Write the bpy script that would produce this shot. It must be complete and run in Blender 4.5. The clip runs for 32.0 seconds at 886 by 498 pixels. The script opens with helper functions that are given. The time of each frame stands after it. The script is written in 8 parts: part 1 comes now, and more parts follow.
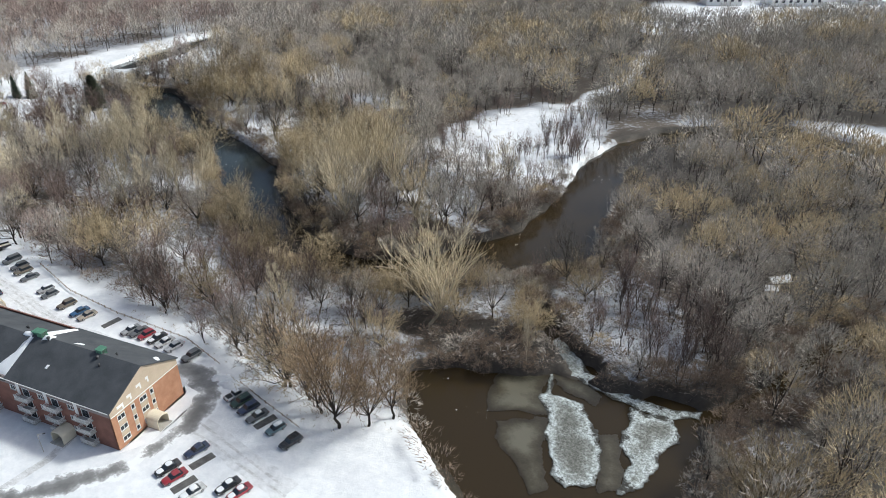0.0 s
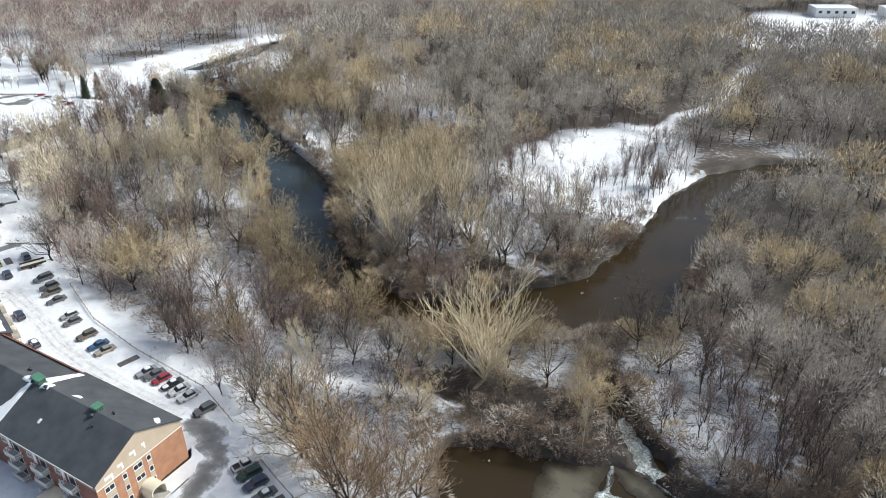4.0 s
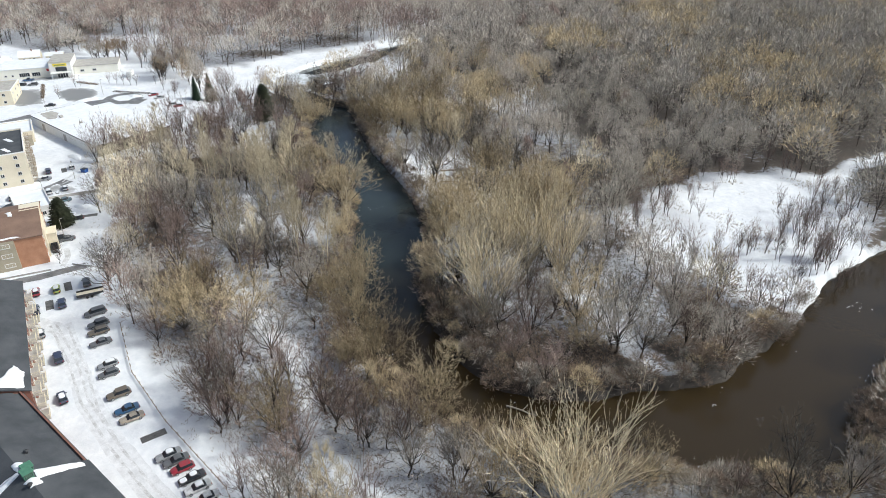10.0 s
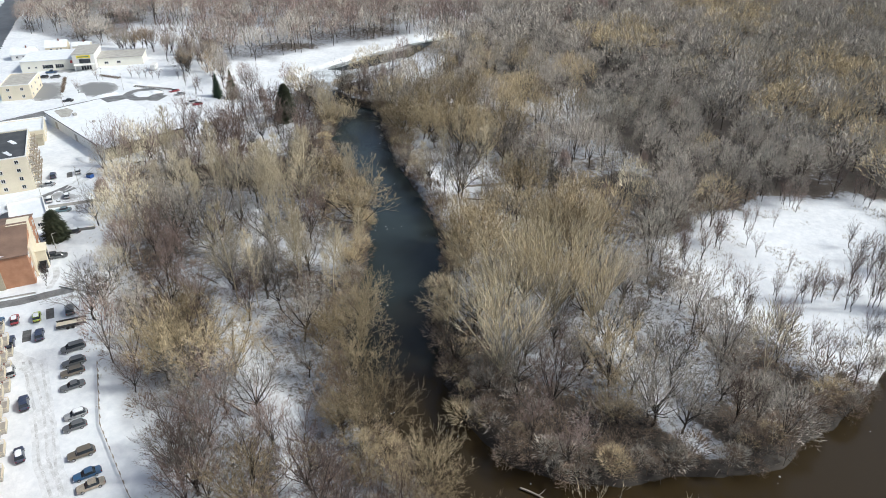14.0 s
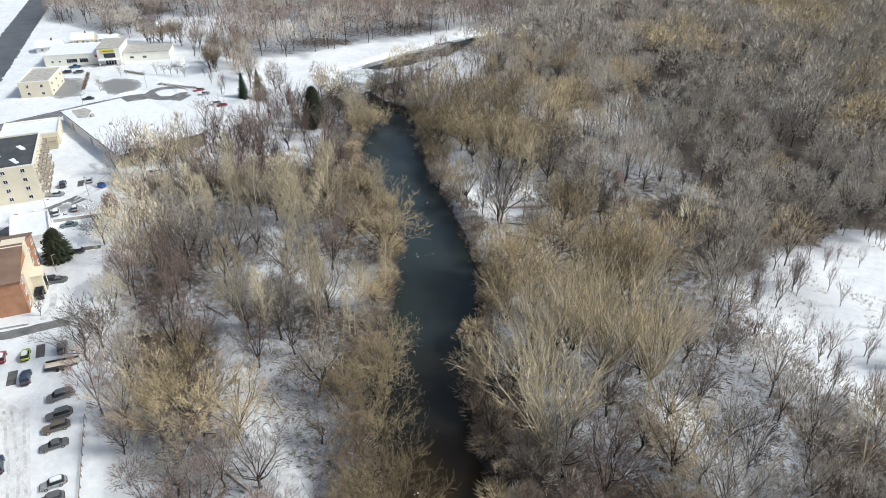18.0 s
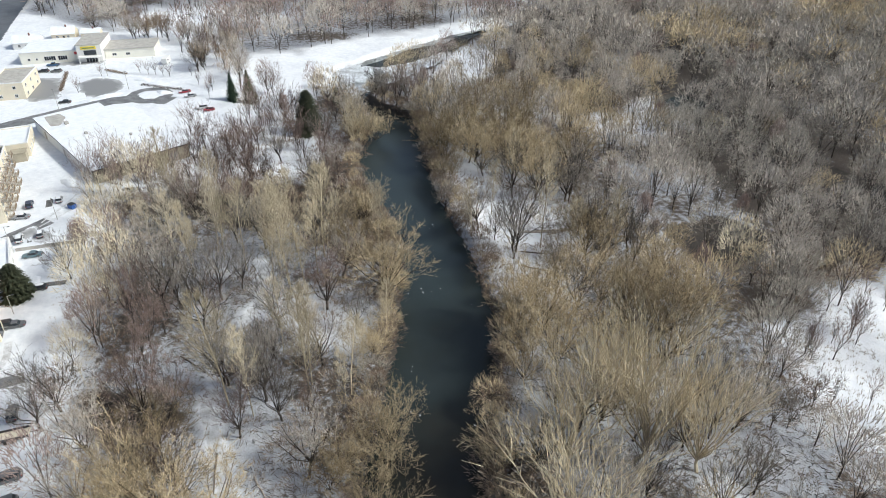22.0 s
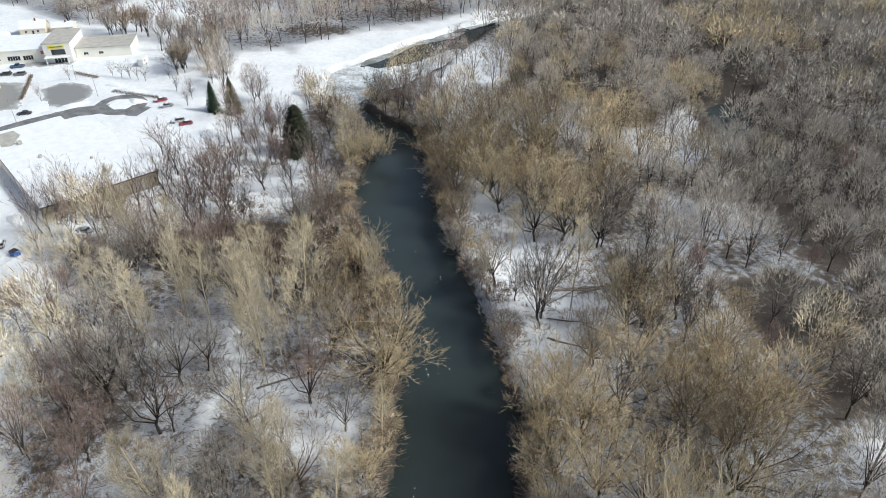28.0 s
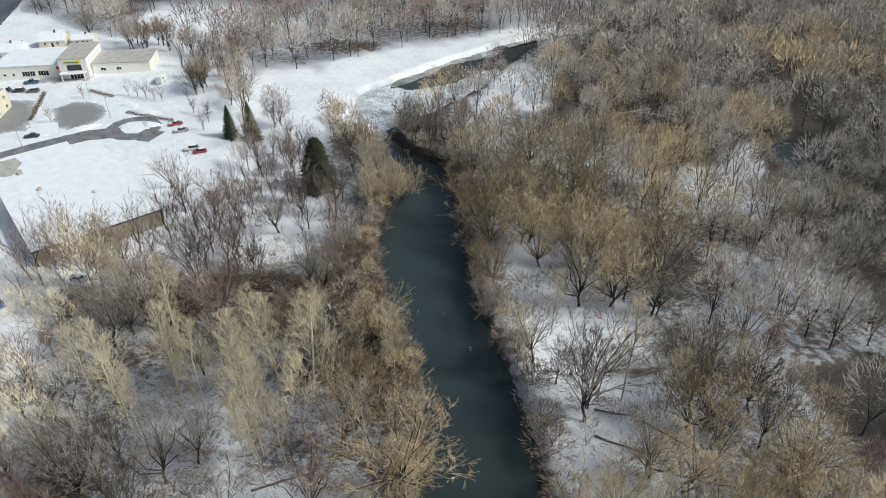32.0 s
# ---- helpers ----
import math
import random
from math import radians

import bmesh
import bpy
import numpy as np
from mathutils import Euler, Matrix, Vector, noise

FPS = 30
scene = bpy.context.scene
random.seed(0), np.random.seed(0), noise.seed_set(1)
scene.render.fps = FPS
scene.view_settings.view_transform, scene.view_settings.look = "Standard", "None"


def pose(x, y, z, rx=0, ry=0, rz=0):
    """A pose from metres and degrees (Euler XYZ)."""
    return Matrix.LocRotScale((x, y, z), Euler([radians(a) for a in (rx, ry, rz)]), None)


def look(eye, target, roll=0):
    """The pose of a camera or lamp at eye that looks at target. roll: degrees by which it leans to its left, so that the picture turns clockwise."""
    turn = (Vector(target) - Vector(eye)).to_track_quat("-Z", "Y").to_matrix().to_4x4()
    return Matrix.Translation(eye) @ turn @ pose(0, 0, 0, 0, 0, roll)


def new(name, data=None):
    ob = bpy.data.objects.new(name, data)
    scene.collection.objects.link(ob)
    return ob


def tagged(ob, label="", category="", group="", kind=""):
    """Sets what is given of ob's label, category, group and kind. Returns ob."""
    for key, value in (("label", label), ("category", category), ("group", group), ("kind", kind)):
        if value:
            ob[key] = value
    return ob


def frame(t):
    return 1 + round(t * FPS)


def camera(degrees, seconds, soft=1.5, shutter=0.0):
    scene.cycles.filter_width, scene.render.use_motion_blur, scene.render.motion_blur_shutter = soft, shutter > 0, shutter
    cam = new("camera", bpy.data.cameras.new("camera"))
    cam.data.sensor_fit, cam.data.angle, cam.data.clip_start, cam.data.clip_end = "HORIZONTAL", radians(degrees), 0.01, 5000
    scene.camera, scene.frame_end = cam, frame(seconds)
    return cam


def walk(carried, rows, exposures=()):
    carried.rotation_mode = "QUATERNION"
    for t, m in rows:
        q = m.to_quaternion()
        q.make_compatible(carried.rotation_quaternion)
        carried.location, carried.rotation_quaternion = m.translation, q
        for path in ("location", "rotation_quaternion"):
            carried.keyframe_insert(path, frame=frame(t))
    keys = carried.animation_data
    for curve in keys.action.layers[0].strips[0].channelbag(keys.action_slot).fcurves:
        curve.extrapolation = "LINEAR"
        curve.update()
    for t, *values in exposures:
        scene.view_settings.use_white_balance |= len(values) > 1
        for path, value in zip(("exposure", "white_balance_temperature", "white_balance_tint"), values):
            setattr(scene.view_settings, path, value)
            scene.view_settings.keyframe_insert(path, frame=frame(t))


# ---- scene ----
cam = camera(65.1, 32.0, soft=0.8)
METRES, EYE, TILT, LEAN, TURN = 202.6, 98.5, 0.0, 0.0, 22.7
ROWS = [
    (0.0, 0.0, 0.0, 0.0, -0.09, -28.7, 0.17),
    (0.5, 0.0036, 0.0153, -0.0005, 0.62, -28.71, 0.15),
    (1.0, 0.0072, 0.0306, -0.0009, 1.36, -28.72, 0.15),
    (1.5, 0.0103, 0.046, -0.001, 2.12, -28.72, 0.14),
    (2.0, 0.0129, 0.0616, -0.0005, 2.95, -28.74, 0.14),
    (2.5, 0.0155, 0.0772, -0.0005, 3.99, -28.74, 0.14),
    (3.0, 0.0177, 0.093, -0.0006, 4.94, -28.73, 0.16),
    (3.5, 0.0196, 0.1088, -0.0008, 5.85, -28.72, 0.17),
    (5.5, 0.0229, 0.1719, -0.0034, 9.94, -28.76, 0.22),
    (6.0, 0.0227, 0.1878, -0.0047, 10.96, -28.78, 0.21),
    (6.5, 0.0225, 0.2037, -0.0059, 12.1, -28.78, 0.21),
    (7.0, 0.022, 0.2195, -0.0066, 13.17, -28.79, 0.22),
    (7.5, 0.0212, 0.2353, -0.0075, 14.12, -28.78, 0.22),
    (8.0, 0.0202, 0.251, -0.0079, 14.95, -28.79, 0.22),
    (8.5, 0.0189, 0.2667, -0.0085, 15.7, -28.79, 0.22),
    (9.0, 0.0173, 0.2823, -0.0083, 16.42, -28.79, 0.2),
    (9.5, 0.016, 0.2979, -0.0075, 17.14, -28.8, 0.2),
    (10.0, 0.0149, 0.3136, -0.0067, 17.92, -28.8, 0.22),
    (10.5, 0.0134, 0.3293, -0.0057, 18.69, -28.8, 0.26),
    (11.0, 0.0121, 0.3448, -0.0042, 19.42, -28.84, 0.27),
    (11.5, 0.0108, 0.3606, -0.0036, 19.77, -28.96, 0.27),
    (12.0, 0.0095, 0.3764, -0.0038, 19.87, -29.06, 0.24),
    (12.5, 0.0083, 0.3921, -0.0035, 20.26, -29.25, 0.25),
    (13.0, 0.007, 0.4076, -0.0036, 20.78, -29.49, 0.24),
    (13.5, 0.0058, 0.4236, -0.0039, 21.3, -29.72, 0.29),
    (14.0, 0.0033, 0.4393, -0.004, 21.84, -29.97, 0.3),
    (14.5, 0.0003, 0.4548, -0.0043, 22.43, -30.15, 0.31),
    (16.5, -0.0236, 0.5103, -0.007, 24.29, -30.59, 0.24),
    (17.0, -0.0312, 0.5237, -0.0072, 24.64, -30.67, 0.23),
    (17.5, -0.039, 0.5368, -0.0078, 24.89, -30.75, 0.22),
    (18.0, -0.0469, 0.55, -0.0079, 25.04, -30.84, 0.24),
    (18.5, -0.0548, 0.5636, -0.008, 25.08, -30.94, 0.27),
    (19.0, -0.0626, 0.5774, -0.0085, 25.09, -31.01, 0.3),
    (19.5, -0.0702, 0.5908, -0.0086, 25.11, -31.1, 0.28),
    (20.0, -0.0776, 0.6046, -0.0087, 25.12, -31.29, 0.3),
    (20.5, -0.0852, 0.6183, -0.0087, 25.11, -31.55, 0.31),
    (21.0, -0.0917, 0.6313, -0.0088, 25.14, -31.76, 0.32),
    (21.5, -0.0994, 0.6451, -0.0092, 25.14, -31.98, 0.34),
    (22.0, -0.1066, 0.659, -0.009, 25.14, -32.21, 0.35),
    (22.5, -0.1133, 0.6731, -0.0098, 25.15, -32.4, 0.37),
    (23.0, -0.1203, 0.687, -0.0099, 25.18, -32.61, 0.39),
    (23.5, -0.1268, 0.7008, -0.0099, 25.2, -32.83, 0.41),
    (24.0, -0.1337, 0.7146, -0.0099, 25.2, -33.05, 0.43),
    (24.5, -0.1408, 0.729, -0.0103, 25.2, -33.29, 0.44),
    (25.0, -0.1474, 0.7427, -0.0101, 25.21, -33.5, 0.46),
    (25.5, -0.1545, 0.7565, -0.0108, 25.19, -33.7, 0.46),
    (27.5, -0.1816, 0.8122, -0.0099, 25.5, -34.29, 0.51),
    (28.0, -0.1884, 0.8262, -0.01, 25.73, -34.28, 0.54),
    (28.5, -0.1952, 0.8404, -0.0109, 26.0, -34.23, 0.55),
    (29.0, -0.2022, 0.8542, -0.0104, 26.35, -34.24, 0.57),
    (29.5, -0.2093, 0.868, -0.0109, 26.86, -34.2, 0.58),
    (30.0, -0.2162, 0.882, -0.0111, 27.34, -34.19, 0.62),
    (30.5, -0.2231, 0.896, -0.0117, 27.7, -34.17, 0.65),
    (31.0, -0.23, 0.9099, -0.0117, 28.03, -34.17, 0.66),
    (31.5, -0.2373, 0.9238, -0.0124, 28.36, -34.15, 0.69),
    (32.0, -0.2445, 0.9375, -0.0124, 28.7, -34.16, 0.7),
]
walk(cam, [(t, pose(0, 0, EYE, TILT, LEAN, TURN) @ pose(METRES * x, METRES * y, METRES * z, 90 + pitch, roll, yaw)) for t, x, y, z, yaw, pitch, roll in ROWS],
     exposures=[(0.0, 0.25, 6180, 4), (3.0, 0.45, 6180, 4), (7.0, 0.38, 6180, 4), (13.0, 0.24, 6180, 4), (24.0, 0.26, 6180, 4), (29.0, 0.20, 6180, 3.5), (32.0, 0.0, 6180, 3)])

# ---- light: late-winter sun through thin high cloud ----
SUN_EL, SUN_AZ = 43.0, 42.0          # elevation; azimuth counted from +x towards +y
world = bpy.data.worlds.new("winter_sky")
scene.world = world
world.use_nodes = True
_nt = world.node_tree
_sky = _nt.nodes.new("ShaderNodeTexSky")
_sky.sky_type = 'NISHITA'
_sky.sun_disc = False
_sky.sun_elevation = radians(SUN_EL)
_sky.sun_rotation = radians(90 - SUN_AZ)
_sky.air_density, _sky.dust_density = 0.8, 4.0
_bg = _nt.nodes["Background"]
_bg.inputs["Strength"].default_value = 0.12
_pale = _nt.nodes.new("ShaderNodeHueSaturation")      # thin cloud pales the blue
_pale.inputs["Saturation"].default_value = 0.85
_nt.links.new(_sky.outputs[0], _pale.inputs["Color"])
_nt.links.new(_pale.outputs[0], _bg.inputs["Color"])
_sun = bpy.data.lights.new("sun", 'SUN')
_sun.energy, _sun.angle, _sun.color = 2.4, radians(6.0), (1.0, 0.975, 0.92)
_sd = Vector((math.cos(radians(SUN_EL)) * math.cos(radians(SUN_AZ)), math.cos(radians(SUN_EL)) * math.sin(radians(SUN_AZ)), math.sin(radians(SUN_EL))))
new("sun", _sun).matrix_world = look(_sd * 200, (0, 0, 0))


# ---- materials ----
def material(name, rough=0.8, metal=0.0):
    m = bpy.data.materials.new(name)
    m.use_nodes = True
    b = m.node_tree.nodes["Principled BSDF"]
    b.inputs["Roughness"].default_value, b.inputs["Metallic"].default_value = rough, metal
    return m, m.node_tree, b


def node(nt, kind, **values):
    n = nt.nodes.new(kind)
    for k, v in values.items():
        n.inputs[k.replace("_", " ")].default_value = v
    return n


def noise_out(nt, scale, detail=4.0, rough=0.55, coords="Object"):
    tc = nt.nodes.new("ShaderNodeTexCoord")
    n = node(nt, "ShaderNodeTexNoise", Scale=scale, Detail=detail, Roughness=rough)
    nt.links.new(tc.outputs[coords], n.inputs["Vector"])
    return n.outputs["Fac"]


def ramp(nt, fac, stops):
    r = nt.nodes.new("ShaderNodeValToRGB")
    while len(r.color_ramp.elements) < len(stops):
        r.color_ramp.elements.new(0.5)
    for e, (p, c) in zip(r.color_ramp.elements, stops):
        e.position = p
        e.color = (*c, 1) if len(c) == 3 else c
    nt.links.new(fac, r.inputs[0])
    return r.outputs[0]


def mix(nt, fac, a, b, mode='MIX'):
    m = nt.nodes.new("ShaderNodeMix")
    m.data_type, m.blend_type = 'RGBA', mode
    for sock, v in ((m.inputs[0], fac), (m.inputs[6], a), (m.inputs[7], b)):
        if isinstance(v, (int, float)):
            sock.default_value = v
        elif isinstance(v, tuple):
            sock.default_value = (*v, 1)
        else:
            nt.links.new(v, sock)
    return m.outputs[2]


def maths(nt, op, a, b=0.0, clamp=False):
    m = nt.nodes.new("ShaderNodeMath")
    m.operation, m.use_clamp = op, clamp
    for sock, v in ((m.inputs[0], a), (m.inputs[1], b)):
        if isinstance(v, (int, float)):
            sock.default_value = v
        else:
            nt.links.new(v, sock)
    return m.outputs[0]


def bump(nt, b, height, strength=0.4, dist=0.1):
    n = node(nt, "ShaderNodeBump", Strength=strength, Distance=dist)
    nt.links.new(height, n.inputs["Height"])
    nt.links.new(n.outputs[0], b.inputs["Normal"])


def surface(name, col_a, col_b, scale=1.0, rough=0.8, metal=0.0, fine=12.0, bump_s=0.3, bump_d=0.02, spread=0.0):
    """A two-scale mottled surface; spread: brightness change from object to object."""
    m, nt, b = material(name, rough, metal)
    big = noise_out(nt, scale, 3)
    small = noise_out(nt, scale * fine, 4)
    f = maths(nt, 'ADD', maths(nt, 'MULTIPLY', big, 0.6), maths(nt, 'MULTIPLY', small, 0.4))
    c = ramp(nt, f, [(0.36, col_a), (0.64, col_b)])
    if spread:
        oi = nt.nodes.new("ShaderNodeObjectInfo")
        v = maths(nt, 'ADD', maths(nt, 'MULTIPLY', oi.outputs["Random"], spread), 1 - spread / 2)
        hsv = nt.nodes.new("ShaderNodeHueSaturation")
        nt.links.new(c, hsv.inputs["Color"])
        nt.links.new(v, hsv.inputs["Value"])
        c = hsv.outputs[0]
    nt.links.new(c, b.inputs["Base Color"])
    bump(nt, b, small, bump_s, bump_d)
    return m


def bark(name, dark, light):
    """Twigs and branches: colour changes gently from place to place and from twig to twig."""
    m, nt, b = material(name, 0.85)
    tc = nt.nodes.new("ShaderNodeTexCoord")
    geo = nt.nodes.new("ShaderNodeNewGeometry")
    oi = nt.nodes.new("ShaderNodeObjectInfo")
    at = nt.nodes.new("ShaderNodeAttribute")
    at.attribute_name = "tone"          # one value for each tree of the joined woods
    n = node(nt, "ShaderNodeTexNoise", Scale=0.05, Detail=2.0)
    nt.links.new(geo.outputs["Position"], n.inputs["Vector"])
    f = maths(nt, 'ADD', maths(nt, 'MULTIPLY', n.outputs["Fac"], 0.3), maths(nt, 'MULTIPLY', geo.outputs["Random Per Island"], 0.22))
    f = maths(nt, 'ADD', f, maths(nt, 'MULTIPLY', maths(nt, 'ADD', oi.outputs["Random"], at.outputs["Fac"]), 0.75))
    f = maths(nt, 'SUBTRACT', f, 0.15)
    c = ramp(nt, f, [(0.15, dark), (0.85, light)])
    nt.links.new(c, b.inputs["Base Color"])
    b.inputs["Specular IOR Level"].default_value = 0.15
    return m


BARK = {
    "cottonwood": bark("bark_pale_khaki", (0.60, 0.51, 0.35), (0.92, 0.80, 0.58)),
    "poplar": bark("bark_pale_olive", (0.38, 0.325, 0.23), (0.74, 0.65, 0.48)),
    "maple": bark("bark_grey_brown", (0.085, 0.074, 0.065), (0.56, 0.505, 0.44)),
    "oak": bark("bark_dark_brown", (0.07, 0.062, 0.053), (0.45, 0.41, 0.35)),
    "willow": bark("bark_golden", (0.20, 0.155, 0.096), (0.64, 0.525, 0.345)),
    "ash": bark("bark_red_brown", (0.10, 0.071, 0.061), (0.37, 0.285, 0.25)),
    "linden": bark("bark_warm_brown", (0.125, 0.087, 0.057), (0.46, 0.34, 0.22)),
    "birch": bark("bark_white", (0.46, 0.40, 0.30), (0.76, 0.68, 0.53)),
    "shrub": bark("twig_rust", (0.075, 0.055, 0.042), (0.28, 0.215, 0.165)),
    "trunk": bark("bark_trunk_dark", (0.024, 0.020, 0.017), (0.09, 0.077, 0.066)),
}


def ground_material():
    m, nt, b = material("winter_ground", 0.75)
    at = nt.nodes.new("ShaderNodeAttribute")
    at.attribute_name = "litter"
    n1 = noise_out(nt, 0.055, 5, 0.6)
    n2 = noise_out(nt, 0.5, 6, 0.68)
    n3 = noise_out(nt, 3.5, 4, 0.6)
    f = maths(nt, 'ADD', maths(nt, 'MULTIPLY', n1, 0.35), maths(nt, 'MULTIPLY', n2, 0.65))
    f = maths(nt, 'ADD', maths(nt, 'SUBTRACT', f, 0.5), at.outputs["Fac"])
    f = maths(nt, 'ADD', f, maths(nt, 'MULTIPLY', maths(nt, 'SUBTRACT', n3, 0.5), 0.35))
    cover = ramp(nt, f, [(0.455, (0, 0, 0)), (0.555, (1, 1, 1))])
    earth = ramp(nt, n3, [(0.3, (0.04, 0.031, 0.025)), (0.5, (0.085, 0.066, 0.05)), (0.72, (0.16, 0.125, 0.095))])
    snow = ramp(nt, n2, [(0.3, (0.70, 0.72, 0.75)), (0.65, (0.83, 0.84, 0.855))])
    snow = mix(nt, 1.0, snow, ramp(nt, noise_out(nt, 0.11, 5, 0.7), [(0.38, (0.90, 0.905, 0.915)), (0.56, (1, 1, 1))]), 'MULTIPLY')
    # under the trees the snow is aged and speckled with twigs and leaves; the trees' blue-grey shade is also put into
    # its colour
    old_shaded = ramp(nt, at.outputs["Fac"], [(0.22, (1, 1, 1)), (0.46, (0.62, 0.64, 0.68))])
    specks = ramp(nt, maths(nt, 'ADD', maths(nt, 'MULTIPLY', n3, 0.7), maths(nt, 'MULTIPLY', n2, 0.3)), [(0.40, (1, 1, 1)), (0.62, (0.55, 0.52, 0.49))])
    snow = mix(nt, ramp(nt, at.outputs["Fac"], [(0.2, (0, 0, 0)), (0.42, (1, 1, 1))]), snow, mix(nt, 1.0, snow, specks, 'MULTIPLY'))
    snow = mix(nt, 1.0, snow, old_shaded, 'MULTIPLY')
    # the river's edge is wet dark mud
    mud = ramp(nt, n2, [(0.3, (0.022, 0.017, 0.013)), (0.7, (0.055, 0.043, 0.033))])
    earth = mix(nt, ramp(nt, at.outputs["Fac"], [(0.58, (0, 0, 0)), (0.72, (1, 1, 1))]), earth, mud)
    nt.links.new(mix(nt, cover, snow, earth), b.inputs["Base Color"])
    bump(nt, b, maths(nt, 'ADD', n2, maths(nt, 'MULTIPLY', n3, 0.3)), 0.5, 0.35)
    return m


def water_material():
    """Brown shallows in the pond and the bend; up the west reach sky glare is painted in as slate."""
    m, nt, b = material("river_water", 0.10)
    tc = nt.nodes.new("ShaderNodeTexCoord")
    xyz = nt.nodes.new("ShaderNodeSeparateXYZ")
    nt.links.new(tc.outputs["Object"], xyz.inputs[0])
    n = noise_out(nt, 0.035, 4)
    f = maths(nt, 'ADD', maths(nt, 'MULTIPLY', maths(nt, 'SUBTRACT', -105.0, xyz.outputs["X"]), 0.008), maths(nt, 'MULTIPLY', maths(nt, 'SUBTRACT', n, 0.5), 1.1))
    # slate stops: reflected sky and haze put into the base colour, growing westward
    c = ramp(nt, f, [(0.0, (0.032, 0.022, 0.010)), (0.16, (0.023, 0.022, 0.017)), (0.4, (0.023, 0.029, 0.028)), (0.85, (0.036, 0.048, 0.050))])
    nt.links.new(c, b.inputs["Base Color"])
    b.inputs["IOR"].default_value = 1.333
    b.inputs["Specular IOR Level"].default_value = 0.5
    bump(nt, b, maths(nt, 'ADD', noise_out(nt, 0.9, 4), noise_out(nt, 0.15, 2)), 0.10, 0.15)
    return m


def ice_material(name, wet, white, level):
    m, nt, b = material(name, 0.35)
    n = noise_out(nt, 0.12, 5, 0.65)
    n2 = noise_out(nt, 1.4, 5, 0.7)
    f = maths(nt, 'ADD', maths(nt, 'MULTIPLY', n, 0.55), maths(nt, 'MULTIPLY', n2, 0.45))
    nt.links.new(ramp(nt, f, [(level - 0.09, wet), (level, tuple((a + c) / 2 for a, c in zip(wet, white))), (level + 0.08, white)]), b.inputs["Base Color"])
    bump(nt, b, n2, 0.4, 0.08)
    return m


def rim_ice_material():
    """Pond ice: a white snowy rim, grey speckled slush within, a thin wet edge without."""
    m, nt, b = material("pond_ice", 0.4)
    at = nt.nodes.new("ShaderNodeAttribute")
    at.attribute_name = "rim"
    n, n2 = noise_out(nt, 0.35, 4, 0.6), noise_out(nt, 3.0, 5, 0.75)
    d = maths(nt, 'ADD', at.outputs["Fac"], maths(nt, 'MULTIPLY', maths(nt, 'SUBTRACT', n, 0.5), 7.5))
    d = maths(nt, 'ADD', maths(nt, 'MULTIPLY', d, 0.2), maths(nt, 'MULTIPLY', maths(nt, 'SUBTRACT', n2, 0.5), 1.1))
    d = maths(nt, 'MINIMUM', d, maths(nt, 'MULTIPLY', at.outputs["Fac"], 0.3))
    rim = ramp(nt, d, [(0.05, (0.030, 0.026, 0.018)), (0.14, (0.30, 0.32, 0.31)), (0.26, (0.60, 0.64, 0.65)), (0.42, (0.46, 0.49, 0.48)), (0.6, (0.30, 0.31, 0.29)), (0.95, (0.17, 0.17, 0.15))])
    specks = ramp(nt, noise_out(nt, 2.2, 7, 0.82), [(0.42, (0.30, 0.30, 0.28)), (0.5, (0.75, 0.76, 0.75)), (0.6, (1.3, 1.32, 1.33))])
    nt.links.new(mix(nt, 1.0, rim, specks, 'MULTIPLY'), b.inputs["Base Color"])
    bump(nt, b, n2, 0.4, 0.08)
    return m


def worn_snow_material(name, deep):
    """Asphalt worn free of snow in the middle, slush and streaks of snow towards its edges."""
    m, nt, b = material(name, 0.6)
    at = nt.nodes.new("ShaderNodeAttribute")
    at.attribute_name = "rim"
    n, n2 = noise_out(nt, 0.28, 5, 0.65), noise_out(nt, 2.2, 5, 0.7)
    d = maths(nt, 'ADD', maths(nt, 'MULTIPLY', at.outputs["Fac"], 0.22), maths(nt, 'MULTIPLY', maths(nt, 'SUBTRACT', n, 0.5), 1.5))
    d = maths(nt, 'ADD', d, maths(nt, 'MULTIPLY', maths(nt, 'SUBTRACT', n2, 0.5), 0.5))
    c = ramp(nt, d, [(0.08, (0.80, 0.82, 0.84)), (0.2, (0.44, 0.44, 0.45)), (0.42, (1.5 * deep,) * 3), (0.8, (deep,) * 3)])
    nt.links.new(c, b.inputs["Base Color"])
    bump(nt, b, n2, 0.3, 0.03)
    return m


M_WORN, M_WORN_PALE = worn_snow_material("worn_drive", 0.15), worn_snow_material("slushy_forecourt", 0.24)
def thin_ice_material():
    """A skin of thin ice: its edge melts into the brown water, its middle is dull olive."""
    m, nt, b = material("thin_olive_ice", 0.3)
    at = nt.nodes.new("ShaderNodeAttribute")
    at.attribute_name = "rim"
    n, n2 = noise_out(nt, 0.25, 5, 0.65), noise_out(nt, 2.0, 5, 0.7)
    d = maths(nt, 'ADD', maths(nt, 'MULTIPLY', at.outputs["Fac"], 0.22), maths(nt, 'MULTIPLY', maths(nt, 'SUBTRACT', n, 0.5), 1.4))
    d = maths(nt, 'ADD', d, maths(nt, 'MULTIPLY', maths(nt, 'SUBTRACT', n2, 0.5), 0.4))
    d = maths(nt, 'MINIMUM', d, maths(nt, 'MULTIPLY', at.outputs["Fac"], 0.4))
    c = ramp(nt, d, [(0.08, (0.032, 0.024, 0.013)), (0.45, (0.065, 0.057, 0.036)), (0.9, (0.125, 0.115, 0.085))])
    nt.links.new(c, b.inputs["Base Color"])
    bump(nt, b, n2, 0.15, 0.03)
    return m


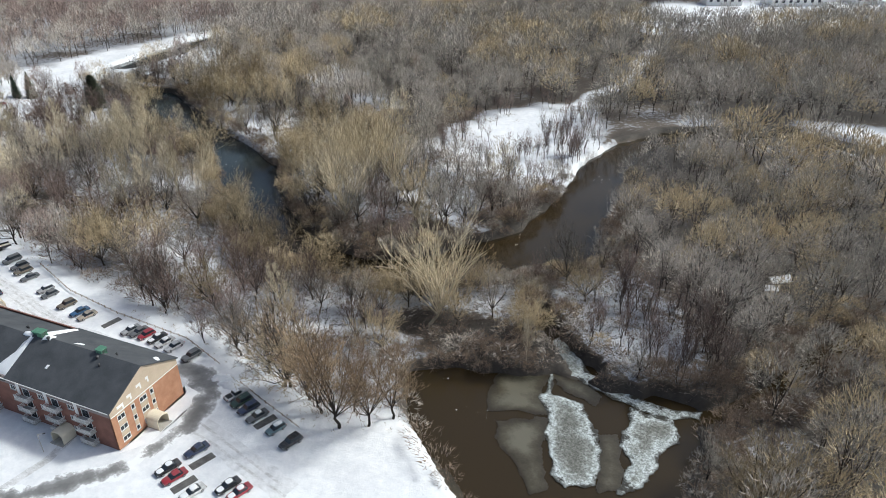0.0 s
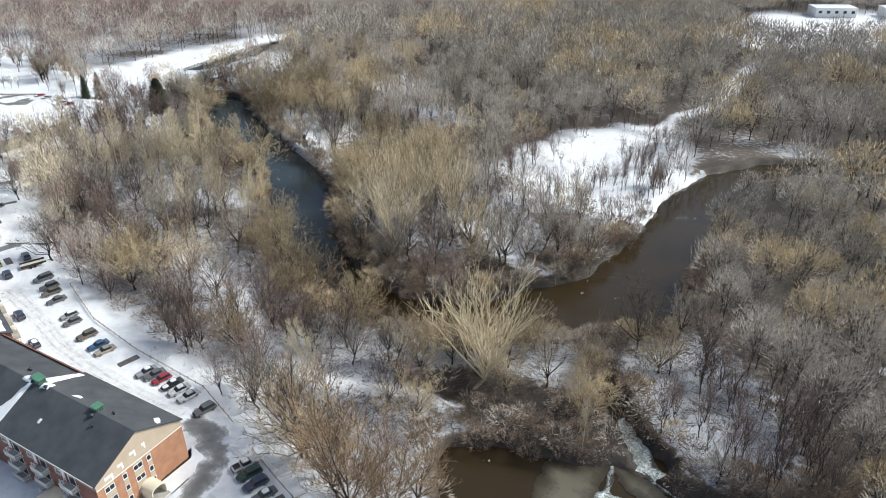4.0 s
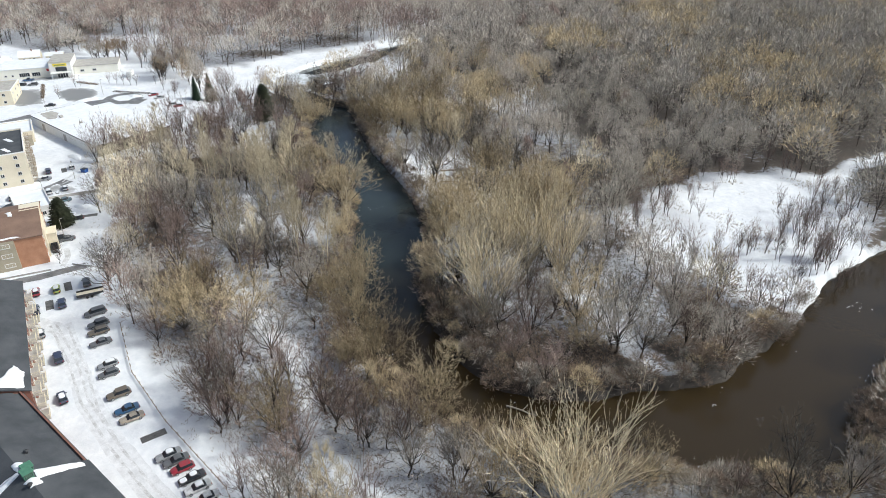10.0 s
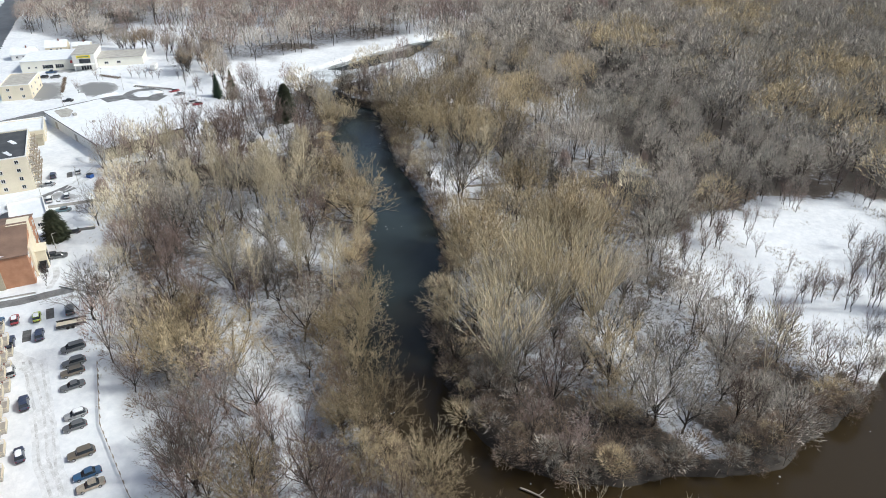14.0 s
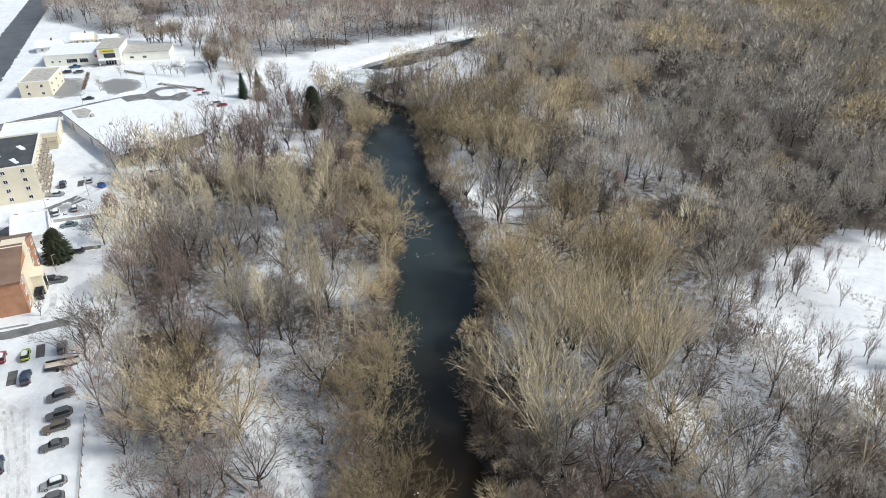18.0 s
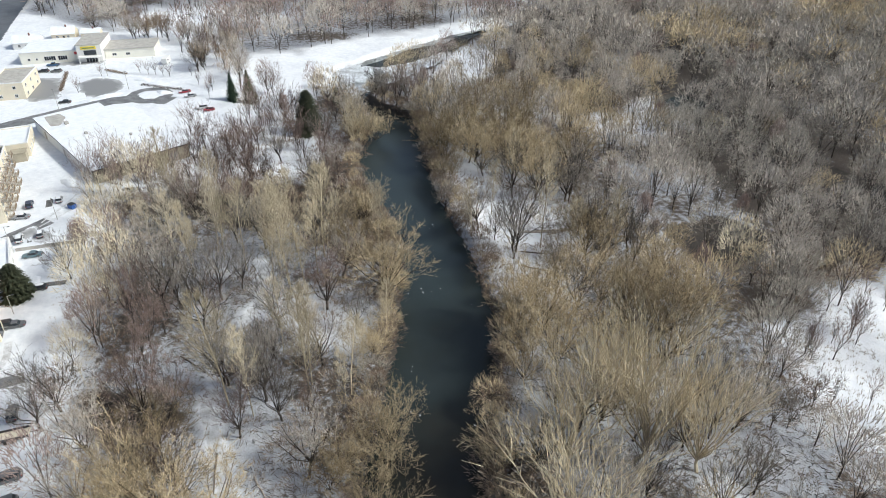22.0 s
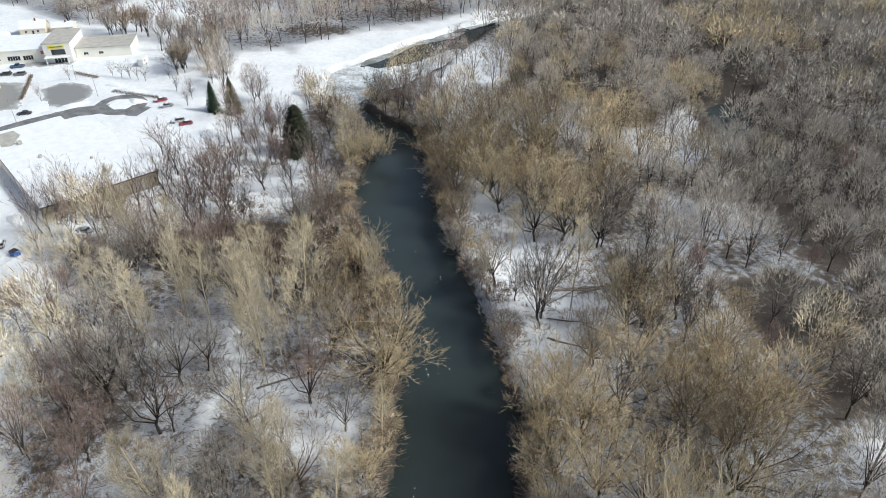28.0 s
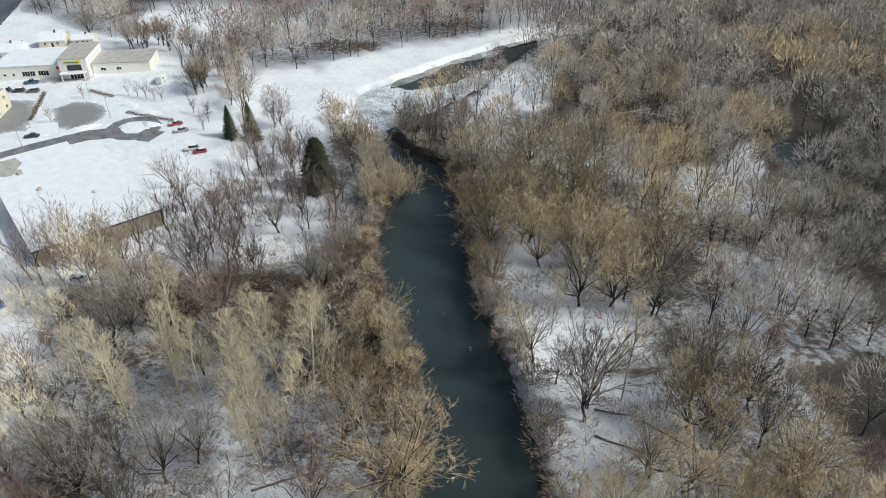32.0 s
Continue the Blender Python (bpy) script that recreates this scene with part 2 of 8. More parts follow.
M_ICE_SKIN = thin_ice_material()
M_ICE_RIM = rim_ice_material()
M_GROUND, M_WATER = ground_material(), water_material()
M_ICE = ice_material("grey_ice", (0.12, 0.13, 0.12), (0.62, 0.65, 0.66), 0.53)
M_ICE_WHITE = ice_material("snowy_ice", (0.20, 0.21, 0.20), (0.80, 0.83, 0.86), 0.50)
M_SNOW = surface("snow", (0.72, 0.74, 0.77), (0.84, 0.85, 0.865), 0.4, 0.7, bump_s=0.5, bump_d=0.05)
M_ASPHALT = surface("wet_asphalt", (0.09, 0.09, 0.092), (0.26, 0.26, 0.262), 0.35, 0.6, fine=14)
M_ROAD = surface("highway_asphalt", (0.075, 0.08, 0.088), (0.14, 0.145, 0.155), 0.12, 0.55, fine=9)
M_PALE = surface("pale_cream_panel", (0.78, 0.755, 0.66), (0.86, 0.835, 0.745), 0.2, 0.6, bump_s=0.1)
M_BARE = surface("bare_parking_patch", (0.06, 0.058, 0.056), (0.16, 0.155, 0.15), 0.8, 0.7)
M_SLUSH = surface("trodden_slush", (0.42, 0.42, 0.42), (0.80, 0.81, 0.83), 0.5, 0.7, fine=8)
M_TROD = surface("trodden_snow", (0.58, 0.59, 0.605), (0.80, 0.81, 0.83), 0.6, 0.7, fine=6)
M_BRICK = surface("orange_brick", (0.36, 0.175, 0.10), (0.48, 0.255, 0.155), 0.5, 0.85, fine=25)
# darker brick: on the apartment front it carries the wall's shade
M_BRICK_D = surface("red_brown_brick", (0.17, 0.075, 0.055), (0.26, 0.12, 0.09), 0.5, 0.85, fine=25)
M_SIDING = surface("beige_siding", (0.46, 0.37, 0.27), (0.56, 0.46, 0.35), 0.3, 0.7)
# siding with the front wall's shade put into its colour
M_SIDING_SHADED = surface("shaded_beige_siding", (0.22, 0.185, 0.18), (0.29, 0.245, 0.235), 0.3, 0.7)
M_SHINGLE = surface("grey_shingle", (0.042, 0.047, 0.054), (0.085, 0.09, 0.098), 0.25, 0.9, fine=30)
M_SHINGLE_BR = surface("brown_shingle", (0.15, 0.095, 0.07), (0.24, 0.155, 0.115), 0.25, 0.9, fine=30)
M_WHITE = surface("white_paint", (0.72, 0.71, 0.69), (0.82, 0.81, 0.79), 0.6, 0.6, bump_s=0.1)
M_CREAM = surface("cream_render", (0.66, 0.59, 0.46), (0.76, 0.69, 0.55), 0.2, 0.8, bump_s=0.15)
M_CONC = surface("weathered_concrete", (0.34, 0.32, 0.29), (0.5, 0.48, 0.44), 0.5, 0.85)
M_TAN = surface("tan_block", (0.33, 0.29, 0.21), (0.42, 0.375, 0.285), 0.35, 0.85)
M_GREEN = surface("green_copper_paint", (0.06, 0.17, 0.11), (0.11, 0.25, 0.165), 1.2, 0.6)
M_DARK = surface("dark_metal", (0.025, 0.025, 0.028), (0.06, 0.06, 0.065), 1.5, 0.5, 0.3)
M_GLASS = surface("window_glass", (0.018, 0.022, 0.028), (0.05, 0.058, 0.068), 0.4, 0.06, bump_s=0.02)
M_TIMBER = surface("weathered_timber", (0.20, 0.15, 0.11), (0.36, 0.28, 0.20), 0.8, 0.85)
M_NEEDLE = surface("spruce_needles", (0.02, 0.042, 0.026), (0.06, 0.10, 0.055), 0.9, 0.8)
M_NEEDLE_D = surface("dull_spruce_needles", (0.022, 0.030, 0.016), (0.075, 0.082, 0.042), 0.9, 0.85)
M_NEEDLE_Y = surface("dry_cedar", (0.05, 0.058, 0.026), (0.135, 0.138, 0.068), 0.9, 0.8)


# ---- making meshes ----
def mesh_object(name, verts, faces, mat, parent=None, label="", smooth=False):
    me = bpy.data.meshes.new(name)
    me.from_pydata([tuple(v) for v in verts], [], [tuple(f) for f in faces])
    me.materials.append(mat)
    if smooth:
        me.shade_smooth()
    ob = new(name, me)
    ob.parent = parent
    if label:
        ob["label"] = label
    return ob


def part(name, bm, mat, parent, label=""):
    me = bpy.data.meshes.new(name)
    bm.normal_update()
    bm.to_mesh(me)
    bm.free()
    me.materials.append(mat)
    ob = new(name, me)
    ob.parent = parent
    if label:
        ob["label"] = label
    return ob


def boxes(*specs, bevel=0.0):
    """A bmesh of boxes, each (x0, x1, y0, y1, z0, z1)."""
    bm = bmesh.new()
    for x0, x1, y0, y1, z0, z1 in specs:
        m = Matrix.Translation(((x0 + x1) / 2, (y0 + y1) / 2, (z0 + z1) / 2)) @ Matrix.Diagonal((x1 - x0, y1 - y0, z1 - z0, 1))
        bmesh.ops.create_cube(bm, size=1, matrix=m)
    if bevel:
        bmesh.ops.bevel(bm, geom=bm.edges[:], offset=bevel, segments=1, affect='EDGES')
    return bm


# ---- plan ----
def inside(px, py, poly):
    r = np.zeros(px.shape, bool)
    for (x0, y0), (x1, y1) in zip(poly, poly[1:] + poly[:1]):
        if y0 != y1:
            r ^= ((y0 > py) != (y1 > py)) & (px < (x1 - x0) * (py - y0) / (y1 - y0) + x0)
    return r


def reach(px, py, line, closed=False):
    """Distance to a line of the plan; rows may carry a half width, which is taken off."""
    d = np.full(px.shape, 1e9)
    for a, b in zip(line, line[1:] + (line[:1] if closed else [])):
        ex, ey = b[0] - a[0], b[1] - a[1]
        t = np.clip(((px - a[0]) * ex + (py - a[1]) * ey) / (ex * ex + ey * ey), 0, 1)
        w = a[2] + t * (b[2] - a[2]) if len(a) > 2 else 0
        d = np.minimum(d, np.hypot(px - a[0] - t * ex, py - a[1] - t * ey) - w)
    return d


def signed(px, py, poly):
    d = reach(px, py, poly, True)
    return np.where(inside(px, py, poly), -d, d)


def smooth(v, a, b):
    t = np.clip((v - a) / (b - a), 0, 1)
    return t * t * (3 - 2 * t)


def ripple(px, py, s, k=0.0):
    """A cheap smooth unevenness between -1 and 1."""
    return (np.sin(px / s + 1.7 * np.sin(py / s * 0.7 + k)) + np.sin(py / s * 1.3 + 1.3 * np.sin(px / s * 0.6 + 2 * k)) + np.sin((px + py) / s * 0.47 + k)) / 3


RIVER = [(-324, 412, 4), (-333, 405, 4), (-340, 388, 4.5), (-338, 365, 8), (-332, 344, 12.5), (-325, 318, 17), (-321, 296, 18), (-314, 279, 12), (-300, 270, 6), (-284, 268, 6), (-268, 268, 8.5), (-245, 247.4, 11.4), (-222.7, 233.5, 11), (-205.5, 225.9, 9.8), (-187, 216.5, 10.2), (-163.7, 199.6, 12.6), (-148.4, 181.6, 11.2), (-134.7, 166.3, 11.2), (-119.6, 156.8, 10.6), (-104.8, 151.3, 9.2),
         (-90, 149, 8.5), (-74, 154, 10), (-58, 167, 13), (-41, 183, 16), (-39, 205, 13), (-38, 230, 11), (-39, 258, 9), (-32, 285, 8),
         (-15, 305, 7.5), (12, 318, 7), (38, 324, 8), (62, 310, 9), (90, 298, 9), (130, 288, 9), (260, 280, 9)]
CREEK = [(-2, 126, 3), (8, 124, 3.5), (20, 134, 4), (31, 155, 4), (48, 174, 3.5), (80, 190, 3.5), (150, 205, 4)]
INLET = [(-36, 154, 1.6), (-29, 139, 2.0), (-18, 129, 2.6)]
POND = [(-56, 117), (-40, 122), (-26, 126.5), (-8, 126), (7, 124.5), (9, 112), (5, 94), (-6, 78), (-22, 74), (-30, 80), (-37, 86.5), (-44.5, 92.5), (-50, 98.5), (-55, 106), (-58, 113)]
MARSH = [(-214, 360), (-214, 374), (-202, 379), (-191, 358), (-195, 348), (-206, 349)]
MEADOW = [(-220, 318), (-217, 336), (-221, 354), (-213, 361), (-205, 349), (-192, 351), (-188, 341), (-194, 321), (-210, 317)]
BEND_SHORE = [(-300, 312), (-296, 322), (-316, 347), (-309, 352), (-288, 330), (-290, 312)]
MARSH_C = [(-152, 272), (-146, 286), (-134, 288), (-131, 274), (-141, 266)]
MARSH_B = [(-150, 330), (-138, 346), (-120, 340), (-128, 322)]
TOWN = [(-20, 62), (-33, 79), (-46, 90), (-56, 90), (-68, 88), (-82, 94), (-93, 96), (-103, 102), (-131, 106), (-150, 108), (-171, 113), (-206, 125), (-245, 143),
        (-279, 156), (-284, 165), (-287, 196), (-300, 216), (-330, 230), (-356, 245), (-380, 252), (-404, 262), (-424, 256), (-450, 236),
        (-480, 222), (-560, 206), (-660, 250), (-760, 260), (-760, -120), (0, -120), (-8, 40)]
SNOW_FIELD = [(-107, 250), (-105, 276), (-94, 300), (-80, 314), (-64, 322), (-57, 302), (-53, 285), (-50, 262), (-48, 244), (-54, 229), (-68, 232), (-80, 231), (-92, 236)]
BEND_FRONT = [(-306, 282), (-292, 277), (-262, 279), (-246, 284), (-262, 312), (-292, 322)]
SOUTH_BRUSH = [(-251, 239), (-228, 225), (-211, 217), (-194, 207), (-200, 196), (-221, 203), (-240, 212), (-259, 228)]
DARK_BRUSH = [(-263, 187), (-256, 206), (-243, 213), (-227, 202), (-236, 188), (-250, 178), (-266, 176)]
FIELD_FRONT = [(-108, 244), (-96, 228), (-72, 212), (-54, 206), (-46, 226), (-52, 234), (-80, 234), (-100, 248)]
SNOW_BANK = [(-352, 246), (-371, 268), (-366, 302), (-362, 333), (-358, 353), (-351, 376), (-345, 402), (-339, 400), (-345, 372), (-341, 330), (-346, 297), (-341, 284), (-323, 268), (-318, 256)]
CLEARING = [(-481, 246), (-500, 275), (-470, 295), (-432, 275), (-452, 250)]
FAR_FIELD = [(-84, 540), (-62, 640), (120, 730), (160, 640), (60, 600), (0, 548), (-50, 518)]
BANK_SNOW = [(-52, 236), (-46, 262), (-41, 285), (-22, 305), (10, 320), (40, 331), (38, 326), (10, 314), (-18, 299), (-37, 262), (-47, 236)]
FAR_SHORE = [(38, 336), (70, 340), (100, 318), (64, 305), (46, 316)]
SLOPE_SNOW = [(-287, 196), (-284, 168), (-264, 178), (-257, 196), (-253, 212), (-258, 231), (-274, 236), (-292, 250), (-318, 256), (-330, 250), (-330, 230), (-300, 216)]
OPEN_BANK = [(-222, 246), (-206, 237), (-190, 229), (-160, 219), (-150, 226), (-160, 243), (-178, 258), (-205, 268), (-228, 266)]
ISLET = [(-27, 147), (-20, 138), (-8, 130), (9, 130), (14, 142), (2, 166), (-22, 166)]
TRAIL = [(-176, 146), (-166, 143), (-150, 138), (-133, 136), (-122, 130), (-113, 123), (-104, 120), (-96, 118), (-87, 118), (-79, 120), (-70, 125), (-60, 124)]
TRAIL_B = [(-214, 181), (-210, 178), (-200.6, 173), (-195.8, 165), (-190.6, 158.8), (-186, 153), (-179, 148.5), (-176, 146)]
BANK_GLADE = [(-199, 168), (-198, 178), (-191, 191), (-180, 191), (-167, 177), (-176, 173), (-188, 172)]
MAROON_BRUSH = [(-195, 129), (-187, 140), (-177, 140), (-176, 132), (-186, 127)]
POINT = [(-134, 176), (-124, 164), (-108, 159), (-90, 158), (-72, 165), (-56, 182), (-57, 200), (-70, 196), (-84, 182), (-104, 178), (-122, 186)]
STRIP = [(-98, 203), (-92, 200), (-82, 193), (-72, 187), (-65, 186)]
FIELD_TRACK = [(-64, 326), (-65, 344), (-52, 376), (-51, 416), (-48, 470)]
WATER_Z = -4.0


def plan(px, py):
    """Height of the ground and how much leaf litter shows through the snow; litter also drives painted tree shade."""
    town = signed(px, py, TOWN)
    water = np.minimum(np.minimum(reach(px, py, RIVER), reach(px, py, CREEK)), np.minimum(signed(px, py, POND), reach(px, py, INLET)))
    water = np.minimum(water, signed(px, py, MARSH))
    water = water + 1.1 * ripple(px, py, 3.1) + 0.5 * ripple(px, py, 1.2, 2.0)
    field = np.minimum(signed(px, py, SNOW_FIELD), np.minimum(signed(px, py, SNOW_BANK), signed(px, py, FAR_FIELD)))
    field = np.minimum(field, np.minimum(signed(px, py, CLEARING), signed(px, py, FAR_SHORE)))
    field = np.minimum(field, signed(px, py, BEND_SHORE) + 1)
    edge = field + 4.5 * ripple(px, py, 5.3, 2.0) + 3.0 * ripple(px, py, 2.1, 5.0)
    wild = smooth(town, -1, 9)
    h = -2.0 * wild + wild * (0.35 * ripple(px, py, 9, 1.0) + 0.2 * ripple(px, py, 3.7, 4.0))
    bank = smooth(water, -1.7, 0.5)
    h = h * bank + (1 - bank) * -6.0
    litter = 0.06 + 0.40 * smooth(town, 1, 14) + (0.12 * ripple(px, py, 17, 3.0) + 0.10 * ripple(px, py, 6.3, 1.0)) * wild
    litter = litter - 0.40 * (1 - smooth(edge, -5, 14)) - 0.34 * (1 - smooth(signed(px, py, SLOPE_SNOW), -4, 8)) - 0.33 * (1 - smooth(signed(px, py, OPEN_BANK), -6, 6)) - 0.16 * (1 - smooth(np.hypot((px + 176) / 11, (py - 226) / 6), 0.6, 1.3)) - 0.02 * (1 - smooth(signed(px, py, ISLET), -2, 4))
    litter = litter + 0.32 * (1 - smooth(water, 0.2, 2.6)) * smooth(town, 3, 12) * smooth(field, 2, 12)
    litter = litter + 0.08 * smooth(px + 0.9 * py, 80, 150) * (1 - smooth(py, 260, 320))
    litter = litter - 0.6 * (1 - smooth(signed(px, py, BANK_SNOW), -0.5, 2)) - 0.24 * (1 - smooth(signed(px, py, MEADOW) + 4 * ripple(px, py, 3.3, 2.0), -4, 3))
    # extra litter across the farther woods also stands in for shade between trees
    litter = litter + (0.20 - 0.09 * smooth(-px, 110, 150) * (1 - smooth(py, 300, 340))) * smooth(reach(px, py, [(-40, 112), (-90, 140), (-150, 178), (-225, 228)]), 55, 110) * wild * smooth(field, 4, 14) * smooth(px, -370, -320)
    litter = litter + 0.12 * smooth(px, 2, 14) * (1 - smooth(py, 165, 190))
    litter = litter + 0.24 * (1 - smooth(signed(px, py, SOUTH_BRUSH) + 2 * ripple(px, py, 3.0, 1.0), -3, 3))
    litter = litter + 0.30 * (1 - smooth(signed(px, py, DARK_BRUSH) + 2 * ripple(px, py, 3.0, 1.0), -3, 3))
    litter = litter - 0.42 * (1 - smooth(reach(px, py, STRIP) + 1.5 * ripple(px, py, 2.6, 1.0), 2.0, 5.0)) - 0.42 * (1 - smooth(reach(px, py, FIELD_TRACK) + 2 * ripple(px, py, 5.0, 1.0), 2.0, 6.0))
    litter = litter - 0.24 * (1 - smooth(signed(px, py, BANK_GLADE), -2, 3)) + 0.18 * (1 - smooth(signed(px, py, POINT), -3, 4)) + 0.3 * (1 - smooth(signed(px, py, MAROON_BRUSH) + 2 * ripple(px, py, 2.5, 1.0), -2, 3)) + 0.32 * (1 - smooth(np.minimum(signed(px, py, MARSH_B), signed(px, py, MARSH_C)) + 3 * ripple(px, py, 4.0, 1.0), -3, 4))
    brown = np.hypot((px + 48) / 30, (py - 130) / 12)
    litter = litter + 0.28 * (1 - smooth(brown, 0.6, 1.15)) - 0.25 * (1 - smooth(reach(px, py, TRAIL), 1.2, 2.6)) - 0.2 * (1 - smooth(reach(px, py, TRAIL_B), 1.2, 2.6))
    return h, np.clip(litter, 0, 1), water, town, field


def height(x, y):
    return float(plan(np.array([x], float), np.array([y], float))[0][0])


def spread(lo, hi, step, far):
    core = list(np.arange(lo, hi + 0.1, step))
    left, right, g = [], [], step
    a, b = lo, hi
    while a > -far:
        g = min(g * 1.12, 260)
        a, b = a - g, b + g
        left.insert(0, a), right.append(b)
    return np.array(left + core + right)


GX, GY = spread(-350, 70, 1.7, 4000), spread(64, 345, 1.7, 4000)
_px, _py = np.meshgrid(GX, GY)
_h, _lit, _w, _t, _f = plan(_px, _py)
_n = len(GX)
_ids = np.arange(len(GX) * len(GY)).reshape(len(GY), _n)
_quads = np.stack([_ids[:-1, :-1], _ids[:-1, 1:], _ids[1:, 1:], _ids[1:, :-1]], -1).reshape(-1, 4)
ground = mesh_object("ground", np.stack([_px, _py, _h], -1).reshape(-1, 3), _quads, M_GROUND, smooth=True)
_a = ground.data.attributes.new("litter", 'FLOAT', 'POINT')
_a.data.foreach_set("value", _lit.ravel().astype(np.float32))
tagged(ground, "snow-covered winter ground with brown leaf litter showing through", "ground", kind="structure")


def sheet(name, poly, z, mat, thick=0.05, wobble=0.0):
    """A flat slab over a polygon of the plan, its outline softly uneven."""
    pts = []
    for (x0, y0), (x1, y1) in zip(poly, poly[1:] + poly[:1]):
        k = max(1, int(math.hypot(x1 - x0, y1 - y0) / 1.5))
        for i in range(k):
            x, y = x0 + (x1 - x0) * i / k, y0 + (y1 - y0) * i / k
            if wobble:
                v = noise.noise_vector((x * 0.35, y * 0.35, z))
                v2 = noise.noise_vector((x * 1.1, y * 1.1, z))
                x, y = x + wobble * (v.x + 0.4 * v2.x), y + wobble * (v.y + 0.4 * v2.y)
            pts.append((x, y))
    bm = bmesh.new()
    low = [bm.verts.new((x, y, z - thick)) for x, y in pts]
    top = [bm.verts.new((x, y, z)) for x, y in pts]
    n = len(pts)
    for i in range(n):
        bm.faces.new((low[i], low[(i + 1) % n], top[(i + 1) % n], top[i]))
    f = bm.faces.new(top)
    bmesh.ops.triangulate(bm, faces=[f], ngon_method='EAR_CLIP')
    bmesh.ops.recalc_face_normals(bm, faces=bm.faces[:])
    return part(name, bm, mat, None)


def ribbon(name, line, half, z, mat, drape=False, thick=0.04):
    """A strip along a line of the plan, flat at z or draped on the ground."""
    pts = []
    for a, b in zip(line, line[1:]):
        k = max(1, int(math.hypot(b[0] - a[0], b[1] - a[1]) / 1.5))
        pts += [(a[0] + (b[0] - a[0]) * i / k, a[1] + (b[1] - a[1]) * i / k) for i in range(k)]
    pts.append(line[-1])
    verts, faces = [], []
    for i, (x, y) in enumerate(pts):
        p, q = pts[max(0, i - 2)], pts[min(len(pts) - 1, i + 2)]
        dx, dy = q[0] - p[0], q[1] - p[1]
        l = math.hypot(dx, dy)
        for s in (-1, 0, 1):
            w = half * (1 + 0.15 * noise.noise((x * 0.4, y * 0.4, s)))
            vx, vy = x - dy / l * w * s, y + dx / l * w * s
            verts.append((vx, vy, (height(vx, vy) if drape else 0) + z))
    for i in range(len(pts) - 1):
        for s in (0, 1):
            a = 3 * i + s
            faces.append((a, a + 3, a + 4, a + 1))
    return mesh_object(name, verts, faces, mat)


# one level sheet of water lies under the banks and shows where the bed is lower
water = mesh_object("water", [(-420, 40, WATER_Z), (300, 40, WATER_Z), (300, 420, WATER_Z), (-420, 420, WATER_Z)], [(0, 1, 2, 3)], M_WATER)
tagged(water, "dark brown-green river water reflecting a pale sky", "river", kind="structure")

ICE = [
    ("ice_sheet", [(-324, 266), (-343, 284), (-348, 295), (-346, 309), (-335, 301), (-328, 308), (-323.5, 318), (-325.5, 346), (-317, 347), (-296, 322), (-304, 308), (-305, 279), (-298, 271), (-310, 265)], M_ICE_WHITE, 2.0, "patchy white and grey ice on the wide river bend"),
    ("ice_sheet", [(-347, 306), (-343, 326), (-347, 352), (-340, 366), (-337, 357), (-341, 335), (-336, 317), (-335, 302)], M_ICE, 1.5, "grey ice shelf along the snowy river bank"),
    ("ice_sheet", [(-341, 396), (-347, 386), (-345, 370), (-340.5, 369), (-341.5, 384), (-337, 394)], M_ICE, 1.0, "pale ice shelf where the river narrows"),
]
for k_, (nm, poly, mat, wob, lab) in enumerate(ICE):
    tagged(sheet(nm, poly, WATER_Z + 0.14 - 0.007 * k_, mat, 0.1, wob), lab, "ice", kind="structure")



def rim_sheet(name, poly, z, mat, label, category, step=0.5):
    """A thin sheet on the ground or the water, its outline softly lobed; each point knows how far it lies from the edge."""
    xs, ys = np.arange(min(p[0] for p in poly) - 2, max(p[0] for p in poly) + 2, step), np.arange(min(p[1] for p in poly) - 2, max(p[1] for p in poly) + 2, step)
    px, py = np.meshgrid(xs, ys)
    rim = -signed(px, py, poly) + 0.9 * ripple(px, py, 2.3, 2.0) + 0.5 * ripple(px, py, 1.1, 1.0) + 0.3 * ripple(px, py, 0.5, 3.0)
    ids = np.arange(px.size).reshape(px.shape)
    ok = (rim[:-1, :-1] > 0) & (rim[1:, :-1] > 0) & (rim[:-1, 1:] > 0) & (rim[1:, 1:] > 0)
    quads = np.stack([ids[:-1, :-1], ids[:-1, 1:], ids[1:, 1:], ids[1:, :-1]], -1)[ok]
    used, inv = np.unique(quads, return_inverse=True)
    pz = z + 0.05 * np.clip(rim, 0, 1)
    ob = mesh_object(name, np.stack([px, py, pz], -1).reshape(-1, 3)[used], inv.reshape(-1, 4), mat, smooth=True)
    ob.data.attributes.new("rim", 'FLOAT', 'POINT').data.foreach_set("value", rim.ravel()[used].astype(np.float32))
    return tagged(ob, label, category, kind="structure")


rim_sheet("ice_sheet", [(-57, 114), (-53.5, 106), (-48, 98.5), (-41, 92), (-32, 86.5), (-25, 79), (-29, 78), (-37, 86), (-46, 92.5), (-53, 101), (-58, 110)], WATER_Z + 0.050, M_ICE_SKIN, "thin olive ice along the snowy pond shore", "ice", 0.28)
rim_sheet("ice_sheet", [(-39.0, 121.3), (-33.3, 124.3), (-26.1, 126.7), (-26.1, 118.1), (-22.9, 113.4), (-35.4, 108.9)], WATER_Z + 0.062, M_ICE_SKIN, "thin grey-brown ice skin on the pond", "ice", 0.28)
rim_sheet("ice_sheet", [(-33.7, 107.1), (-28.9, 110.1), (-22.8, 111.8), (-21.2, 103.8), (-17.6, 93.6), (-20.6, 90.4), (-24.8, 96.8), (-29.9, 100.3)], WATER_Z + 0.074, M_ICE_SKIN, "thin olive ice skin on the pond", "ice", 0.28)
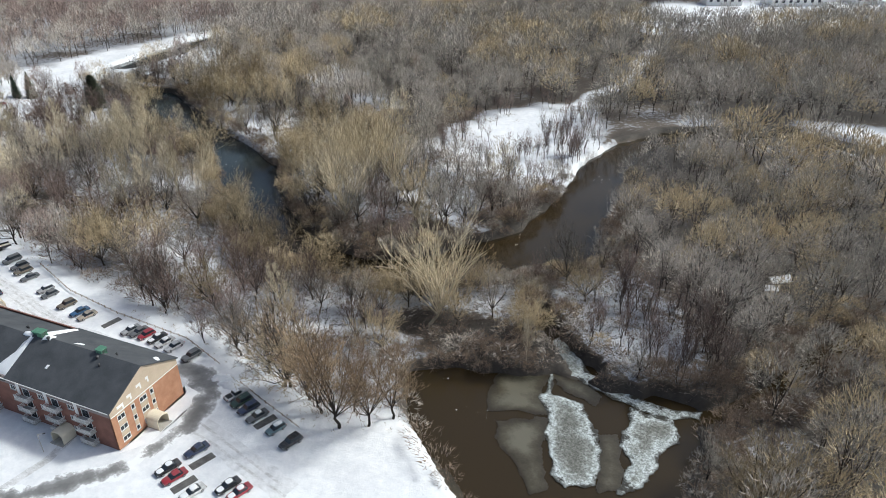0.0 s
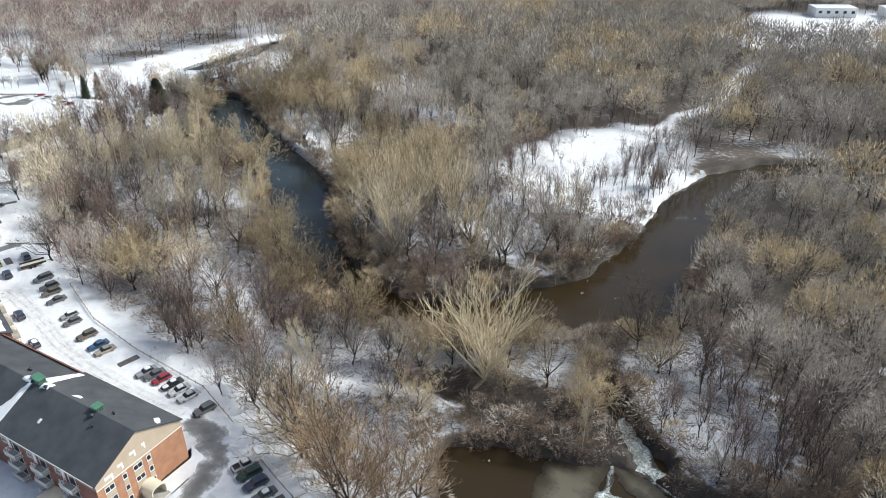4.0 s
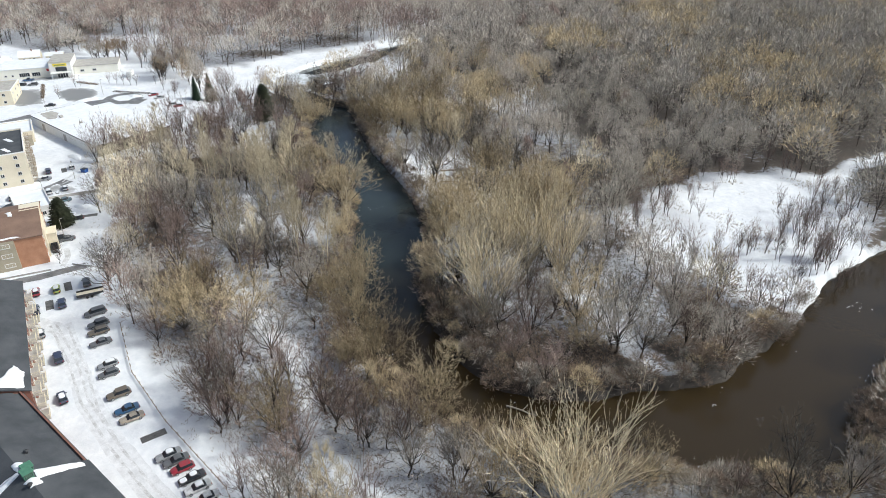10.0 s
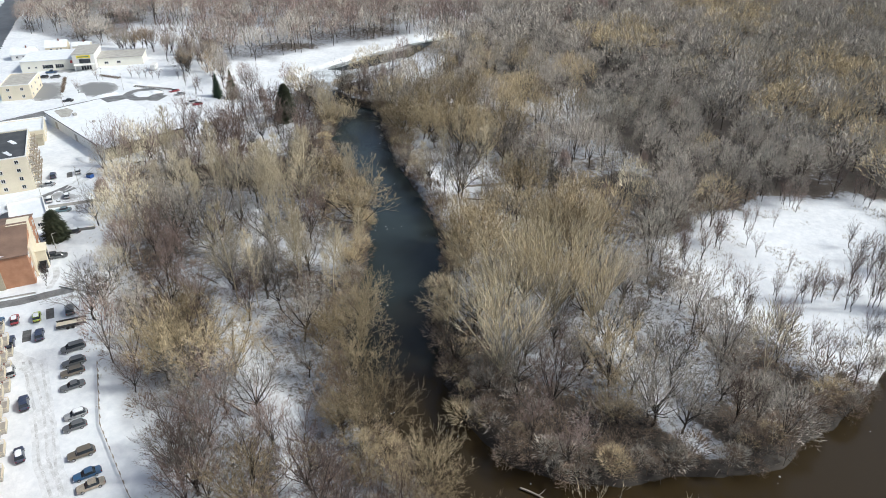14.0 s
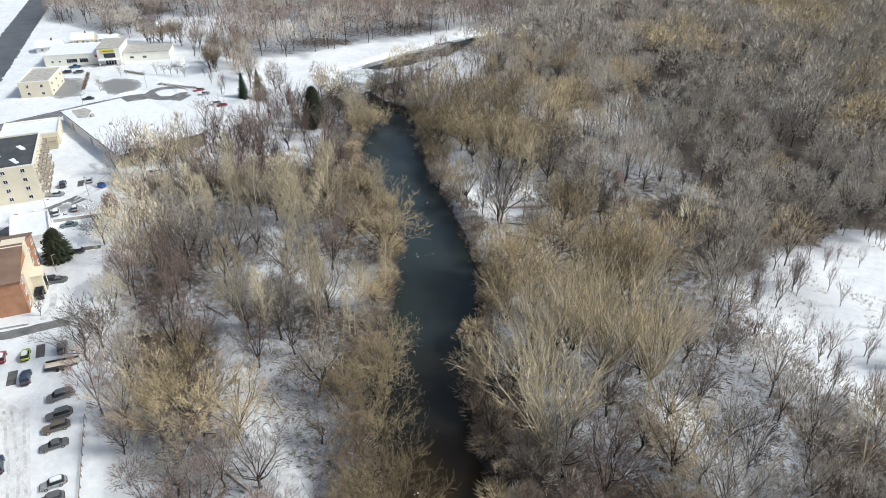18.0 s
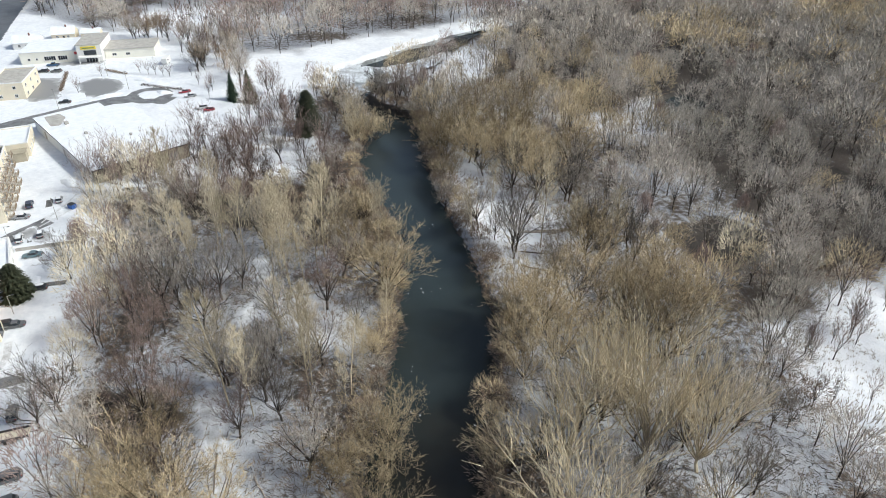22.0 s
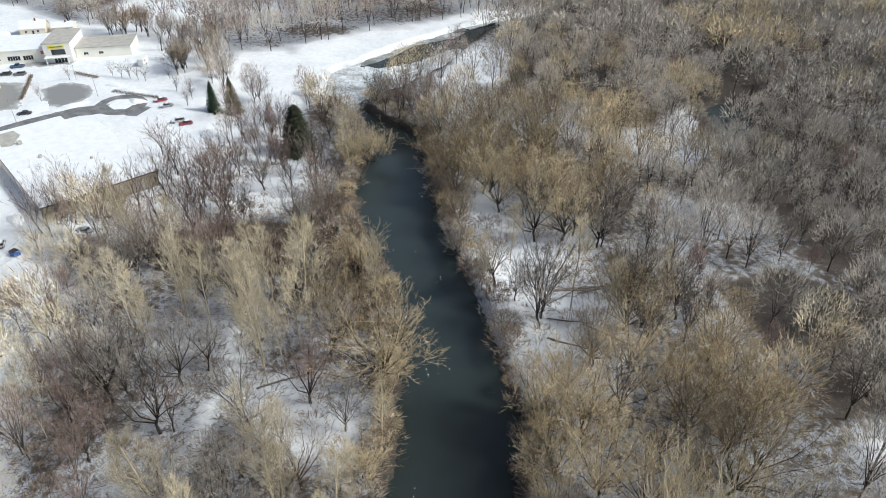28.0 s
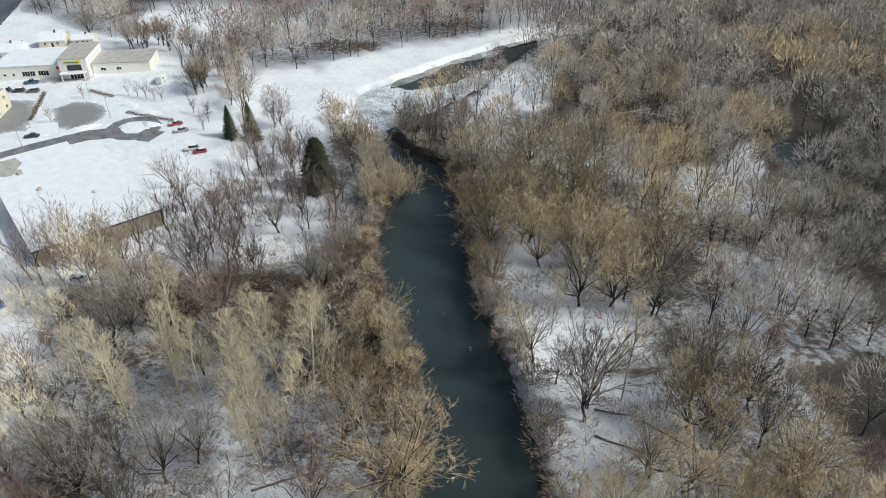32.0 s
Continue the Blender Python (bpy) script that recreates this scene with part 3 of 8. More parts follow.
rim_sheet("ice_sheet", [(-12.0, 111.1), (-8.4, 112.6), (-5.5, 105.9), (-4.8, 98.9), (-8.8, 95.6)], WATER_Z + 0.086, M_ICE_SKIN, "thin olive ice between two white sheets", "ice", 0.28)
rim_sheet("ice_sheet", [(-25.8, 126.8), (-17.8, 126.8), (-13.6, 123.2), (-13.7, 119.2), (-16.3, 119.7), (-22.5, 120.9)], WATER_Z + 0.098, M_ICE_SKIN, "thin olive ice above a white sheet", "ice", 0.28)
rim_sheet("ice_sheet", [(-26.0, 127.5), (-23.3, 120.6), (-16.3, 119.7), (-11.9, 111.2), (-9.9, 106.2), (-9.9, 97.8), (-14.8, 93.5), (-18.5, 96.3), (-22.2, 106.9), (-22.8, 114.1), (-25.9, 118.1)], WATER_Z + 0.15, M_ICE_RIM, "white-rimmed ice sheet with grey speckled slush inside", "ice", 0.28)
rim_sheet("ice_sheet", [(-7.9, 122.9), (-3.4, 121.1), (2.0, 122.0), (3.0, 117.3), (2.0, 111.2), (0.0, 104.4), (-2.2, 98.0), (-5.5, 96.6), (-5.1, 104.9), (-7.2, 109.6), (-7.4, 116.7)], WATER_Z + 0.15, M_ICE_RIM, "grey ice sheet with dark wet centre and white rim", "ice", 0.28)
rim_sheet("ice_sheet", [(-29.2, 139.8), (-23.8, 145.5), (-21.3, 136.4), (-17.8, 130.8), (-11.3, 128.7), (-4.0, 124.8), (2.5, 124.6), (7.5, 126.6), (7.3, 123.2), (2.1, 121.3), (-5.1, 121.4), (-12.0, 123.6), (-19.4, 126.2), (-25.3, 128.2), (-28.8, 133.3)], WATER_Z + 0.17, M_ICE_RIM, "pale ice shelf along the pond shore", "ice", 0.28)

# drives, streets and bare patches of the settled side
DRIVE = [(-106, 97.2), (-96, 94.5), (-89, 89.5), (-86.2, 84), (-86, 77), (-90, 63), (-99, 52), (-112, 40), (-118, 44), (-104, 56), (-93, 66), (-91.5, 75), (-94, 86), (-106, 91)]
rim_sheet("driveway", DRIVE, 0.02, M_WORN, "wet dark asphalt driveway between snowy verges", "driveway", 0.4)
tagged(ribbon("footpath", [(-107.5, 66), (-107, 60), (-109, 50), (-112, 36)], 0.9, 0.035, M_SLUSH), "trodden slushy footpath to the entrance", "footpath", kind="structure")
tagged(ribbon("road", [(-341, 212), (-347, 208.5), (-353, 203), (-357, 195), (-358, 182), (-357.5, 165), (-356, 120)], 4.2, 0.03, M_ASPHALT), "wet asphalt side street with snowy kerbs", "road", kind="structure")
tagged(ribbon("road", [(-262, 120), (-268, 132), (-272, 146)], 2.6, 0.03, M_ASPHALT), "wet asphalt access lane beside the flats", "road", kind="structure")
tagged(ribbon("road", [(-420, 150), (-520, 192), (-612, 231), (-800, 310)], 8.0, 0.05, M_ROAD), "grey dual carriageway in the distance", "road", kind="structure")
tagged(ribbon("road", [(-221, 90), (-214.4, 102), (-210.4, 111), (-207, 122)], 1.7, 0.03, M_ASPHALT), "narrow cleared lane beside the orange block", "road", kind="structure")
tagged(ribbon("footpath", [(-221.4, 122.8), (-216, 121), (-211.6, 117.6)], 0.8, 0.04, M_SLUSH), "trodden path to the entrance stair", "footpath", kind="structure")
rim_sheet("forecourt", [(-366, 202), (-363, 193), (-370, 187), (-389, 191), (-392, 199), (-384, 207), (-372, 207)], 0.02, M_WORN_PALE, "slushy forecourt of the showroom", "forecourt")
rim_sheet("forecourt", [(-411, 179), (-401, 189), (-387, 187), (-374, 180), (-376, 170), (-392, 168)], 0.02, M_WORN_PALE, "slushy forecourt with bare asphalt beside the shop", "forecourt")
rim_sheet("forecourt", [(-428, 196), (-414, 214), (-408, 210), (-420, 192)], 0.02, M_WORN_PALE, "trodden slush before the showroom doors", "forecourt")
rim_sheet("forecourt", [(-272, 142), (-262, 146), (-259, 141), (-270, 136)], 0.02, M_WORN_PALE, "bare wet asphalt between parked cars", "forecourt")
_loop = [(-353.0 + 8.0 * math.cos(a), 208.6 + 7.0 * math.sin(a)) for a in [2 * math.pi * i / 14 for i in range(15)]]
tagged(ribbon("road", _loop, 1.9, 0.034, M_ASPHALT), "wet asphalt turning loop round a snowy island", "road", kind="structure")
for _tr, _lb in ((TRAIL, "snowy walking trail beside the river"), (TRAIL_B, "snowy walking trail through the trees")):
    tagged(ribbon("trail", _tr, 1.3, 0.05, M_SLUSH, drape=True), _lb, "trail", kind="structure")


# ---- trees ----
def unit(v):
    return v / np.maximum(np.linalg.norm(v, axis=-1, keepdims=True), 1e-9)


def pipe(points, radii, sides, base=0):
    """One tapered tube along a line of points."""
    verts, faces = [], []
    n = len(points)
    for i, (p, r) in enumerate(zip(points, radii)):
        d = unit(points[min(n - 1, i + 1)] - points[max(0, i - 1)])
        u = unit(np.cross(d, (0.31, 0.87, 0.4)))
        v = np.cross(d, u)
        for k in range(sides):
            a = 2 * math.pi * k / sides
            verts.append(p + r * (math.cos(a) * u + math.sin(a) * v))
    for i in range(n - 1):
        for k in range(sides):
            q = base + i * sides
            faces.append((q + k, q + (k + 1) % sides, q + sides + (k + 1) % sides, q + sides + k))
    return verts, faces


def curve_points(p0, p1, lift, n, rng, wob):
    pts = []
    for i in range(n + 1):
        t = i / n
        p = p0 * (1 - t) + p1 * t + np.array([0, 0, lift * 4 * t * (1 - t)])
        if 0 < i < n:
            p = p + rng.normal(0, wob, 3)
        pts.append(p)
    return pts


def grow(seed, H, R, stem=0.3, limbs=8, branch=6, twigs=20, twig_len=1.3, twig_w=0.045, fan=0.5, low=0.35, thick=0.013, sides=3, droop=0.0, pipes=True, exc=False, loose=0.44, vase=0.0, shell=0.3, subs=4):
    """Trunk and crown of a bare tree: (trunk verts, faces), (crown verts, faces). fan: 0 wide dome, 1 upright broom."""
    rng = np.random.default_rng(seed)
    rr = H * thick
    lo = H * low
    lean = rng.normal(0, 0.025 * H, 2)
    top = np.array([lean[0], lean[1], H * stem])
    pts = curve_points(np.array([0, 0, -0.4]), top, 0, 3, rng, 0.012 * H)
    trunk = pipe(pts, [rr * 1.35, rr * 1.05, rr * 0.9, rr * 0.7], sides + 2)
    cv, cf = [], []
    a0, a1, wd = [], [], []
    for k in range(limbs):
        az = 2.39996 * k + rng.uniform(-0.8, 0.8)
        f = (k + 0.5) / limbs
        el = math.asin(min(1.0, 0.02 + 0.98 * f ** (1.0 - 0.4 * fan)))
        rad = R * math.cos(el) ** 0.8 * rng.uniform(0.72, 1.0)
        z = lo + (H - lo) * (0.22 + 0.22 * fan + (0.74 - 0.2 * fan) * math.sin(el)) * rng.uniform(0.88, 1.0)
        end = np.array([rad * math.cos(az), rad * math.sin(az), z])
        t0 = rng.uniform(0.0, 1.0)
        start = pts[2] * (1 - t0) + pts[3] * t0
        lift = (0.10 - 0.2 * fan) * H * 0.4
        lr = rr * rng.uniform(0.40, 0.62)
        if vase:
            # many stems rising from a short bole and leaning outwards
            lean_out = math.sqrt(1 - f)
            ang = radians(min(52, 3 + vase * lean_out * rng.uniform(0.65, 1.25)))
            ln = (H * 0.97 - start[2]) / math.cos(ang) * (1 - 0.30 * lean_out ** 2) * rng.uniform(0.68, 1.0)
            ln = min(ln, 1.25 * R / max(0.25, math.sin(ang)))
            end = start + ln * np.array([math.cos(az) * math.sin(ang), math.sin(az) * math.sin(ang), math.cos(ang)])
            lift = -0.035 * ln
        if exc:
            # one leader, with limbs rising along it
            hz = low + (0.94 - low) * f ** 0.85
            start = np.array([lean[0], lean[1], 0]) * hz / stem + np.array([0, 0, hz * H])
            ang = radians(rng.uniform(26, 42))
            ln = R / math.sin(radians(42)) * (1.05 - f) ** 0.55 * rng.uniform(0.7, 1.0)
            end = start + ln * np.array([math.cos(az) * math.sin(ang), math.sin(az) * math.sin(ang), math.cos(ang)])
            lift, lr = -0.05 * ln, rr * (0.62 - 0.32 * f)
        lp = curve_points(start, end, lift, 3, rng, 0.022 * H * (0.5 if exc else 1))
        if pipes:
            v, fc = pipe(lp, [lr, lr * 0.72, lr * 0.45, lr * 0.15], sides, len(cv))
            cv += v
            cf += fc
        else:
            for i in range(3):
                a0.append(lp[i]), a1.append(lp[i + 1] + (lp[i + 1] - lp[i]) * 0.3), wd.append(lr * (2.2 - 0.5 * i))
        ll = np.linalg.norm(lp[3] - lp[0])
        for b in range(branch):
            t = shell + (1 - shell) * (b + rng.uniform(0, 1)) / branch if b < branch - 1 else 0.97      # the last one carries the limb's tip on
            i = min(2, int(t * 3))
            p = lp[i] + (lp[i + 1] - lp[i]) * (t * 3 - i)
            d = unit(lp[i + 1] - lp[i])
            side = rng.normal(0, 1, 3)
            side = unit(side - d * side.dot(d))
            dirn = unit(d * (0.6 + 0.4 * fan) + side * (0.72 if b < branch - 1 else 0.1) + np.array([0, 0, 0.26 + 0.2 * fan - droop]))
            L = ll * rng.uniform(0.25, 0.48) * (1.3 - 0.55 * t)
            q = p + dirn * L
            a0.append(p), a1.append(q), wd.append(max(lr * 0.6, twig_w * 1.5))
            # side shoots along the branch, each with its own spray of twigs
            ts = rng.uniform(0.12, 1.0, subs)
            sp = p + (q - p) * ts[:, None]
            up = np.array([0, 0, 0.2 + 0.2 * fan - droop])
            sdir = unit(dirn * 0.85 + rng.normal(0, loose, (subs, 3)) + up)
            sl = np.maximum(L * rng.uniform(0.4, 0.75, subs) * (1.2 - 0.55 * ts), twig_len * 0.7)
            se = sp + sdir * sl[:, None]
            a0.extend(sp), a1.extend(se), wd.extend(np.full(subs, twig_w * 1.35))
            tt = rng.uniform(0.15, 1.0, (subs, twigs, 1))
            bp = (sp[:, None] + (se - sp)[:, None] * tt).reshape(-1, 3)
            w = unit((sdir[:, None] * 0.9 + rng.normal(0, loose, (subs, twigs, 3)) + up).reshape(-1, 3))
            e = bp + w * twig_len * rng.uniform(0.45, 1.2, (len(bp), 1))
            a0.extend(bp), a1.extend(e), wd.extend(twig_w * rng.uniform(0.7, 1.3, len(bp)))
    a, b, wd = np.array(a0), np.array(a1), np.array(wd)
    d = unit(b - a)
    # twigs lie broadly along the dome of the crown, so that it has a sunny and a shaded side
    out = unit((a + b) * 0.5 - np.array([0, 0, H * 0.42])) + rng.normal(0, 0.42, d.shape)
    side = unit(np.cross(d, out)) * wd[:, None] * 0.5
    n = len(a)
    tv = np.stack([a - side, a + side, b], 1).reshape(-1, 3)
    k = len(cv)
    tf = (np.arange(3 * n).reshape(n, 3) + k).tolist()
    return (np.array(trunk[0]), trunk[1]), (np.concatenate([np.array(cv), tv]) if k else tv, cf + tf)


def puff(seed, H, R, twigs, w, length, thick):
    """A tree of the farther woods: trunk and forking limbs, and a lumpy dome of fine twigs fanning out from the fork."""
    rng = np.random.default_rng(seed)
    rr = H * thick * 0.8
    fork = np.array([0, 0, H * 0.2])
    tv, tf = pipe([np.array([0, 0, -0.4]), fork], [rr, rr * 0.8], 4)
    for k in range(6):
        az, el = 1.05 * k + rng.uniform(-0.4, 0.4), rng.uniform(0.6, 1.35)
        end = np.array([R * 0.8 * math.cos(az) * math.cos(el), R * 0.8 * math.sin(az) * math.cos(el), H * (0.45 + 0.4 * math.sin(el))])
        v, f = pipe([fork * 0.9, (fork + end) * 0.5 + rng.normal(0, 0.3, 3), end], [rr * 0.5, rr * 0.36, rr * 0.12], 3, len(tv))
        tv, tf = tv + v, tf + f
    u = unit(rng.normal(0, 1, (twigs, 3)))
    u[:, 2] = np.abs(u[:, 2]) * 1.1 - 0.18
    u = unit(u)
    lump = 1 + 0.16 * np.sin(3.1 * np.arctan2(u[:, 1], u[:, 0]) + seed) * np.cos(3 * u[:, 2] + seed * 1.7)
    c = np.array([0, 0, H * 0.52])
    p = c + u * np.array([R, R, H * 0.46]) * (lump * rng.uniform(0.55, 1.0, twigs) ** 0.6)[:, None]
    d = unit(unit(p - fork) + rng.normal(0, 0.34, (twigs, 3)))
    half = d * (length * rng.uniform(0.35, 0.7, twigs))[:, None]
    side = unit(np.cross(d, u + rng.normal(0, 0.25, u.shape))) * (w * 0.5 * rng.uniform(0.7, 1.3, twigs))[:, None]
    verts = np.stack([p - half - side, p - half + side, p + half], 1).reshape(-1, 3)
    return (np.array(tv), tf), (verts, np.arange(3 * twigs).reshape(-1, 3).tolist())


KINDS = {   # name: (crown bark, trunk bark, height, growth)
    "cottonwood": ("cottonwood", "poplar", 28, dict(H=28, R=11.5, stem=0.14, limbs=22, branch=10, subs=3, twigs=4, twig_len=1.3, twig_w=0.06, loose=0.3, fan=0.95, low=0.14, thick=0.013, sides=4, vase=31)),
    "poplar": ("poplar", "poplar", 24, dict(H=24, R=4.9, stem=0.93, limbs=26, branch=9, subs=4, twigs=4, twig_len=0.95, twig_w=0.031, loose=0.24, fan=0.7, low=0.2, thick=0.0052, exc=True)),
    "maple": ("maple", "trunk", 15, dict(H=15, R=5.2, stem=0.24, limbs=11, branch=8, subs=4, twigs=6, twig_len=1.0, twig_w=0.05, fan=0.35, low=0.25, thick=0.015, vase=35)),
    "oak": ("oak", "trunk", 15, dict(H=15, R=5.6, stem=0.25, limbs=12, branch=8, subs=4, twigs=6, twig_len=1.05, twig_w=0.056, fan=0.25, low=0.25, thick=0.016, vase=42)),
    "willow": ("willow", "trunk", 15, dict(H=15, R=6.6, stem=0.15, limbs=14, branch=9, subs=5, twigs=7, twig_len=0.8, twig_w=0.056, fan=0.3, low=0.2, thick=0.016, vase=46, loose=0.62, shell=0.36)),
    "ash": ("ash", "trunk", 16, dict(H=16, R=4.6, stem=0.16, limbs=10, branch=8, subs=4, twigs=6, twig_len=1.0, twig_w=0.05, fan=0.5, low=0.28, thick=0.013, vase=27)),
    "birch": ("birch", "birch", 20, dict(H=20, R=4.4, stem=0.93, limbs=26, branch=9, subs=4, twigs=4, twig_len=0.9, twig_w=0.030, loose=0.24, fan=0.7, low=0.2, thick=0.0052, exc=True)),
    "young_tree": ("ash", "trunk", 11, dict(H=11, R=2.2, stem=0.2, limbs=7, branch=6, subs=3, twigs=4, twig_len=0.75, twig_w=0.042, fan=0.7, low=0.22, thick=0.011, vase=18)),
    "bush": ("shrub", "shrub", 4, dict(H=4.2, R=2.9, stem=0.1, limbs=9, branch=3, subs=3, twigs=4, twig_len=0.8, twig_w=0.055, fan=0.4, low=0.05, thick=0.014)),
    "linden": ("linden", "trunk", 15, dict(H=15, R=5.0, stem=0.2, limbs=11, branch=9, subs=5, twigs=7, twig_len=0.85, twig_w=0.045, fan=0.45, low=0.25, thick=0.013, vase=32)),
}
LABELS = {
    "cottonwood": "tall bare cottonwood with pale khaki spreading branches", "poplar": "slender bare poplar with pale olive upright branches",
    "maple": "bare grey-brown tree with a rounded twiggy crown", "willow": "bare golden-brown willow with a broad dense crown",
    "ash": "bare red-brown tree with upright twiggy crown", "birch": "bare birch with a pale trunk and fanned branches",
    "young_tree": "slim young bare tree with upright twigs", "oak": "bare dark brown tree with a wide dense crown", "linden": "bare orange-brown tree with a dense rounded crown of fine twigs", "bush": "rusty-brown leafless bush on the snowy bank",
}
CATEGORY = {"young_tree": "tree", "bush": "bush"}


def mesh_data(name, verts, faces, mat, wood=None):
    """Twigs are triangles in the crown's bark; limbs, the four-sided faces, take the bark of the trunk."""
    me = bpy.data.meshes.new(name)
    me.from_pydata(verts.tolist(), [], faces)
    me.materials.append(mat)
    if wood:
        me.materials.append(wood)
        me.polygons.foreach_set("material_index", np.array([1 if len(f) == 4 else 0 for f in faces], np.int32))
    return me


NEAR, FAR = {}, {}
for _k, (kind_, (bk, tk, hh, g)) in enumerate(KINDS.items()):
    NEAR[kind_] = []
    for v in range(4):
        tr, cr = grow(100 * _k + v, **g)
        NEAR[kind_].append((mesh_data("trunk", *tr, BARK[tk]), mesh_data("crown", *cr, BARK[bk], BARK[tk])))
    FAR[kind_] = []
    for v in range(5):
        big = 1.0 if g["H"] > 6 else 0.42
        FAR[kind_].append((puff(100 * _k + 50 + v, min(g["H"], 18), min(6.0, g["R"] * 1.0), 520 if big == 1.0 else 300, 0.125 if big == 1.0 else 0.09, 1.35 if big == 1.0 else 1.2, g["thick"]),
                           puff(100 * _k + 70 + v, min(g["H"], 17), min(7.2, g["R"] * 1.28), 240 if big == 1.0 else 110, 0.24 if big == 1.0 else 0.14, 1.7 if big == 1.0 else 1.2, g["thick"])))


def plant(kind_, x, y, size=1.0, turn=None, var=None, wide=1.0):
    """A tree or bush of its own, standing on the ground."""
    tk, ck = NEAR[kind_][random.randrange(4) if var is None else var]
    e = new(kind_)
    e.empty_display_size = 0.5
    z = height(x, y)
    e.matrix_basis = pose(x, y, z, random.uniform(-3, 3), random.uniform(-3, 3), random.uniform(0, 360) if turn is None else turn) @ Matrix.Diagonal((size * wide, size * wide, size, 1))
    for nm, me in (("trunk", tk), ("crown", ck)):
        ob = new(nm, me)
        ob.parent = e
    return tagged(e, LABELS[kind_], CATEGORY.get(kind_, kind_), "trees of the river woods" if kind_ != "bush" else "bushes along the river")


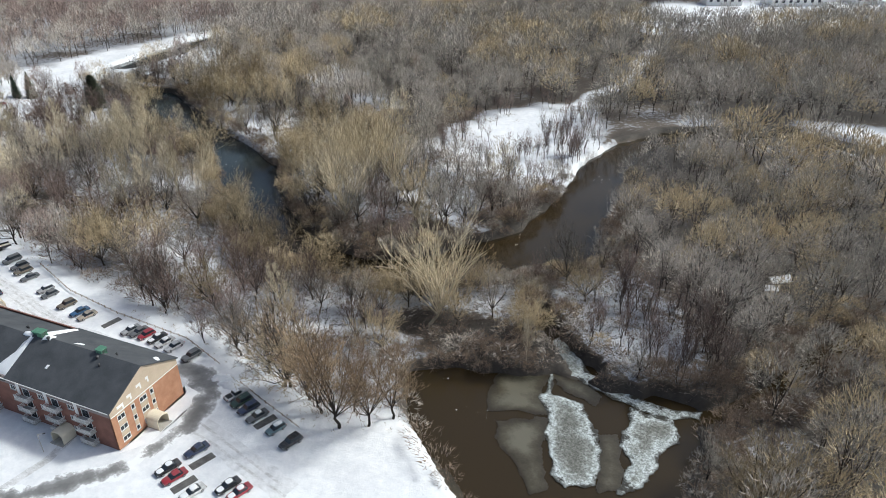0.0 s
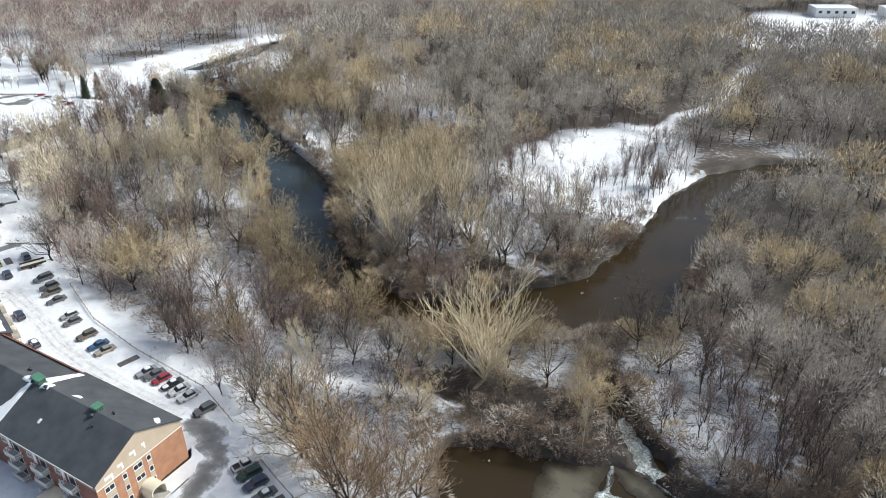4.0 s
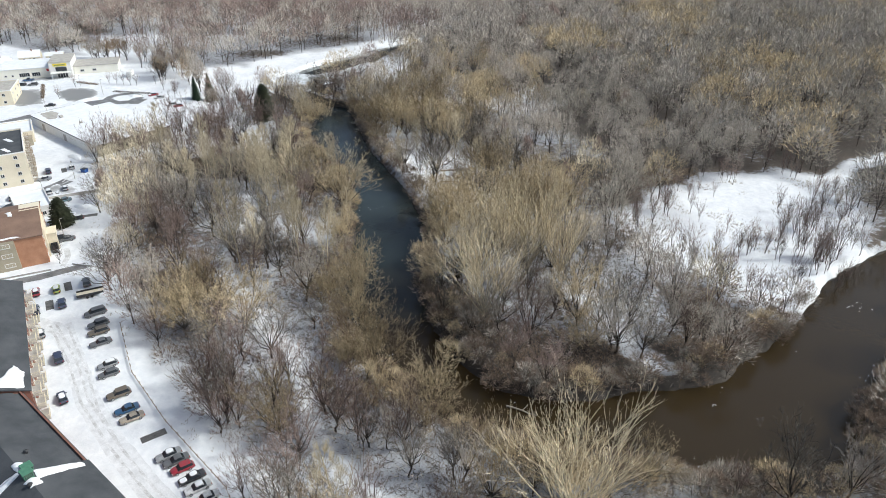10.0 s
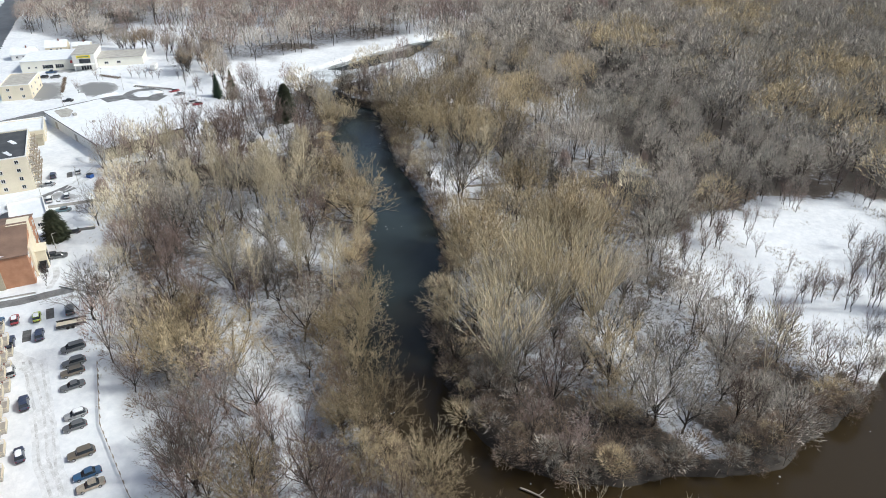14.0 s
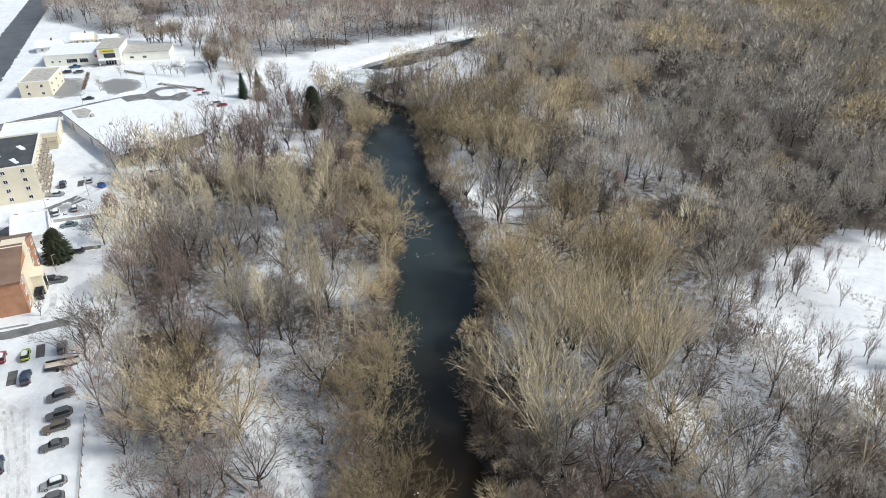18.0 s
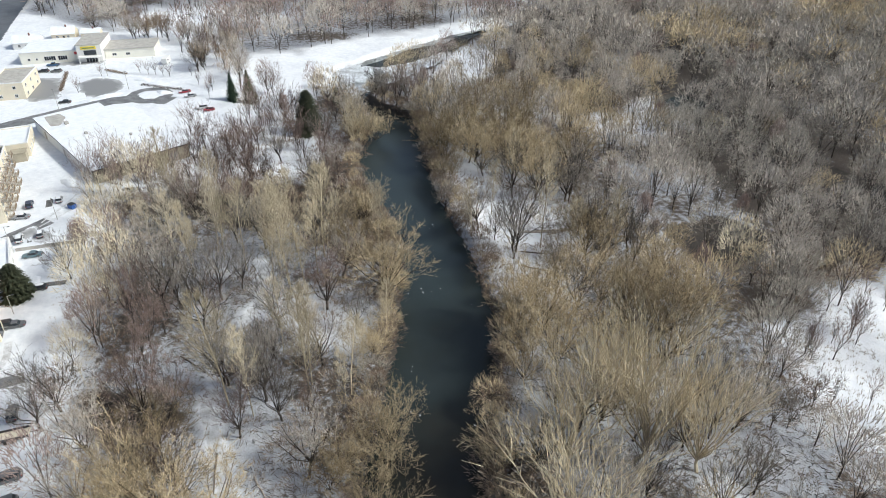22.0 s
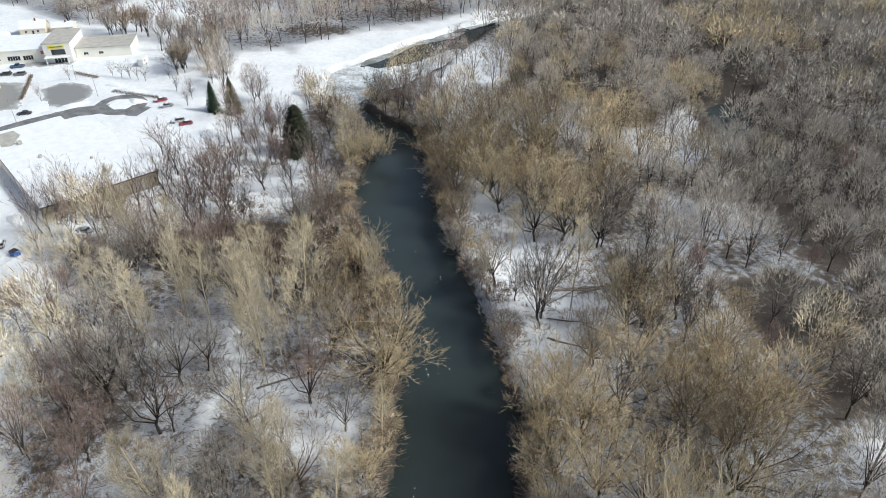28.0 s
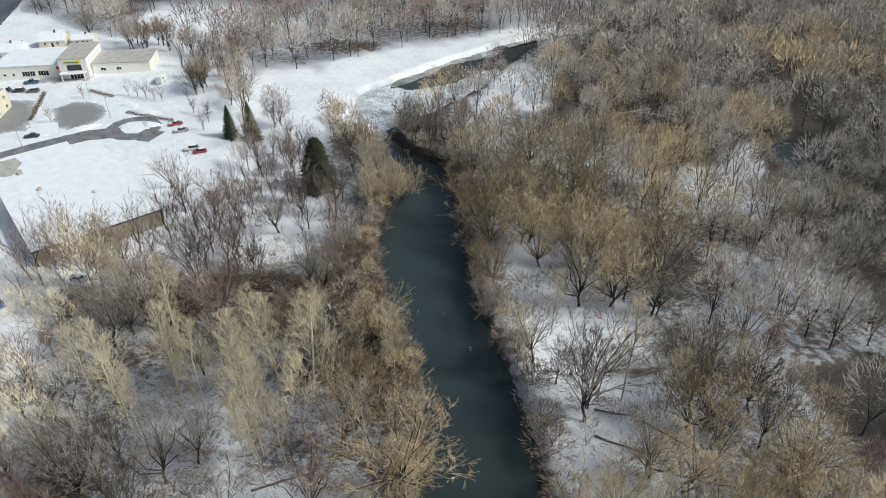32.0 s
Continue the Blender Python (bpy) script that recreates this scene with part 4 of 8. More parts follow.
# the trees that stand out
STANDOUT = [
    ("cottonwood", -59, 132, 1.02, 1.0), ("cottonwood", -112, 196, 1.10, 0.95), ("cottonwood", -109, 173, 0.92, 1.1), ("cottonwood", -119, 187, 0.95, 0.9),
    ("cottonwood", -103, 203, 0.98, 0.8), ("cottonwood", -122, 201, 0.9, 0.85),
    ("birch", -231, 165, 1.05, 1.1), ("birch", -238, 162, 0.8, 1.2), ("birch", -228, 175, 1.08, 1.1), ("birch", -202, 209, 0.9, 1.0), ("birch", -32, 126, 0.6, 0.9),
    ("poplar", -206, 194, 1.12, 1.2), ("poplar", -213, 190, 1.0, 1.0), ("poplar", -218, 185, 0.9, 1.0), ("poplar", -209, 184, 0.95, 1.0), ("poplar", -200, 188, 0.9, 1.0),
    ("poplar", -196, 178, 0.9, 1.0), ("poplar", -224, 192, 0.8, 1.1), ("poplar", -216, 200, 0.9, 1.0), ("willow", -181, 195, 1.35, 1.1),
    ("willow", -227, 292, 1.3, 1.1), ("willow", -191, 260, 1.25, 1.0), ("willow", -240, 280, 1.2, 1.1), ("willow", -250, 292, 1.2, 1.1), ("willow", -238, 300, 1.2, 1.0),
    ("maple", -174, 233, 1.4, 1.0), ("willow", -155, 128, 1.1, 1.25), ("willow", -149, 134, 1.0, 1.1), ("willow", -165, 126, 0.95, 1.0),
    ("linden", -60, 89, 1.5, 1.1), ("linden", -66, 92, 1.3, 1.1), ("linden", -71, 95, 1.2, 1.2), ("maple", -77, 97, 1.3, 1.1), ("linden", -84, 99, 1.2, 1.1), ("maple", -94, 102, 1.0, 1.0),
    ("linden", -55, 92, 1.2, 1.1), ("linden", -52, 97, 1.1, 1.2), ("willow", -96, 141, 0.9, 0.9), ("willow", -112, 143, 1.0, 0.9), ("willow", -120, 147, 1.0, 0.9),
    ("maple", -98, 126, 0.75, 0.8), ("maple", -87, 125.5, 0.85, 0.9), ("maple", -95, 128, 0.7, 0.8), ("maple", -73, 124, 0.75, 0.8), ("ash", -68, 123, 0.7, 0.8),
    ("maple", -180, 152, 1.1, 1.0), ("ash", -104, 101.5, 0.7, 0.9), ("maple", -128.6, 111, 1.0, 0.9), ("maple", -125, 112.6, 1.0, 0.9), ("maple", -70.7, 186, 0.95, 1.1), ("maple", -77.5, 183.4, 1.0, 1.1),
    ("maple", -189.5, 120.5, 0.9, 1.3), ("maple", -193, 124.6, 0.9, 1.2), ("maple", -246.5, 169.6, 1.1, 0.9), ("birch", -180, 166, 0.95, 1.0), ("birch", -174.4, 168.8, 1.0, 1.0),
    ("maple", -172.2, 230, 1.2, 1.1), ("maple", -156.9, 229, 0.95, 1.0), ("poplar", -167.4, 165, 0.8, 1.0), ("poplar", -160, 169.5, 0.85, 1.0), ("maple", -238, 141, 0.8, 1.1), ("maple", -224, 145, 0.85, 1.1),
    ("maple", -195.7, 254.8, 1.2, 1.1), ("willow", -222, 262, 1.1, 1.0), ("willow", -206, 266, 1.1, 1.0), ("willow", -212, 258, 1.0, 1.0), ("poplar", -193, 243, 0.75, 1.0), ("poplar", -188, 230, 0.7, 1.0),
    ("maple", -206, 236.5, 0.8, 1.1), ("maple", -183, 264, 1.0, 1.1), ("ash", -231.8, 154, 0.75, 1.1), ("ash", -238.4, 150, 0.7, 1.1), ("birch", -222, 165.6, 0.8, 1.0), ("poplar", -211, 183.4, 0.75, 1.0),
    ("poplar", -222.7, 174, 0.8, 1.0), ("poplar", -204, 178, 0.7, 1.1), ("poplar", -198, 183, 0.75, 1.1), ("maple", -167, 261, 0.9, 1.1), ("poplar", -157.4, 253.7, 0.75, 1.2), ("poplar", -164, 243, 0.7, 1.2),
    ("young_tree", -279, 163, 1.4, 1.2), ("young_tree", -281, 170, 1.3, 1.1), ("young_tree", -280, 177, 1.4, 1.2), ("young_tree", -279, 186, 1.4, 1.2), ("young_tree", -281, 194, 1.3, 1.2), ("young_tree", -272, 172, 1.3, 1.1), ("young_tree", -270, 187, 1.4, 1.2), ("young_tree", -268, 200, 1.4, 1.1),
    ("young_tree", -281.9, 161.5, 1.35, 1.3), ("young_tree", -291, 173, 1.4, 1.3), ("young_tree", -274.8, 181, 1.35, 1.3), ("young_tree", -288.8, 201, 1.55, 1.3), ("young_tree", -262, 196, 1.35, 1.3), ("maple", -266, 217, 0.85, 1.2), ("young_tree", -264, 179, 1.35, 1.3),
    ("young_tree", -262, 204, 1.2, 1.3), ("young_tree", -304, 203, 1.1, 1.3), ("young_tree", -262.6, 224, 1.2, 1.3), ("young_tree", -275.5, 208, 1.2, 1.3), ("young_tree", -278.8, 176, 1.35, 1.3), ("young_tree", -285.9, 167.5, 1.4, 1.3),
    ("poplar", -256, 240, 0.75, 1.2), ("ash", -250, 229, 0.9, 0.9), ("maple", -243, 224, 0.9, 0.9), ("ash", -236, 218, 0.9, 0.9), ("willow", -262, 254, 0.9, 0.9),
    ("maple", -292, 277, 1.0, 0.8), ("young_tree", -289, 280, 1.3, 1.1), ("maple", -286, 276.5, 0.95, 0.8), ("young_tree", -283, 282, 1.35, 1.1), ("ash", -280, 278, 0.95, 0.8), ("maple", -277, 282, 0.9, 0.9), ("young_tree", -274, 285, 1.3, 1.2),
    ("ash", -271, 281, 0.9, 0.8), ("maple", -279, 290, 0.9, 0.9), ("young_tree", -284, 294, 1.2, 1.1), ("ash", -273, 293, 0.95, 0.9), ("young_tree", -290, 290, 1.2, 1.1), ("willow", -266, 286, 0.95, 0.9), ("maple", -292, 260, 0.85, 0.8),
    ("ash", -286, 257, 0.9, 0.8), ("willow", -276, 255, 0.85, 0.8), ("maple", -268, 250, 0.95, 0.9), ("willow", -260, 247, 0.95, 0.8),
    ("willow", -131, 153, 1.1, 0.8), ("willow", -140, 162, 1.1, 0.8), ("willow", -147, 168, 1.15, 0.8),
]
for k_, x_, y_, s_, w_ in STANDOUT:
    plant(k_, x_, y_, s_, wide=w_)

_r = np.random.default_rng(8)
for cx_, cy_, n_, sp_ in ((-72, 248, 7, 2.6), (-66, 255, 8, 3.0), (-59, 260, 8, 3.0), (-53, 263, 6, 2.4), (-53, 241, 3, 1.8), (-62, 268, 5, 4.0), (-84, 262, 2, 3.0), (-50, 271, 4, 2.5), (-100, 262, 6, 4.0), (-97, 280, 5, 4.0), (-88, 240, 5, 3.5), (-58, 296, 8, 4.0), (-62, 310, 7, 4.0), (-56, 280, 10, 5.0), (-52, 254, 8, 4.0), (-66, 285, 5, 5.0), (-80, 318, 8, 6.0), (-96, 300, 6, 4.0), (-104, 250, 7, 4.0), (-76, 232, 8, 5.0), (-62, 230, 6, 4.0)):
    for i_ in range(n_):
        plant("young_tree", cx_ + float(_r.normal(0, sp_)), cy_ + float(_r.normal(0, sp_ * 0.7)), float(_r.uniform(0.55, 1.05)), wide=float(_r.uniform(0.75, 1.1)))

_r = np.random.default_rng(17)
for i_ in range(150):
    x_, y_ = float(_r.uniform(-330, -252)), float(_r.uniform(166, 258))
    if inside(np.array([x_]), np.array([y_]), SLOPE_SNOW)[0] and i_ % 2 == 0:
        plant("young_tree" if i_ % 6 else "ash", x_, y_, float(_r.uniform(0.75, 1.25)) * (1.0 if i_ % 6 else 0.7), wide=float(_r.uniform(1.0, 1.5)))

_r = np.random.default_rng(23)
BEHIND = [(-476, 224), (-440, 252), (-404, 268), (-352, 252), (-338, 240), (-372, 234), (-398, 244), (-430, 238), (-450, 226)]
for i_ in range(115):
    x_, y_ = float(_r.uniform(-476, -338)), float(_r.uniform(222, 268))
    if inside(np.array([x_]), np.array([y_]), BEHIND)[0]:
        plant(("young_tree", "linden", "maple")[i_ % 3], x_, y_, float(_r.uniform(0.8, 1.2)) * (1.3 if i_ % 3 == 0 else 0.75), wide=float(_r.uniform(0.9, 1.3)))

_r = np.random.default_rng(44)
for i_ in range(64):
    x_, y_ = float(_r.uniform(-24, 12)), float(_r.uniform(131, 165))
    if inside(np.array([x_]), np.array([y_]), ISLET)[0]:
        plant("young_tree", x_, y_, float(_r.uniform(0.8, 1.3)), wide=0.85)

# the woods: a loose planting over the plan, the stretch along the near river as trees of their own
BANK_X, BANK_Y = [-245, -223, -205, -187, -164, -148, -135, -120, -105, -90, -74], [247, 233, 226, 216, 199, 181, 166, 157, 151, 149, 154]      # the river's middle line
SPINE = [(-40, 112), (-90, 140), (-150, 178), (-200, 212), (-225, 228)]
SEEN = [(-120, 40), (-260, 105), (-330, 150), (-600, 200), (-720, 250), (-720, 330), (-640, 440), (-430, 545), (-120, 775), (125, 745), (70, 230), (50, 100), (10, 70)]
BLOCKED = [(-59, 132), (-112, 196), (-109, 173), (-119, 187), (-103, 203), (-231, 165), (-238, 162), (-228, 175), (-55, 124), (-170, 224), (-163, 226), (-113, 184), (-281, 238), (-276, 234), (-302, 264), (-326, 235), (-285, 232)]


def scatter(cell, seed, keep, clear=1.8):
    rng = np.random.default_rng(seed)
    xs, ys = np.meshgrid(np.arange(-720, 130, cell), np.arange(40, 775, cell))
    xs, ys = xs.ravel() + rng.uniform(-0.48, 0.48, xs.size) * cell, ys.ravel() + rng.uniform(-0.48, 0.48, ys.size) * cell
    h, lit, w, town, field = plan(xs, ys)
    ok = inside(xs, ys, SEEN) & (w > clear) & (town > 3.0) & (field > 1) & (reach(xs, ys, TRAIL) > 3.4) & (reach(xs, ys, TRAIL_B) > 2.2) & (reach(xs, ys, STRIP) > 4.0) & (reach(xs, ys, FIELD_TRACK) > 6.5)
    ok &= ~((xs > -46) & (ys > 236) & (xs < 60) & (w < 8.5))
    road_ = reach(xs, ys, [(-420, 150), (-520, 192), (-612, 231), (-800, 310)]) > 14
    ok &= road_ & keep(xs, ys, w, town, field, rng)
    return xs[ok], ys[ok], h[ok], w[ok], town[ok], rng


def choose(x, y, w, town, rng):
    """Which kind grows here: golden willows by the water, red-brown trees by the lots, grey ones elsewhere."""
    a = ripple(np.array(x), np.array(y), 21, 0.6) + 0.5 * ripple(np.array(x), np.array(y), 8, 2.2) + rng.normal(0, 0.55)
    if inside(np.array([x]), np.array([y]), OPEN_BANK)[0]:
        return ("willow", "maple", "poplar", "willow", "maple")[int(rng.integers(5))]
    if inside(np.array([x]), np.array([y]), POINT)[0]:
        return ("oak", "ash", "oak", "ash", "willow")[int(rng.integers(5))]
    # north-east woods: their backlit shade is put into the darker oak bark
    dark = (x + 0.9 * y - 72) / 62 + rng.normal(0, 0.3)
    dark -= max(0.0, (y - 330) / 90)
    if dark > 0.5:
        return "willow" if a > (0.05 if x > -25 and y < 290 else 0.6) else ("maple" if a < -0.4 else "oak")
    if x < -300 and y < 420:
        return ("ash", "maple", "maple", "ash")[int(rng.integers(4))]
    if x < -222 and 196 <= y < 240:
        return ("ash", "young_tree", "maple", "young_tree")[int(rng.integers(4))]
    if -250 < x < -182 and 148 < y < 196:
        return ("poplar", "maple", "young_tree", "ash", "maple", "young_tree")[int(rng.integers(6))]
    if -240 < x < -125 and 225 < y < 305 and a > 0.4:
        return "willow"
    if w < 8 and a > -0.5:
        return "willow"
    if a > 0.55 and (a > 0.95 or town > 70):
        return "willow" if x > -300 else "maple"
    if a > 0.3:
        return "ash" if town < 40 else "maple"
    if a < -0.8:
        return "poplar" if y < 260 else "maple"
    if a < -0.5:
        return "young_tree"
    if town < 34 and a < 0:
        return "ash"
    return "maple"


def near_keep(x, y, w, town, field, rng):
    d = reach(x, y, SPINE)
    slope = inside(x, y, SLOPE_SNOW) & (rng.uniform(0, 1, x.shape) > 0.15)
    openb = inside(x, y, OPEN_BANK) & (rng.uniform(0, 1, x.shape) > 0.34)
    slope = slope | openb | inside(x, y, ISLET) | inside(x, y, BANK_GLADE) & (rng.uniform(0, 1, x.shape) > 0.3) | inside(x, y, [(-64, 118), (-60, 129), (-36, 133), (-26, 128), (-30, 122), (-54, 114)])
    far_b = np.min([np.hypot(x - a, y - b) for a, b in BLOCKED], 0) > 5.5
    pond_edge = inside(x, y, [(-46, 94), (-36, 96), (-22, 88), (-26, 76), (-44, 76)])
    slope = slope | inside(x, y, FIELD_FRONT) & (rng.uniform(0, 1, x.shape) > 0.3)
    return (d < 62) & far_b & ~slope & ~pond_edge & (rng.uniform(0, 1, x.shape) < np.where(town < 45, 0.74, 0.84))


_x, _y, _hh, _ww, _tt, _rng = scatter(7.4, 5, near_keep)
for x, y, w, tn in zip(_x, _y, _ww, _tt):
    kd = choose(x, y, w, tn, _rng)
    low_bank = 0.68 if w < 9 and y < np.interp(x, BANK_X, BANK_Y) else 1.0
    plant(kd, float(x), float(y), low_bank * float(_rng.uniform(0.75, 1.2)), float(_rng.uniform(0, 360)), int(_rng.integers(4)), float(_rng.uniform(0.85, 1.15)))
print("near trees", len(_x))


def stock(name, label, picks, category="woods"):
    """Many trees in one mesh, by bark: picks rows of (template, x, y, z, turn, size)."""
    made = {}
    for (bk, tk), tpl, x, y, z, turn, size in picks:
        c, s = math.cos(turn) * size, math.sin(turn) * size
        for which, mat in ((0, tk), (1, bk)):
            made.setdefault(mat, []).append((tpl[which], c, s, x, y, z, size))
    verts, loops, starts, mats, tones, count, lcount = [], [], [], [], [], 0, 0
    rng_t = np.random.default_rng(3)
    names = list(made)
    for mi, mat in enumerate(names):
        for (v, fl, fs), c, s, x, y, z, size in made[mat]:
            verts.append(np.stack([v[:, 0] * c - v[:, 1] * s + x, v[:, 0] * s + v[:, 1] * c + y, v[:, 2] * size + z], 1))
            loops.append(fl + count)
            starts.append(fs + lcount)
            mats.append(np.full(len(fs), mi))
            tones.append(np.full(len(v), rng_t.uniform(0.65, 1.35) if rng_t.uniform() < 0.76 else rng_t.uniform(-0.1, 0.5)))
            count += len(v)
            lcount += len(fl)
    me = bpy.data.meshes.new(name)
    V, L, S = np.concatenate(verts), np.concatenate(loops), np.concatenate(starts)
    me.vertices.add(len(V))
    me.vertices.foreach_set("co", V.astype(np.float32).ravel())
    me.loops.add(len(L))
    me.loops.foreach_set("vertex_index", L.astype(np.int32))
    me.polygons.add(len(S))
    me.polygons.foreach_set("loop_start", S.astype(np.int32))
    for mat in names:
        me.materials.append(BARK[mat])
    me.polygons.foreach_set("material_index", np.concatenate(mats).astype(np.int32))
    me.update(calc_edges=True)
    me.attributes.new("tone", 'FLOAT', 'POINT').data.foreach_set("value", np.concatenate(tones).astype(np.float32))
    return tagged(new(name, me), label, category, kind="stuff")


def flat(tpl):
    out = []
    for v, f in tpl:
        ln = np.array([len(q) for q in f])
        out.append((v, np.concatenate([np.array(q) for q in f]), np.concatenate([[0], np.cumsum(ln)[:-1]])))
    return out


FLAT = {k: [(flat(a), flat(b)) for a, b in v] for k, v in FAR.items()}


def woods(name, label, cell, seed, keep, lod, sizes=(0.75, 1.2)):
    x, y, h, w, town, rng = scatter(cell, seed, keep)
    picks = []
    for i in range(len(x)):
        kd = choose(x[i], y[i], w[i], town[i], rng)
        picks.append((KINDS[kd][:2], FLAT[kd][rng.integers(5)][lod], x[i], y[i], h[i], rng.uniform(0, 6.28), rng.uniform(*sizes)))
    print(name, len(picks))
    return stock(name, label, picks)


def mid_keep(x, y, w, town, field, rng):
    d = reach(x, y, SPINE)
    front = inside(x, y, FIELD_FRONT) & (rng.uniform(0, 1, x.shape) > 0.3)
    front = front | inside(x, y, BEND_FRONT) & (rng.uniform(0, 1, x.shape) > 0.35)
    hollow = (inside(x, y, MARSH_B) | inside(x, y, MARSH_C)) & (rng.uniform(0, 1, x.shape) > 0.15)
    return (d >= 62) & (d < 150) & ~front & ~hollow & ~(inside(x, y, SLOPE_SNOW) & (rng.uniform(0, 1, x.shape) > 0.15))


def far_keep(x, y, w, town, field, rng):
    thin = (x < -352) & (y < 330) & (rng.uniform(0, 1, x.shape) > 0.72)
    return (reach(x, y, SPINE) >= 150) & ~thin


woods("middle_woods", "bare grey-brown winter woods across the river", 7.8, 11, mid_keep, 0, (0.6, 1.3))
woods("far_woods", "bare hazy winter woods reaching into the distance", 9.4, 12, far_keep, 1, (0.75, 1.5))


THICKETS = [[(-276, 153), (-276, 164), (-266, 188), (-254, 213), (-236, 219), (-236, 203), (-248, 180), (-262, 158)],
            [(-76, 122), (-60, 130), (-40, 130), (-28, 128), (-26, 126.5), (-40, 122), (-56, 117.5), (-66, 112)], [(12, 128), (30, 140), (40, 156), (30, 165), (18, 150), (6, 130)],
            [(-128, 262), (-118, 290), (-104, 300), (-112, 262)]]


THICKETS += [FIELD_FRONT, DARK_BRUSH, SOUTH_BRUSH, POINT, MAROON_BRUSH]


def thicket_keep(x, y, w, town, field, rng):
    for poly in THICKETS:
        field = np.where(inside(x, y, poly), -99, field)
    edge = (town < 10) & (x > -255) & (x < -62) & (y < 160) & (rng.uniform(0, 1, x.shape) < 0.4)
    return (field < -90) | edge | (reach(x, y, SPINE) < 75) & ((w < 4.5) | (rng.uniform(0, 1, x.shape) < 0.28)) & (rng.uniform(0, 1, x.shape) < 0.9)


def bushes(name, label, cell, seed, keep):
    x, y, h, w, town, rng = scatter(cell, seed, keep, -0.4)
    picks = [((("shrub", "shrub") if rng.uniform() < 0.75 else ("maple", "trunk")), FLAT["bush"][rng.integers(5)][1], x[i], y[i], h[i], rng.uniform(0, 6.28), rng.uniform(0.5, 1.2)) for i in range(len(x))]
    print(name, len(picks))
    return stock(name, label, picks, "undergrowth")


def bank_keep(x, y, w, town, field, rng):
    ice = inside(x, y, [(-60, 115), (-40, 120), (-30, 124), (-33, 142), (-23, 148), (-15, 133), (0, 128.5), (10, 128.5), (14, 90), (-20, 60), (-60, 80)])
    return (w < np.where(x > -125, 5.5, 3.2)) & (w > np.where(x > -110, -1.7, 0.2)) & (reach(x, y, SPINE) < 110) & (field > 1.5) & ~ice & (rng.uniform(0, 1, x.shape) < 0.75)


def bank_bushes(name, label, cell, seed, keep):
    x, y, h, w, town, rng = scatter(cell, seed, keep, -1.8)
    h = np.maximum(h, WATER_Z - 0.1)
    barks = (("shrub", "shrub"), ("oak", "trunk"), ("willow", "shrub"), ("shrub", "trunk"))
    picks = []
    for i in range(len(x)):
        bk = barks[rng.integers(4)]
        if x[i] > -80 and y[i] < 135:
            bk = barks[3]
        small = rng.uniform() < 0.35
        tpl = FLAT["maple" if rng.uniform() < 0.5 else "ash"][rng.integers(5)][0] if small else FLAT["bush"][rng.integers(5)][0]
        picks.append((bk, tpl, x[i], y[i], h[i], rng.uniform(0, 6.28), rng.uniform(0.28, 0.5) if small else rng.uniform(0.6, 1.4)))
    print(name, len(picks))
    return stock(name, label, picks, "undergrowth")


bank_bushes("bank_thicket", "dark brown leafless thicket overhanging the river banks", 2.6, 31, bank_keep)
bushes("undergrowth", "low leafless brown undergrowth along the river banks", 3.2, 21, thicket_keep)


# ---- buildings ----
SHARED = {}


def shared(key, name, make, mat, parent, m=None, label=""):
    """A part whose mesh is made once and used again for alike parts."""
    if key not in SHARED:
        bm = make()
        me = bpy.data.meshes.new(name)
        bm.normal_update()
        bm.to_mesh(me)
        bm.free()
        me.materials.append(mat)
        SHARED[key] = me
    ob = new(name, SHARED[key])
    ob.parent = parent
    if m is not None:
        ob.matrix_basis = m
    if label:
        ob["label"] = label
    return ob


def thing(name, m, label, category, group=""):
    e = new(name)
    e.matrix_basis = m
    return tagged(e, label, category, group)


def wall_panel(width, z0, z1, holes, thick=0.3):
    """A wall in the xz plane, outside towards -y, with openings (x0, x1, z0, z1) going through it."""
    xs = sorted({0, width, *[h[0] for h in holes], *[h[1] for h in holes]})
    zs = sorted({z0, z1, *[h[2] for h in holes if z0 < h[2] < z1], *[h[3] for h in holes if z0 < h[3] < z1]})
    xs = [v for v in xs if 0 <= v <= width]
    bm = bmesh.new()
    vs = {}

    def v(x, y, z):
        k = (round(x, 4), round(y, 4), round(z, 4))
        if k not in vs:
            vs[k] = bm.verts.new(k)
        return vs[k]

    def solid(i, j):
        if i < 0 or j < 0 or i >= len(xs) - 1 or j >= len(zs) - 1:
            return False
        cx, cz = (xs[i] + xs[i + 1]) / 2, (zs[j] + zs[j + 1]) / 2
        return not any(h[0] < cx < h[1] and h[2] < cz < h[3] for h in holes)

    for i in range(len(xs) - 1):
        for j in range(len(zs) - 1):
            if not solid(i, j):
                continue
            a, b, c, d = xs[i], xs[i + 1], zs[j], zs[j + 1]
            bm.faces.new((v(a, 0, c), v(b, 0, c), v(b, 0, d), v(a, 0, d)))
            bm.faces.new((v(a, thick, d), v(b, thick, d), v(b, thick, c), v(a, thick, c)))
            for cond, p, q in ((solid(i - 1, j), (a, c), (a, d)), (solid(i + 1, j), (b, d), (b, c)), (solid(i, j - 1), (b, c), (a, c)), (solid(i, j + 1), (a, d), (b, d))):
                if not cond:
                    bm.faces.new((v(p[0], 0, p[1]), v(q[0], 0, q[1]), v(q[0], thick, q[1]), v(p[0], thick, p[1])))
    bmesh.ops.recalc_face_normals(bm, faces=bm.faces[:])
    return bm


